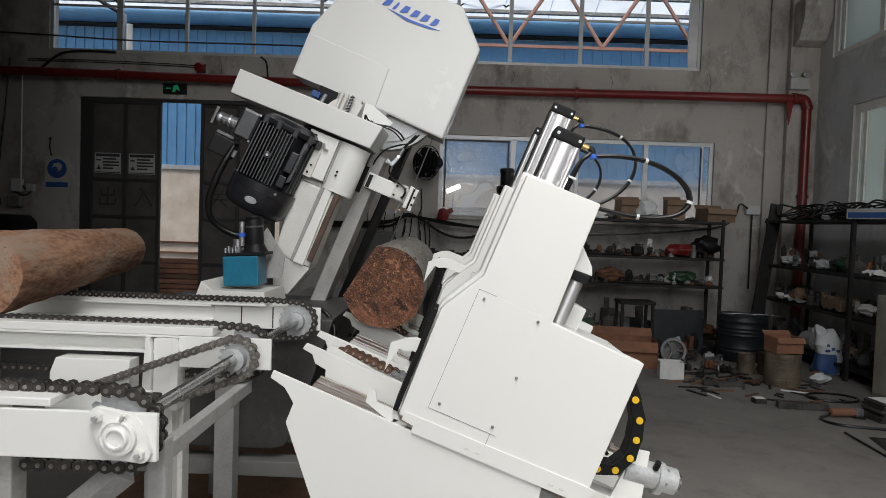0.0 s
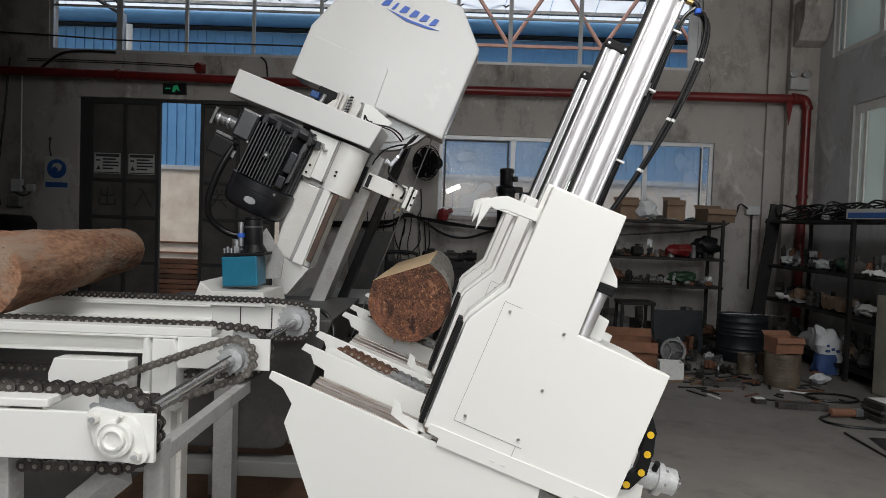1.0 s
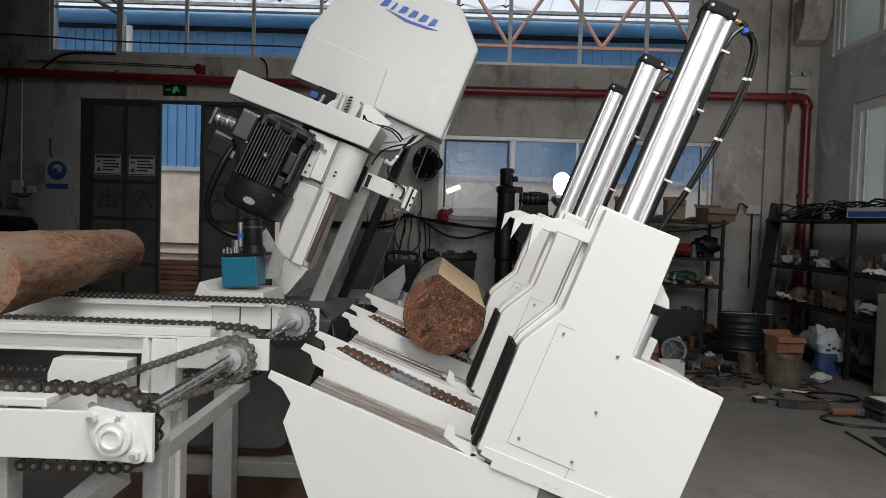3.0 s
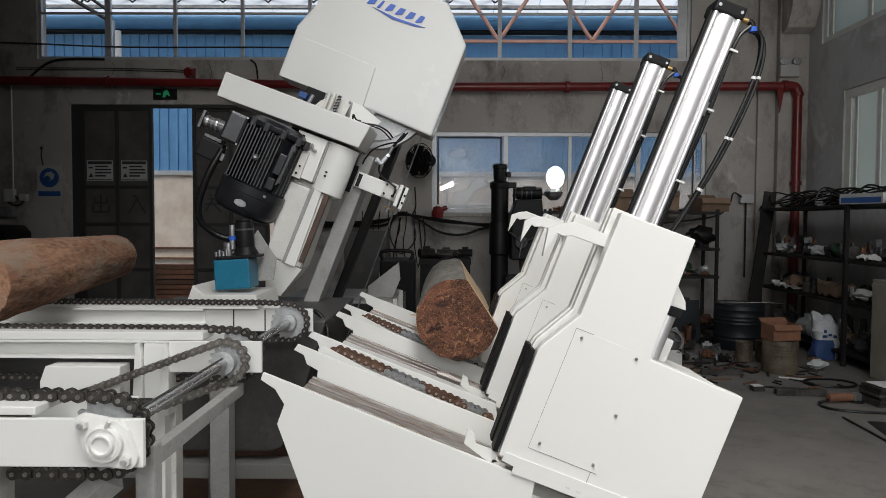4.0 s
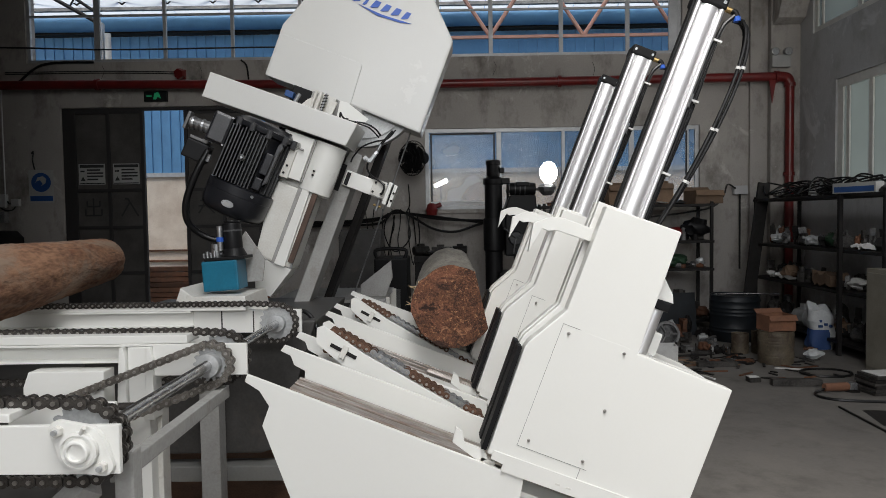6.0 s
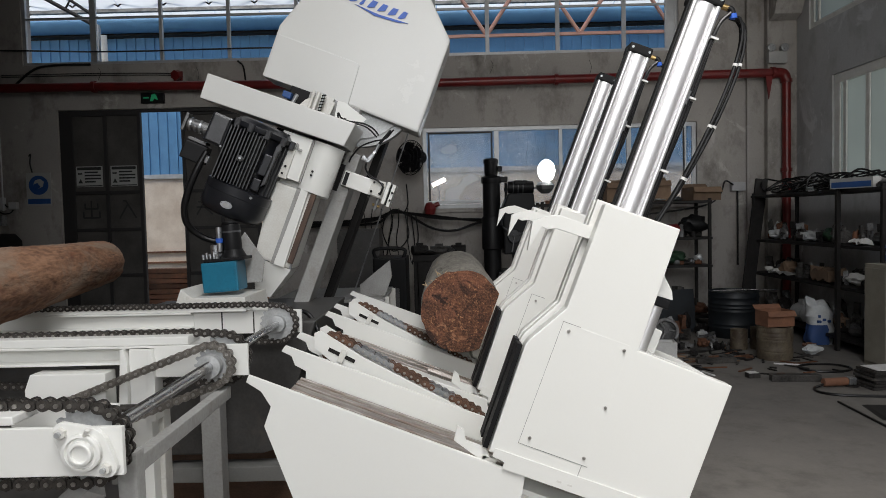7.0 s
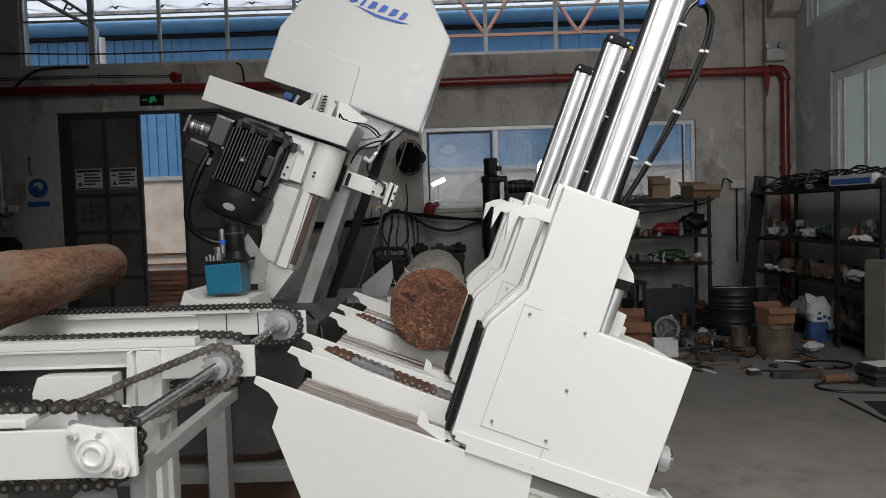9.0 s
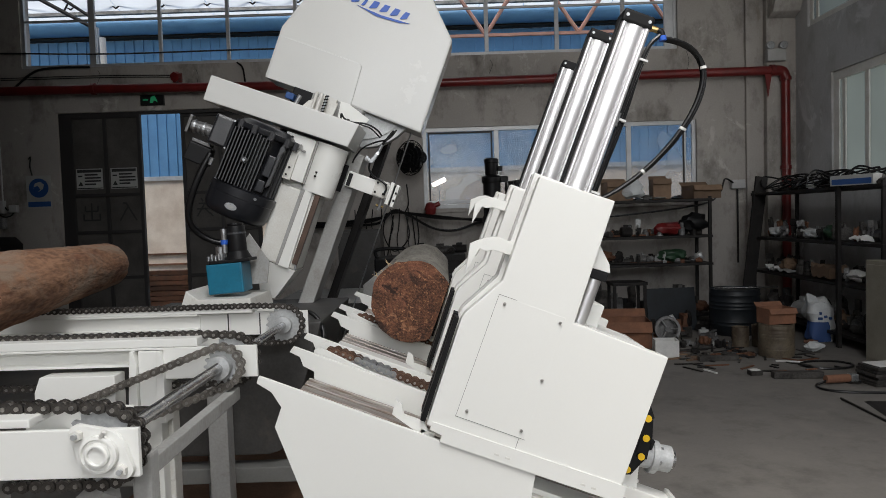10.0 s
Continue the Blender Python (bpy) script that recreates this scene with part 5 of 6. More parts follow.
part("guide_block", box(0.004, 0.024, 3.53, 3.64, 0.52, 0.638, 0.003), "white", head)
part("guide_block", box(0.034, 0.052, 3.53, 3.64, 0.515, 0.634, 0.003), "white", head)
part("guide_gap", box(0.0245, 0.0335, 3.55, 3.63, 0.52, 0.63), "black", head)
part("guide_plate", box(-0.075, -0.004, 3.55, 3.5595, 0.545, 0.63, 0.002), "white2", head)
for x, z in ((-0.062, 0.562), (-0.062, 0.612), (-0.018, 0.565), (-0.018, 0.615), (0.045, 0.59), (0.045, 0.55)):
    part("bolt", rod((x, 3.525 if x > 0 else 3.54, z), (x, 3.55, z), 0.0062, 8), "rack", head)
part("tap", rod((-0.02, 3.6, 0.54), (-0.02, 3.6, 0.475), 0.010, 10), "galv", head)
part("tap", rod((-0.04, 3.6, 0.50), (0.0, 3.6, 0.50), 0.007, 10), "brass", head)
part("bracket_rod", rod((-0.235, 3.65, 0.655), (-0.165, 3.65, 0.722), 0.008, 12), "white2", head, smooth=True)
for y in (3.632, 3.664):
    part("clevis", prism([(-0.18, 0.70), (-0.135, 0.70), (-0.115, 0.765), (-0.128, 0.77), (-0.15, 0.715), (-0.175, 0.73)], y, y + 0.005, 0.001), "galv", head)
part("clevis_pin", rod((-0.125, 3.625, 0.757), (-0.125, 3.675, 0.757), 0.008, 12), "steel", head)
part("gas_spring", rod((-0.125, 3.65, 0.765), (-0.118, 3.65, 0.81), 0.010, 12), "galv", head, smooth=True)
part("gas_spring", rod((-0.118, 3.65, 0.811), (-0.085, 3.66, 0.90), 0.007, 12), "black", head, smooth=True)
part("cable", tube([(-0.356, 3.60, 0.85), (-0.362, 3.58, 0.885), (-0.335, 3.56, 0.865), (-0.29, 3.55, 0.861), (-0.217, 3.55, 0.876), (-0.16, 3.56, 0.868), (-0.127, 3.58, 0.848)], 0.0048, 8), "rubber", head, "black cable", True)
part("cable", tube([(-0.315, 3.56, 0.857), (-0.25, 3.545, 0.862), (-0.19, 3.55, 0.862), (-0.13, 3.57, 0.835)], 0.004, 8), "rubber", head, "black cable", True)
part("cable_tie", rod((-0.322, 3.555, 0.861), (-0.308, 3.555, 0.861), 0.009, 10), "junk", head)
part("cable", tube([(-0.228, 3.6, 0.665), (-0.224, 3.6, 0.70), (-0.20, 3.6, 0.76), (-0.15, 3.62, 0.81), (-0.097, 3.65, 0.85), (-0.075, 3.68, 0.91)], 0.0045, 8), "rubber", head, "black cable", True)
part("cable", tube([(-0.143, 3.6, 0.692), (-0.132, 3.58, 0.662), (-0.095, 3.55, 0.635), (-0.045, 3.535, 0.625), (-0.012, 3.53, 0.605), (-0.012, 3.53, 0.56)], 0.0055, 8), "rubber", head, "black cable", True)

# lubrication unit: blue box with a pump
pump = thing("oil_unit", "teal blue pump box with a black pump on the saw base", "pump", pose(-1.03, 3.05, 1.232, 0, -3.5, 0))
part("case", box(0.006, 0.166, 0, 0.14, 0, 0.135, 0.006), "blue", pump)
part("front_panel", box(0.016, 0.156, -0.003, -0.0003, 0.008, 0.127, 0.001), "blue", pump)
part("flange", box(0.02, 0.2, 0.0, 0.14, 0.136, 0.15, 0.003), "black", pump)
part("pump_motor", rod((0.135, 0.07, 0.151), (0.135, 0.07, 0.30), 0.042, 24, bevel=0.006), "black", pump, smooth=True)
part("reservoir", rod((0.06, 0.05, 0.151), (0.065, 0.05, 0.21), 0.022, 18), "galv", pump, smooth=True)
part("valve", rod((0.085, 0.04, 0.18), (0.09, 0.04, 0.29), 0.013, 14), "galv", pump, smooth=True)
part("valve_ring", rod((0.0865, 0.04, 0.22), (0.088, 0.04, 0.24), 0.016, 14), "logo", pump)
part("pump_cone", rod((0.135, 0.07, 0.1505), (0.135, 0.07, 0.185), 0.06, 24, 0.043), "black", pump, smooth=True)
part("back_shield", prism([(0.12, 0.02), (0.12, 0.20), (0.17, 0.26), (0.25, 0.12), (0.23, 0.02)], 0.16, 0.168, 0.002), "whiteshade", pump, "white sheet behind the pump")
for k in range(4):
    part("fitting", rod((0.015 + 0.016 * k, 0.02, 0.151), (0.015 + 0.016 * k, 0.02, 0.172 + 0.008 * (k % 2)), 0.0065, 10), "galv", pump)
part("pump_cap", rod((0.135, 0.07, 0.3005), (0.135, 0.07, 0.312), 0.036, 24, bevel=0.003), "black", pump)
part("pump_ring", rod((0.135, 0.07, 0.262), (0.135, 0.07, 0.27), 0.0435, 24), "motorfin", pump)
part("fitting", rod((0.03, 0.05, 0.165), (0.10, 0.05, 0.165), 0.009, 10), "galv", pump)
shelf0 = thing("pump_stand", "white bent sheet stand on the saw base", "stand", pose(-1.15, 2.98, 1.121))
part("plate", prism([(0, 0), (0.35, 0), (0.33, 0.10), (0.10, 0.10), (0.05, 0.14)], 0.0, 0.35, 0.004), "white2", shelf0)

# racks with clutter along the walls
rng = random.Random(11)


def lump(r, seed, mt, name, parent, at):
    bm = bmesh.new()
    bmesh.ops.create_icosphere(bm, subdivisions=3, radius=1)
    for v in bm.verts:
        v.co *= 1 + 0.45 * noise.noise(v.co * 1.7 + Vector((seed, 0, 0))) + 0.12 * noise.noise(v.co * 6 + Vector((seed, 0, 0)))
        v.co = Vector((v.co.x * r[0], v.co.y * r[1], v.co.z * r[2]))
    lo = min(v.co.z for v in bm.verts)
    for v in bm.verts:
        v.co.z -= lo
    ob = part(name, bm, mt, parent, smooth=mt not in ("junk", "junk2", "rust", "rack"))
    ob.matrix_world = at
    return ob


def clutter(x0, x1, y0, y1, z, n, hmax, dims=0.16):
    """Loose machine parts, each a thing of its own, set side by side."""
    w = (x1 - x0) / n
    for k in range(n):
        x, y = x0 + (k + 0.5) * w, rng.uniform(y0, y1)
        c = rng.random()
        s, h = rng.uniform(0.5, 1.0) * min(dims, w * 1.7), rng.uniform(0.3, 1.0) * hmax
        mt = rng.choice(["junk", "junk", "junk", "junk2", "junk2", "rack", "rack", "junk", "rust", "zinc"])
        if c < 0.3:
            o = lump((s * 0.7, s * 0.5, h * 0.26), rng.random() * 90, mt, "scrap_part", None, pose(x, y, z, 0, 0, rng.uniform(0, 180)))
        elif c < 0.58:
            b = bmesh.new()
            for q in range(4):
                l, w2, t2 = s * rng.uniform(0.4, 1.1), s * rng.uniform(0.12, 0.4), h * rng.uniform(0.1, 0.35)
                moved_box = moved(box(-l / 2, l / 2, -w2 / 2, w2 / 2, 0, t2, 0.004), pose(rng.uniform(-0.2, 0.2) * s, rng.uniform(-0.2, 0.2) * s, 0.12 * h * q, rng.uniform(-4, 4), rng.uniform(-8, 8), rng.uniform(0, 180)))
                merge(b, moved_box)
            lo = min(v.co.z for v in b.verts)
            bmesh.ops.translate(b, vec=(0, 0, -lo), verts=b.verts)
            o = part("machine_part", b, mt)
            o.matrix_world = pose(x, y, z, 0, 0, rng.uniform(-30, 30))
        elif c < 0.78:
            b = lathe([(s * 0.5, 0), (s * 0.5, h * 0.3), (s * 0.34, h * 0.34), (s * 0.34, h * 0.5), (s * 0.15, h * 0.52)], 14)
            o = part("flanged_part", b, mt)
            o.matrix_world = pose(x, y, z)
        else:
            b = rod((-s * 0.7, 0, h * 0.2), (s * 0.7, 0, h * 0.2), h * 0.2, 10)
            box(-s * 0.3, s * 0.3, -s * 0.2, s * 0.2, 0, h * 0.5, 0.005, b)
            o = part("shaft_part", b, mt)
            o.matrix_world = pose(x, y, z, 0, 0, rng.uniform(-40, 40))
        tagged(o, {"junk": "oily dark machine part lying on a shelf", "junk2": "grey steel machine part lying on a shelf", "rust": "rusty steel part lying on a shelf", "rack": "black machine part lying on a shelf", "zinc": "pale bright machine part lying on a shelf"}[mt], "scrap part", "loose machine parts")


def rack(m, w, d, levels, label):
    r = thing("shelf_rack", label, "shelf", m, "parts racks")
    top = max(levels)
    for x in (0, w):
        for y in (0, d):
            part("upright", box(x - 0.02, x + 0.02, y - 0.02, y + 0.02, 0, top + 0.03, 0.003), "rack", r)
    for z in levels:
        part("shelf", box(-0.03, w + 0.03, -0.03, d + 0.03, z - 0.035, z, 0.004), "rack", r)
    return r


rack(pose(1.4, 9.35, 0), 2.28, 0.5, (0.12, 0.82, 1.2, 1.70), "dark steel shelf rack crowded with machine parts and boxes")
MR = pose(4.95, 6.7, 0, 0, 0, 90)
er = rack(MR, 2.8, 0.6, (0.15, 0.70, 1.15, 1.75), "dark steel shelf rack crowded with scrap and cables")
for y in (0.0, 0.6):
    part("upright", box(0.66, 0.71, y + (0.632 - 0.6 if y else -0.072), y + (0.672 - 0.6 if y else -0.032), 0, 1.78, 0.003), "rack", er)


def carton(x, y, z, w, d, h, rz, label, mt="card", open_top=True):
    c = thing("cardboard_box", label, "box", pose(x, y, z, 0, 0, rz), "cartons")
    b = box(-w / 2, w / 2, -d / 2, d / 2, 0, 0.006)
    for a in (((-w / 2, -w / 2 + 0.006), (-d / 2, d / 2)), ((w / 2 - 0.006, w / 2), (-d / 2, d / 2)), ((-w / 2, w / 2), (-d / 2, -d / 2 + 0.006)), ((-w / 2, w / 2), (d / 2 - 0.006, d / 2))):
        box(*a[0], *a[1], 0.006, h, 0, b)
    part("body", b, mt, c)
    f = box(-w / 2, w / 2, -0.003, 0.003, 0, d * 0.28)
    part("flap", f, mt, c).matrix_local = pose(0, -d / 2, h, 150, 0, 0)
    f = box(-w / 2, w / 2, -0.003, 0.003, 0, d * 0.28)
    part("flap", f, mt, c).matrix_local = pose(0, d / 2, h, -50, 0, 0)
    return c


for x, w, h, rz in ((2.45, 0.36, 0.26, 4), (3.05, 0.24, 0.28, -6), (3.62, 0.42, 0.18, 12)):
    carton(x, 9.5, 1.701, w, 0.3, h, rz, "torn brown cardboard box on the rack")
tagged(lump((0.18, 0.14, 0.12), 3, "bag", "plastic_bag", None, pose(2.62, 9.4, 1.701)), "crumpled pale plastic bag on the rack", "bag")
for z, n, h in ((1.701, 18, 0.18), (1.201, 36, 0.36), (0.821, 36, 0.30), (0.121, 18, 0.7)):
    clutter(1.5, 3.65, 9.40, 9.7, z, n, h, 0.28)
for z, n, h in ((1.751, 20, 0.20), (1.151, 42, 0.45), (0.701, 42, 0.42), (0.151, 26, 0.6)):
    before = set(scene.collection.objects)
    clutter(0.05, 2.75, 0.2, 0.5, z, n, h, 0.30)
    for o in set(scene.collection.objects) - before:
        o.matrix_world = MR @ o.matrix_world
for k, (lx, lz, mt, lb) in enumerate(((0.7, 0.701, "foam", "crumpled white packing sheet on the rack"), (1.2, 1.151, "green", "dark green plastic bag on the rack"), (1.7, 1.151, "bag", "pale plastic bag on the rack"), (2.2, 0.701, "card", "crushed brown carton on the rack"), (2.5, 1.151, "bag", "pale plastic bag on the rack"), (1.0, 0.151, "card", "crushed brown carton on the rack"))):
    tagged(lump((0.13, 0.10, 0.06 + 0.02 * (k % 2)), 31 + k, mt, "packing", None, MR @ pose(lx, 0.42, lz)), lb, "packing")
for k, (lx, lz, mt, lb) in enumerate(((3.2, 0.821, "green", "folded green cloth among the parts on the rack"), (3.52, 1.201, "black", "black plastic bag on the rack"), (3.15, 1.201, "redp", "red plastic part on the rack"), (2.2, 0.821, "rust", "rusty casting on the rack"))):
    tagged(lump((0.19, 0.13, 0.14 if mt == "black" else 0.09), 51 + k, mt, "packing", None, pose(lx, 9.5, lz)), lb, "packing")
for k in range(9):
    a = rng.uniform(0, 6)
    pts = [MR @ Vector((0.6 + 0.24 * k + 0.22 * math.cos(a + j * 1.1), 0.4 + 0.16 * math.sin(a + j * 1.3), 1.77 + 0.05 * (j % 4) + 0.06 * rng.random())) for j in range(9)]
    cable("cable_coil", pts, 0.011, "tangled dark cable on top of the rack")
bs = thing("blue_sign_box", "white box with a blue label on the rack", "box", pose(4.22, 7.40, 1.751, 0, 0, -70))
part("body", box(0, 0.5, 0, 0.12, 0, 0.11, 0.004), "paper", bs)
part("blue_label", box(0.02, 0.48, -0.002, 0, 0.012, 0.07), "signblue", bs)


def drum(x, y, r, h, mt, label):
    d = thing("drum", label, "drum", pose(x, y, 0), "drums")
    prof = [(r * 0.98, 0.0), (r, 0.01)]
    for f in (0.22, 0.30, 0.58, 0.66, 0.74, 0.88):
        prof += [(r, h * f - 0.018), (r * 1.03, h * f), (r, h * f + 0.018)]
    prof += [(r, h - 0.012), (r * 1.02, h - 0.008), (r * 1.02, h), (r * 0.96, h), (r * 0.95, h - 0.02)]
    part("shell", lathe(prof, 36), mt, d, smooth=True)
    return d


drum(3.62, 8.45, 0.29, 0.56, "drum", "dark blue steel drum standing by the rack")
ro = tagged(part("steel_rod", rod((3.36, 8.42, 0.5685), (4.12, 8.36, 0.5685), 0.008, 10), "steel", smooth=True), "bright thin steel rod lying across the drum", "steel rod")
drum(3.47, 7.08, 0.172, 0.345, "tan", "dented tan drum with a cardboard box on it")
carton(3.47, 7.08, 0.346, 0.30, 0.22, 0.16, 8, "orange-brown cardboard box on the tan drum", "orangecard")
drum(3.33, 7.62, 0.09, 0.22, "tan", "small tan paint can on the floor")
drum(3.54, 7.60, 0.085, 0.24, "tan", "small tan paint can on the floor")
sack = lathe([(0.11, 0.0), (0.14, 0.01), (0.158, 0.04), (0.162, 0.09), (0.158, 0.14), (0.16, 0.19), (0.15, 0.24), (0.156, 0.29), (0.16, 0.34), (0.15, 0.385), (0.155, 0.42), (0.153, 0.45), (0.146, 0.48), (0.125, 0.492), (0.09, 0.485), (0.03, 0.47)], 36)
for v in sack.verts:
    a = math.atan2(v.co.y, v.co.x)
    square = 1 / max(abs(math.cos(a)), abs(math.sin(a))) ** 0.6
    k = square * (1 + 0.22 * noise.noise(v.co * 7) + 0.10 * noise.noise(v.co * 22))
    up = max(0.0, v.co.z - 0.38)
    v.co.x, v.co.y = v.co.x * k * 1.0 - 0.25 * up, v.co.y * k * 0.72
    v.co.z += up * (0.45 * math.cos(a - 2.2) + 0.25 * math.sin(3 * a))
bg = tagged(part("woven_bag", sack, "bag", smooth=True), "white woven sack with dark blue print on the floor", "bag")
bg.matrix_world = pose(4.3, 7.75, 0)
bg.scale = (0.88, 0.88, 0.98)
bg.data.materials.append(M["bagblue"])
for p in bg.data.polygons:
    if 0.02 < p.center.z < 0.24 and p.center.x < 0.07:
        p.material_index = 1
for x, z, w in ((-0.09, 0.27, 0.05), (-0.02, 0.29, 0.04), (-0.08, 0.33, 0.03), (0.05, 0.27, 0.03)):
    part("print_bar", box(x, x + w, -0.132, -0.10, z, z + 0.028, 0.003), "bagblue", bg)
carton(2.0, 7.9, 0, 0.75, 0.45, 0.30, -8, "reddish-brown open cardboard box on the floor", "orangecard")
fb2 = thing("foam_box", "small white open foam box on the floor", "box", pose(2.36, 7.22, 0, 0, 0, -8))
fb2.scale = (0.76, 0.8, 0.82)
for a in ((-0.16, 0.16, -0.12, -0.1, 0, 0.22), (-0.16, 0.16, 0.1, 0.12, 0, 0.22), (-0.16, -0.14, -0.1, 0.1, 0, 0.22), (0.14, 0.16, -0.1, 0.1, 0, 0.22), (-0.14, 0.14, -0.1, 0.1, 0, 0.02)):
    part("side", box(*a, 0.003), "foam", fb2)
gb = lump((0.2, 0.16, 0.2), 21, "green", "green_sack", None, pose(1.62, 8.4, 0.0))
tagged(gb, "dark green plastic sack on the floor", "bag")
clutter(1.6, 4.2, 8.2, 9.1, 0.0, 30, 0.5, 0.32)
clutter(2.5, 4.2, 7.5, 8.2, 0.0, 16, 0.22, 0.3)
clutter(2.6, 3.3, 6.95, 7.3, 0.0, 10, 0.09, 0.18)
clutter(2.5, 3.2, 7.35, 7.9, 0.0, 28, 0.2, 0.22)
for k in range(70):
    x, y, L = rng.uniform(2.35, 3.25), rng.uniform(6.95, 7.9), rng.uniform(0.05, 0.24)
    o = part("scrap_strip", box(-L / 2, L / 2, -0.014, 0.014, 0, rng.uniform(0.006, 0.022), 0.002), rng.choice(["rust", "junk", "rack", "rack", "junk2", "card"]))
    o.matrix_world = pose(x, y, 0.0, 0, 0, rng.uniform(-40, 40))
    tagged(o, "short scrap strip lying on the floor", "scrap", "scrap on the floor")
pk = tagged(part("timber_plank", box(-0.2, 0.2, -0.035, 0.035, 0, 0.05, 0.004), "junk"), "short dark plank lying on the floor", "plank")
pk.matrix_world = pose(2.8, 6.93, 0, 0, 0, 1)
bb = thing("brick_block", "small dirty block with a white top on the floor", "block", pose(2.88, 6.28, 0, 0, 0, 5))
part("body", box(-0.055, 0.055, -0.04, 0.04, 0, 0.045, 0.004), "junk", bb)
part("top_sheet", box(-0.05, 0.04, -0.035, 0.035, 0.0455, 0.052, 0.001), "foam", bb)
for a, b in (((3.16, 5.39), (3.13, 4.74)), ((3.23, 4.9), (3.2, 4.6))):
    o = part("steel_bar", rod((a[0], a[1], 0.009), (b[0], b[1], 0.009), 0.009, 8), "rack")
    tagged(o, "thin dark steel bar lying on the floor", "steel bar", "bars on the floor")
pb = lump((0.09, 0.06, 0.05), 8, "bag", "plastic_bag", None, pose(3.93, 7.2, 0.0))
tagged(pb, "crumpled white plastic bag on the floor", "bag")
st = thing("stool", "dark steel stool with scrap on it", "stool", pose(2.35, 8.7, 0))
part("seat", box(-0.22, 0.22, -0.18, 0.18, 0.62, 0.66, 0.006), "rack", st)
for x in (-0.19, 0.19):
    for y in (-0.15, 0.15):
        part("leg", box(x - 0.018, x + 0.018, y - 0.018, y + 0.018, 0, 0.62, 0.003), "rack", st)
for k in range(30):
    x, y, L = rng.uniform(2.4, 3.9), rng.uniform(6.35, 7.2), rng.uniform(0.06, 0.3)
    o = part("scrap_strip", box(-L / 2, L / 2, -0.012, 0.012, 0, 0.012, 0.002), rng.choice(["rust", "junk", "junk", "rack", "rack", "rack", "foam" if k % 5 == 0 else "junk"]))
    o.matrix_world = pose(x, y, 0.0, 0, 0, rng.uniform(0, 180))
    tagged(o, "short scrap strip lying on the floor", "scrap", "scrap on the floor")
sp = tagged(part("steel_profile", box(-0.215, 0.215, -0.04, 0.04, 0, 0.06, 0.004), "junk"), "rusty steel profile lying on the floor", "steel profile")
sp.matrix_world = pose(3.19, 6.12, 0, 0, 0, -4)
ag = thing("angle_grinder", "orange angle grinder with a black cable on the floor", "power tool", pose(3.46, 5.88, 0, 0, 0, 6))
part("body", rod((-0.16, 0, 0.045), (0.06, 0, 0.045), 0.036, 16, bevel=0.008), "orangecard", ag, smooth=True)
part("gear_head", box(0.06, 0.13, -0.035, 0.035, 0.015, 0.08, 0.01), "galv", ag)
part("guard", rod((0.10, 0, 0.0), (0.10, 0, 0.014), 0.062, 20), "rack", ag)
cable("floor_cable", [(3.30, 5.86, 0.03), (3.19, 5.80, 0.012), (3.18, 5.66, 0.012), (3.32, 5.56, 0.012), (3.62, 5.50, 0.012)], 0.011, "black cable lying on the floor")
cable("floor_cable", [(3.70 + 0.24 * math.cos(a * 0.7), 6.55 + 0.17 * math.sin(a * 0.7), 0.012) for a in range(10)], 0.011, "ring of black cable on the floor")
wb = thing("timber_stack", "stack of dark rough boards with a white sheet on top", "timber", pose(3.80, 5.86, 0, 0, 0, 6))
for k in range(6):
    part("board", box(-0.17 + 0.012 * (k % 3), 0.17 - 0.008 * (k % 2), -0.13, 0.13 - 0.01 * (k % 2), 0.027 * k, 0.027 * k + 0.024, 0.003), "junk", wb)
part("sheet", box(-0.12, 0.15, -0.11, 0.1, 0.163, 0.170, 0.002), "foam", wb)
ds = tagged(part("rubber_mat", prism([(-0.17, 0.0), (-0.13, 0.006), (0.2, 0.008), (0.22, 0.0)], -0.2, 0.2), "rack"), "dark sheet lying flat on the floor", "mat")
ds.matrix_world = pose(3.42, 5.08, 0, 0, 0, -12)
# pieces that stand out on the east rack
for y0, y1, z, w, tilt, mt, lb in ((8.60, 9.30, 0.705, 0.16, -8, "paper", "bent white sheet lying over scrap on the rack"), (8.98, 9.25, 0.703, 0.12, 3, "foam", "small white board on the rack"), (7.62, 8.0, 0.703, 0.22, 0, "card", "squashed brown carton on the rack"), (7.1, 7.32, 1.153, 0.14, 2, "foam", "small white offcut on the rack")):
    b = bmesh.new()
    n = 7
    rows = [[b.verts.new((dx, (y1 - y0) * (k / n - 0.5), 0.03 + 0.05 * noise.noise(Vector((k * 0.8, dx * 9, y0 * 5))) + 0.02 * (k % 2))) for k in range(n + 1)] for dx in (-w / 2, 0.0, w / 2)]
    for ra, rb in zip(rows, rows[1:]):
        for k in range(n):
            b.faces.new((ra[k], ra[k + 1], rb[k + 1], rb[k]))
    e = bmesh.ops.extrude_face_region(b, geom=list(b.faces))
    bmesh.ops.translate(b, vec=(0, 0, 0.006 if mt != "card" else 0.12), verts=[v for v in e["geom"] if isinstance(v, bmesh.types.BMVert)])
    lo = min(v.co.z for v in b.verts)
    bmesh.ops.translate(b, vec=(0, 0, -lo), verts=b.verts)
    o = part("packing", b, mt)
    o.matrix_world = pose(4.44, (y0 + y1) / 2, z, 0, 0, 0)
    tagged(o, lb, "packing")
sbx = thing("striped_carton", "small carton with blue, white and orange stripes on the cabinet", "box", pose(4.46, 6.60, 1.001, 0, 0, 96))
part("body", box(-0.12, 0.12, -0.09, 0.09, 0, 0.18, 0.003), "paper", sbx)
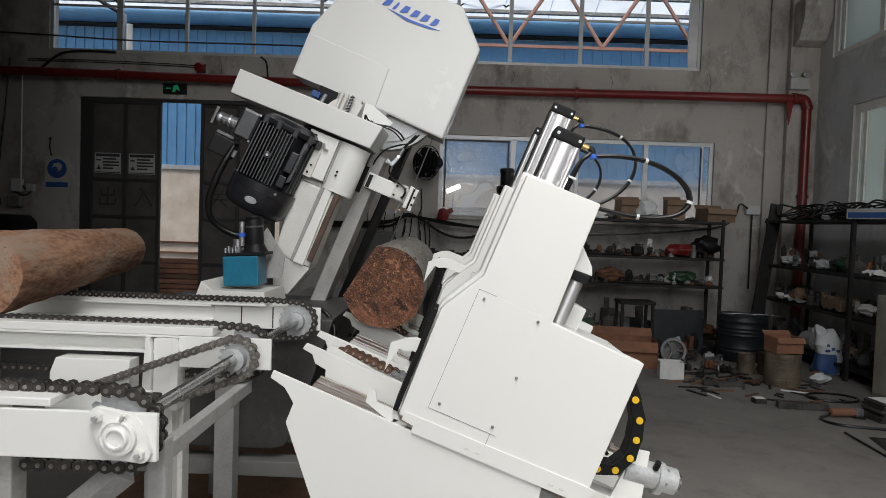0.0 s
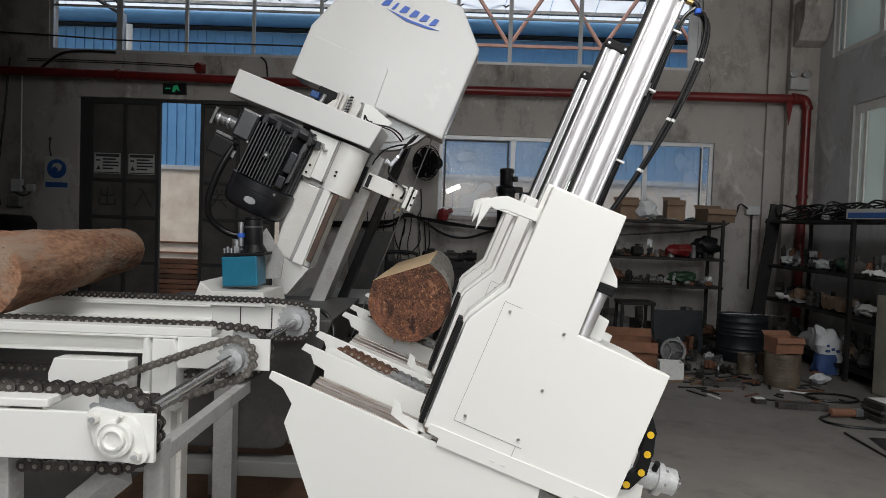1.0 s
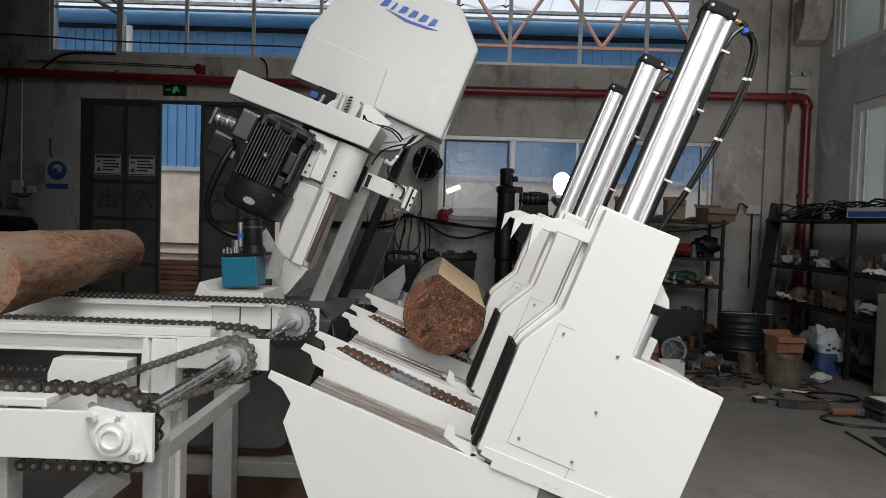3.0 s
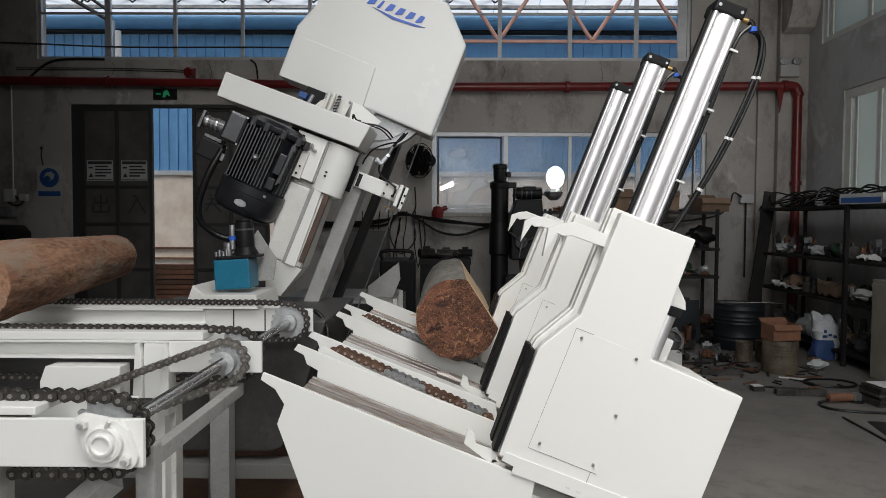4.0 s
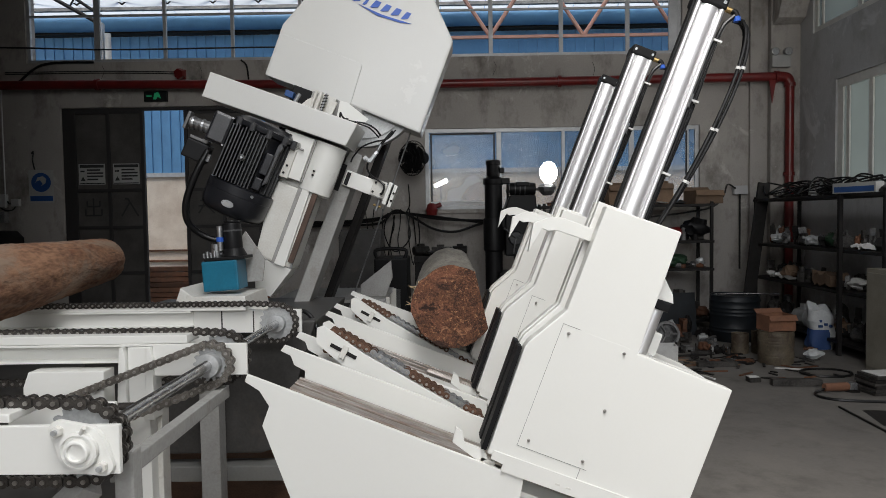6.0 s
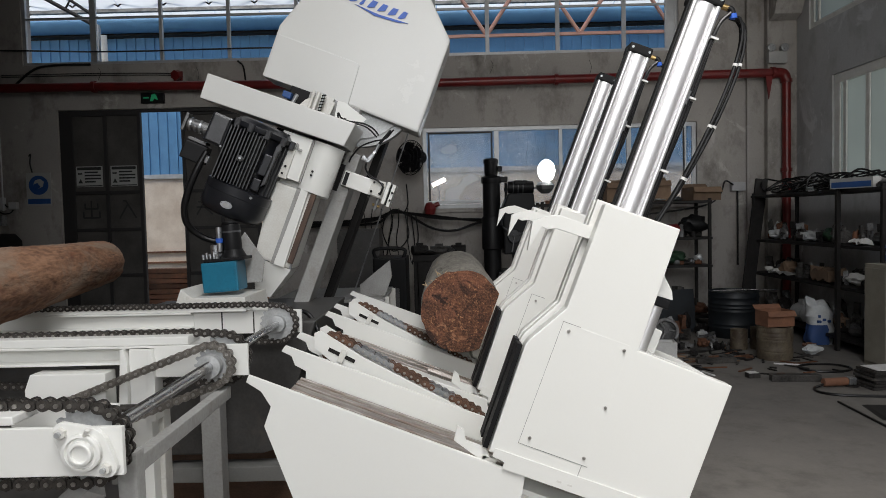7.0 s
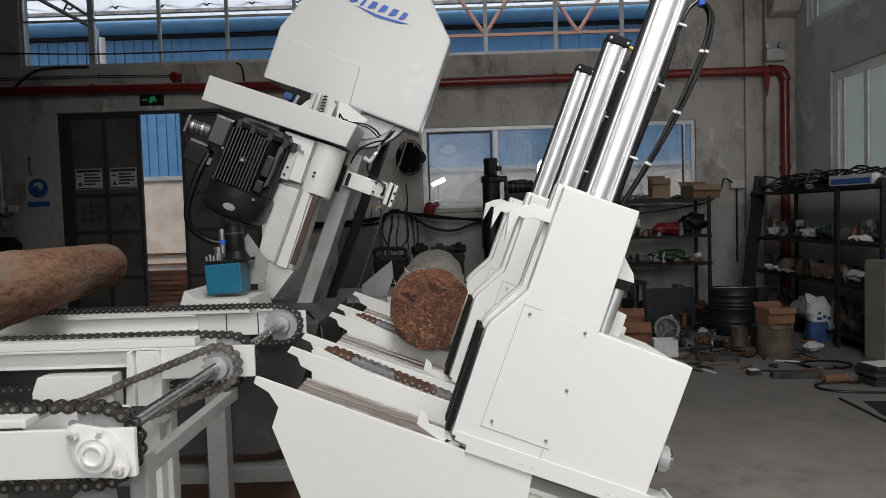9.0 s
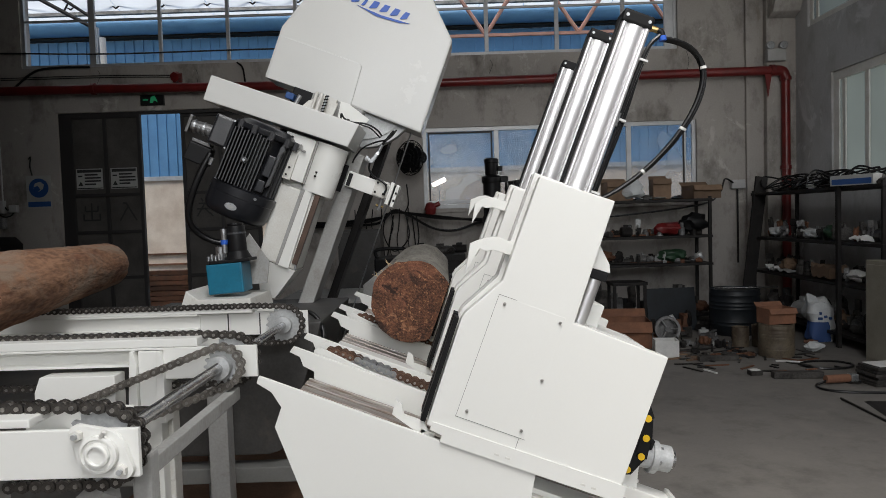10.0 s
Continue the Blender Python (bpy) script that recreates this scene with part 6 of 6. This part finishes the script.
part("blue_stripe", box(-0.06, 0.12, 0.0905, 0.092, 0.02, 0.08), "bagblue", sbx)
part("blue_stripe", box(-0.06, 0.12, 0.0905, 0.092, 0.11, 0.17), "signblue", sbx)
part("orange_stripe", box(-0.118, -0.07, 0.0905, 0.092, 0.0, 0.178), "orangecard", sbx)
cab = thing("steel_cabinet", "khaki grey steel cabinet by the wall", "cabinet", pose(4.45, 6.4, 0, 0, 0, 90))
part("body", box(-0.35, 0.35, -0.25, 0.25, 0, 1.0, 0.006), "cabinet", cab)
part("door", box(-0.33, -0.01, 0.251, 0.263, 0.04, 0.96, 0.004), "cabinet", cab)
part("door", box(0.01, 0.33, 0.251, 0.263, 0.04, 0.96, 0.004), "cabinet", cab)

for z, x0, y in ((1.201, 1.6, 9.42), (0.821, 2.4, 9.40), (0.821, 1.7, 9.45), (1.701, 2.0, 9.6)):
    for q in range(3):
        o = part("steel_rod", rod((0, 0, 0.012), (rng.uniform(0.6, 1.1), 0, 0.012), 0.011, 8), rng.choice(["junk", "rack", "rust"]))
        o.matrix_world = pose(x0 + 0.2 * q, y + 0.05 * q, z + 0.002, 0, 0, rng.uniform(-4, 4))
        tagged(o, "thin steel rod lying on the rack", "steel rod", "rods on the rack")
pl = tagged(part("dark_panel", box(-0.32, 0.32, -0.015, 0.015, 0, 0.55, 0.004), "drum"), "dark sheet panel leaning by the rack", "panel")
pl.matrix_world = pose(2.95, 8.75, 0, -8, 0, 4)
hw = thing("hand_wheel", "grey cast hand wheel leaning on scrap", "hand wheel", pose(2.62, 7.95, 0.16, 80, 0, 0))
part("rim", moved(lathe([(0.12, -0.015), (0.15, -0.015), (0.155, 0.0), (0.15, 0.015), (0.12, 0.015), (0.115, 0.0), (0.12, -0.015)], 28), Matrix()), "junk2", hw, smooth=True)
part("hub", rod((0, 0, -0.02), (0, 0, 0.02), 0.035, 14), "junk2", hw)
for a in (0, 120, 240):
    part("spoke", rod((0, 0, 0), (0.125 * math.cos(radians(a)), 0.125 * math.sin(radians(a)), 0), 0.012, 8), "junk2", hw)

# by the back wall: fan, drill press, bench, cables
fan = thing("wall_fan", "black wall fan with a round guard", "fan", pose(-0.40, 9.65, 2.40, 0, 0, -38))
for y, r in ((-0.09, 0.08), (-0.085, 0.14), (-0.07, 0.2), (0.0, 0.245), (0.06, 0.2)):
    part("guard_ring", tube([(r * math.cos(a * math.pi / 10), y, r * math.sin(a * math.pi / 10)) for a in range(21)], 0.006, 5, 1), "black", fan)
for k in range(18):
    a = k * math.pi / 9
    part("guard_wire", tube([(0.04 * math.cos(a), -0.09, 0.04 * math.sin(a)), (0.2 * math.cos(a), -0.07, 0.2 * math.sin(a)), (0.245 * math.cos(a), 0, 0.245 * math.sin(a)), (0.2 * math.cos(a), 0.06, 0.2 * math.sin(a)), (0.06 * math.cos(a), 0.08, 0.06 * math.sin(a))], 0.004, 5, 1), "black", fan)
for k in range(5):
    a = k * 72
    part("blade", prism([(-0.05, 0.03), (-0.12, 0.17), (-0.04, 0.225), (0.09, 0.2), (0.05, 0.03)], -0.012 - 0.006 * k, -0.008 - 0.006 * k, 0.001), "black", fan).matrix_local = pose(0, 0, 0, 0, a, 0)
part("hub", rod((0, -0.05, 0), (0, 0.03, 0), 0.05, 16), "black", fan)
part("wall_arm", rod((0, 0.165, -0.13), (-0.27, 0.51, -0.13), 0.018, 10), "black", fan)
part("motor", rod((0, 0.07, 0), (0, 0.27, 0.02), 0.092, 18, bevel=0.03), "black", fan)
part("bracket", box(-0.025, 0.025, 0.14, 0.19, -0.16, -0.05, 0.008), "black", fan)
dp = thing("drill_press", "black heavy drill press standing by the window", "drill press", pose(0.65, 8.5, 0))
part("base", box(-0.35, 0.45, -0.3, 0.3, 0, 0.2, 0.01), "black", dp)
part("column", rod((0, 0.0, 0.2), (0, 0.0, 1.96), 0.108, 28), "black", dp, smooth=True)
part("sleeve", lathe([(0.11, 1.13), (0.128, 1.15), (0.128, 1.52), (0.115, 1.55)], 28), "black", dp, smooth=True)
part("collar", lathe([(0.12, 1.955), (0.125, 1.97), (0.125, 2.02), (0.10, 2.045), (0.07, 2.05)], 28), "black", dp, smooth=True)
part("collar_plate", box(-0.125, 0.20, -0.06, 0.06, 1.965, 2.035, 0.008), "black", dp)
part("top_motor", lathe([(0.075, 2.05), (0.083, 2.07), (0.083, 2.20), (0.092, 2.205), (0.092, 2.245), (0.07, 2.262), (0.02, 2.265)], 24), "black", dp, smooth=True)
part("motor_box", box(0.08, 0.135, -0.05, 0.05, 2.10, 2.165, 0.008), "black", dp)
part("side_rod", rod((0.175, -0.04, 1.62), (0.175, -0.04, 1.96), 0.016, 10), "black", dp)
part("rod_nut", rod((0.175, -0.04, 1.85), (0.175, -0.04, 1.89), 0.026, 6), "black", dp)
part("arm", box(0.09, 0.50, -0.12, 0.14, 1.42, 1.66, 0.02), "black", dp)
part("spindle_head", prism([(0.13, 1.08), (0.13, 1.66), (0.19, 1.82), (0.50, 1.82), (0.52, 1.60), (0.46, 1.08)], -0.2, 0.2, 0.02), "black", dp)
part("motor", rod((0.20, 0.0, 1.90), (0.52, 0.0, 1.90), 0.075, 20, bevel=0.01), "black", dp, smooth=True)
part("motor_cap", box(0.28, 0.44, -0.08, 0.08, 1.93, 1.985, 0.012), "black", dp)
for x in (0.26, 0.32, 0.38):
    part("motor_fin", rod((x, 0, 1.90), (x + 0.012, 0, 1.90), 0.084, 20), "motorfin", dp)
part("feed_wheel", moved(lathe([(0.03, -0.02), (0.075, -0.02), (0.085, 0.0), (0.075, 0.02), (0.03, 0.02)], 22), Matrix.Translation((0.25, -0.235, 1.30)) @ Matrix.Rotation(radians(90), 4, "X")), "motor", dp, smooth=True)
for a in (20, 140, 260):
    part("feed_lever", rod((0.25, -0.26, 1.30), (0.25 + 0.19 * math.cos(radians(a)), -0.27, 1.30 + 0.19 * math.sin(radians(a))), 0.011, 8), "motorfin", dp)
part("quill", rod((0.30, -0.05, 0.92), (0.30, -0.05, 1.08), 0.05, 16, 0.065), "junk", dp, smooth=True)
part("table", box(0.05, 0.62, -0.3, 0.3, 0.80, 0.88, 0.01), "black", dp)
part("lamp_disc", moved(lathe([(0.01, -0.01), (0.13, -0.01), (0.14, 0.0), (0.13, 0.03), (0.01, 0.04)], 28), Matrix.Translation((0.70, 0.1, 2.104)) @ Matrix.Diagonal((0.80, 1, 1, 1)) @ Matrix.Rotation(radians(90), 4, "X")), "lamp", dp, "round shining white work lamp")
part("lamp_arm", tube([(0.45, 0.05, 1.95), (0.55, 0.15, 1.90), (0.66, 0.16, 1.92), (0.70, 0.15, 2.0)], 0.018, 8), "galv", dp)
part("lamp_holder", moved(lathe([(0.05, -0.05), (0.10, 0.0), (0.12, 0.05), (0.08, 0.09), (0.02, 0.1)], 9), pose(0.68, 0.1, 1.87)), "galv", dp)
# Glare on the pane, made as a glowing bar on an added stand.
tl = thing("pane_glare", "glowing bar added behind the window for the glare on its pane", "lamp", pose(-0.015, Y1 + 0.5, -0.02))
part("tube", rod((-0.10, 0, 2.075), (0.10, 0, 2.165), 0.032, 14), "lamp", tl, smooth=True)
part("stand", rod((0, 0.04, 0), (0, 0.04, 2.10), 0.008, 8), "junk2", tl)
part("foot", rod((0, 0.03, 0), (0, 0.03, 0.03), 0.15, 16), "frame", tl)
# Black block added to darken the corner; what stands there is unknown.
dc = thing("black_corner_block", "low black block added in the dark corner by the wall", "machine", pose(-6.72, 9.8, 0))
part("cover", prism([(-0.42, 0.0), (-0.40, 1.40), (-0.33, 1.48), (0.44, 1.46), (0.53, 1.36), (0.58, 0.0)], -0.3, 0.3, 0.03), "black", dc, "sloped black block", True)
part("base", box(-0.44, 0.60, -0.32, 0.32, 0.0, 0.06, 0.004), "rack", dc)
ec = thing("tall_cabinet", "dark grey steel cabinet against the back wall", "cabinet", pose(-1.08, 9.2, 0))
part("body", box(-0.28, 0.28, -0.22, 0.22, 0.04, 1.42, 0.008), "tankdark", ec)
part("door", box(-0.26, 0.26, -0.232, -0.2205, 0.07, 1.39, 0.004), "tankdark", ec)
part("handle", box(0.18, 0.20, -0.25, -0.2325, 0.75, 0.87, 0.003), "galv", ec)
part("plinth", box(-0.25, 0.25, -0.2, 0.2, 0, 0.0395), "black", ec)
rv = thing("red_valve", "red hose valve under the window", "valve", pose(-0.15, 10.08, 1.68))
part("body", lathe([(0.02, -0.1), (0.07, -0.08), (0.09, 0.0), (0.06, 0.08), (0.02, 0.1)], 12), "redp", rv)
part("stem", rod((0, 0, 0.02), (0.14, 0, 0.08), 0.035, 10), "redp", rv)
for way in ([(-2.2, 1.49), (-1.49, 1.497), (-0.99, 1.53), (-0.69, 1.64), (-0.19, 1.586), (0.60, 1.483), (1.2, 1.45)], [(-2.2, 1.45), (-1.49, 1.47), (-0.92, 1.49), (-0.69, 1.672), (-0.457, 1.589), (-0.128, 1.40), (0.203, 1.355), (0.60, 1.47), (1.2, 1.55)], [(-2.2, 1.53), (-1.49, 1.523), (-0.855, 1.575), (-0.655, 1.651), (-0.06, 1.544), (0.60, 1.509), (1.2, 1.5)]):
    cable("sagging_cable", [(x, 10.0, z) for x, z in way], 0.019, "thick black cable sagging along the back wall")
for way in ([(-0.79, 1.64), (-0.846, 1.343), (-0.697, 1.075), (-0.475, 1.271), (-0.51, 1.603)], [(-0.424, 1.602), (-0.384, 1.137), (-0.428, 0.872)], [(-0.689, 1.606), (-0.762, 1.209), (-0.835, 0.784)], [(-0.484, 2.05), (-0.468, 1.768), (-0.523, 1.636)], [(-0.36, 1.60), (-0.33, 1.3), (-0.36, 1.05)]):
    cable("wire_loop", [(x, 9.98, z) for x, z in way], 0.010, "black wire hanging in a loop on the back wall")
for k in range(7):
    x = -1.25 + 0.13 * k
    cable("hanging_wire", [(x, 9.98, 1.7), (x + 0.03 * math.sin(k * 2), 9.98, 1.45), (x + 0.05 * math.sin(k), 9.97, 1.2), (x + 0.03, 9.98, 0.9 - 0.06 * (k % 3))], 0.008, "thin black wire hanging on the back wall")
bench = thing("tool_bench", "dark steel bench with tools by the back wall", "bench", pose(-0.05, 8.9, 0))
part("top", box(-0.3, 0.35, -0.35, 0.35, 1.0, 1.08, 0.006), "rack", bench)
for x in (-0.26, 0.31):
    for y in (-0.3, 0.3):
        part("leg", box(x - 0.03, x + 0.03, y - 0.03, y + 0.03, 0, 1.0, 0.004), "rack", bench)
part("drawer", box(-0.25, 0.30, -0.33, 0.0, 0.3, 1.0, 0.006), "rack", bench)
clutter(-0.33, 0.3, 8.65, 9.1, 1.081, 5, 0.32, 0.26)
wd = thing("welding_set", "black welding set on the floor behind the saw", "welding set", pose(-0.54, 7.6, 0))
part("case", box(-0.18, 0.18, -0.3, 0.3, 0.1, 1.13, 0.02), "black", wd)
part("handle", tube([(-0.15, -0.25, 1.12), (-0.15, -0.25, 1.22), (0.15, -0.25, 1.22), (0.15, -0.25, 1.12)], 0.02, 8), "black", wd, smooth=True)
part("label_plate", box(-0.1, 0.1, -0.306, -0.301, 0.5, 0.8), "junk2", wd)
for x in (-0.14, 0.14):
    part("wheel", rod((x - 0.03, 0.2, 0.09), (x + 0.03, 0.2, 0.09), 0.09, 16), "rubber", wd)
ft = thing("offcut_tray", "white sheet metal tray behind the bed", "tray", pose(-0.75, 4.9, 0))
part("tray", prism([(-0.35, 1.0), (0.40, 1.0), (0.40, 1.02), (-0.35, 1.02)], -0.4, 0.4, 0.002), "whiteshade", ft)
part("side_flap", prism([(0.22, 1.021), (0.22, 1.10), (0.43, 1.265), (0.44, 1.15), (0.39, 1.021)], -0.22, -0.19, 0.003), "whiteshade", ft)
for x in (-0.3, 0.4):
    part("leg", box(x - 0.025, x + 0.025, -0.3, -0.25, 0, 1.02, 0.003), "white2", ft)
    part("leg", box(x - 0.025, x + 0.025, 0.25, 0.3, 0, 1.02, 0.003), "white2", ft)

lp = tagged(part("leaning_plank", box(-0.08, 0.08, -0.02, 0.02, 0, 2.0, 0.004), "rack"), "dark board leaning against the rack", "board")
lp.matrix_world = pose(4.12, 9.3, 0, -4, 9, 0)
# behind the knees: cable drag chain and gear motor
gm = thing("gear_motor", "small silver gear motor on a white bracket at the bed's end", "motor", BED @ pose(1.05, 2.0, 0.09))
part("bracket", prism([(-0.01, -0.12), (0.09, -0.12), (0.045, 0.06), (0.0, 0.05)], 0.03, 0.042, 0.002), "white", gm)
part("body", rod((0.0, 0.06, -0.02), (0.16, 0.06, 0.0), 0.04, 28), "zinc", gm, smooth=True)
part("end_cap", rod((0.1605, 0.06, 0.0), (0.172, 0.06, 0.0015), 0.030, 24), "steel", gm)
part("cable_gland", rod((0.08, 0.03, 0.02), (0.075, 0.015, 0.045), 0.009, 12), "black", gm)
part("flange", rod((0.10, 0.06, -0.01), (0.118, 0.06, -0.008), 0.050, 28), "zinc", gm, smooth=True)
for a in range(0, 360, 60):
    c, q = 0.042 * math.cos(radians(a)), 0.042 * math.sin(radians(a))
    part("flange_bolt", rod((0.1185, 0.06 + c, -0.008 + q), (0.125, 0.06 + c, -0.008 + q), 0.005, 8), "steel", gm)
part("arm", box(-0.3, 0.2, 0.02, 0.10, -0.17, -0.11, 0.004), "white", gm)
part("arm_end", box(0.201, 0.215, 0.01, 0.11, -0.18, -0.10, 0.003), "white", gm)


def hose_shape(lift, dy, slack, dx=0.0):
    """Points along a hose of fixed length between the cylinder cap and the knee's top."""
    a, b = Vector((0.245 + dx, 0.225 + dy, 0.885 + lift)), Vector((0.272, 0.225 + dy, 0.750))

    def curve(w):
        k = lift / 0.49
        p1 = a + Vector((w * (0.8 + 0.45 * k), 0, 0.03 + w * (0.35 - 0.25 * k)))
        p2 = b + Vector((w * (1.3 - 0.75 * k), 0, 0.04 + 0.1 * k + 0.2 * w * k))
        return [(1 - u) ** 3 * a + 3 * u * (1 - u) ** 2 * p1 + 3 * u * u * (1 - u) * p2 + u ** 3 * b for u in (k / 60 for k in range(61))]
    lo, hi = 0.0, 1.2
    for _ in range(30):
        mid = (lo + hi) / 2
        pts = curve(mid)
        if sum((q - p).length for p, q in zip(pts, pts[1:])) < slack:
            lo = mid
        else:
            hi = mid
    pts = curve(lo)
    acc = [0.0]
    for p, q in zip(pts, pts[1:]):
        acc.append(acc[-1] + (q - p).length)
    out = []
    for k in range(HOSE_N + 1):
        s = acc[-1] * k / HOSE_N
        i = max(j for j in range(len(acc)) if acc[j] <= s + 1e-9)
        i = min(i, len(pts) - 2)
        out.append(pts[i].lerp(pts[i + 1], (s - acc[i]) / max(1e-9, acc[i + 1] - acc[i])))
    return out


def motions():
    """Knees slide on the bed, dogs lift, the log is carried and turned, the turners swing."""
    slide = [(0.0, 0.0), (0.5, 0.038), (1.0, 0.077), (1.5, 0.116), (2.0, 0.155), (2.5, 0.193), (3.0, 0.232), (3.6, 0.278), (4.0, 0.306), (4.3, 0.308), (5.0, 0.309), (6.0, 0.309), (7.0, 0.309), (7.3, 0.306), (7.5, 0.298), (8.0, 0.265), (8.5, 0.226), (9.0, 0.185), (9.5, 0.146), (10.0, 0.107)]
    for k, y in zip(knees, KNEE_Y):
        walk(k, [(t, BED @ pose(FACE + s, y, 0)) for t, s in slide])
    walk(drag, [(t, pose(-0.36 * s, 0, -0.3 * s)) for t, s in slide])
    def rise(drop, top, late, last):
        """Lift of a dog: rest, rise in the first second, hold, and fall at the end."""
        if late:
            up = [(0.15, 0.02), (0.3, 0.21), (0.5, 0.57), (0.7, 0.90)]
        else:
            up = [(0.1, 0.01), (0.2, 0.13), (0.3, 0.29), (0.4, 0.42), (0.5, 0.56), (0.7, 0.84)]
        rows = [(0.0, drop)] + [(t, drop + f * (top - drop)) for t, f in up] + [(0.85, top - 0.006), (1.0, top), (5.0, top)]
        return rows + ([(9.7, top), (10.0, top - 0.01)] if late else [(9.6, top), (9.75, top - 0.01), (9.9, last + 0.06), (10.0, last)])

    claw_lifts = (rise(0.0, 0.449, False, 0.33), rise(0.20, 0.470, True, 0), rise(0.20, 0.500, True, 0))
    tube_lifts = (rise(0.0, 0.500, False, 0.365), rise(0.20, 0.503, True, 0), rise(0.205, 0.536, True, 0))
    lean = ((-0.008, 0.025), (0.0, 0.014), (0.012, 0.034))

    def pulled(rows, x0=0.0, x1=0.0):
        """Rows of (time, shift, lift); the dogs lag behind while the knees start back."""
        out = []
        for t in sorted({t for t, z in rows} | {7.9, 8.1, 8.3, 8.5}):
            a = [r for r in rows if r[0] <= t][-1]
            b = [r for r in rows if r[0] >= t][0]
            f = (t - a[0]) / (b[0] - a[0]) if b[0] > a[0] else 0.0
            x = x0 + (x1 - x0) * min(1.0, t)
            lag = min(0.045, max(0.0, 0.075 * (t - 7.9)))
            out.append((t, max(x, lag) if t > 7.9 else x, a[1] + (b[1] - a[1]) * f))
        return out
    for c, rows in zip(claws, claw_lifts):
        walk(c, [(t, pose(x, 0, z)) for t, x, z in pulled(rows)])
    for d, rows, xs in zip(cylinders, tube_lifts, lean):
        walk(d, [(t, pose(x, 0, z)) for t, x, z in pulled(rows, *xs)])
    for i, dy, slack, pieces in hoses:
        shapes = [(t, hose_shape(z, dy, slack, x)) for t, x, z in pulled(tube_lifts[i], *lean[i])]
        for j, p in enumerate(pieces):
            rows = []
            for t, pts in shapes:
                a, b = pts[j], pts[j + 1]
                d = b - a
                rows.append((t, pose(*((a + b) / 2), 0, -math.degrees(math.atan2(d.z, d.x)), 0)))
            walk(p, rows)
    # log: along the bed, above the bed, and the bearing of its flat face from the x axis
    rows = [(0.0, 0.117, 0.185, 148), (0.2, 0.14, 0.188, 143), (0.5, 0.195, 0.192, 124), (1.0, 0.242, 0.184, 109), (1.5, 0.283, 0.185, 95), (2.0, 0.325, 0.186, 81), (2.5, 0.364, 0.188, 69), (3.0, 0.405, 0.186, 55), (3.5, 0.452, 0.184, 40), (4.0, 0.494, 0.184, 33), (4.5, 0.492, 0.194, 31.5), (4.9, 0.489, 0.197, 31), (5.2, 0.488, 0.216, 26), (5.5, 0.487, 0.227, 23.5), (5.7, 0.489, 0.229, 22), (6.2, 0.512, 0.232, 2), (6.6, 0.54, 0.232, -18), (6.8, 0.547, 0.231, -21), (7.0, 0.544, 0.220, -21), (7.3, 0.536, 0.190, -21.3), (7.5, 0.531, 0.179, -21.3), (8.0, 0.491, 0.177, -21.3), (8.5, 0.449, 0.177, -21.3), (9.0, 0.405, 0.178, -21.3), (9.5, 0.362, 0.179, -21.3), (10.0, 0.312, 0.180, -21.3)]
    walk(work_log, [(t, BED @ pose(s, WL_Y, n, 0, 90 - a - TILT, 0)) for t, s, n, a in rows])
    swing = [(0.0, 0), (4.6, 0), (4.75, 0.5), (5.0, 5.5), (5.2, 7.0), (5.6, 7.6), (6.8, 7.8), (6.95, 7.0), (7.15, 3.0), (7.35, 0.3), (7.5, 0), (10.0, 0)]
    for t, y in zip(turners, (2.24, 3.045)):
        walk(t, [(s, BED @ pose(0.66, y, -0.045, 0, a, 0)) for s, a in swing])
    # the turner chains run while the log is turned
    for links, stance in running:
        for ob, d, off in links:
            walk(ob, [(0.0, stance(d, off)), (5.65, stance(d, off))] + [(5.65 + 0.11 * j, stance(d - 0.0119 * j, off)) for j in range(1, 9)] + [(10.0, stance(d - 0.0952, off))])


motions()
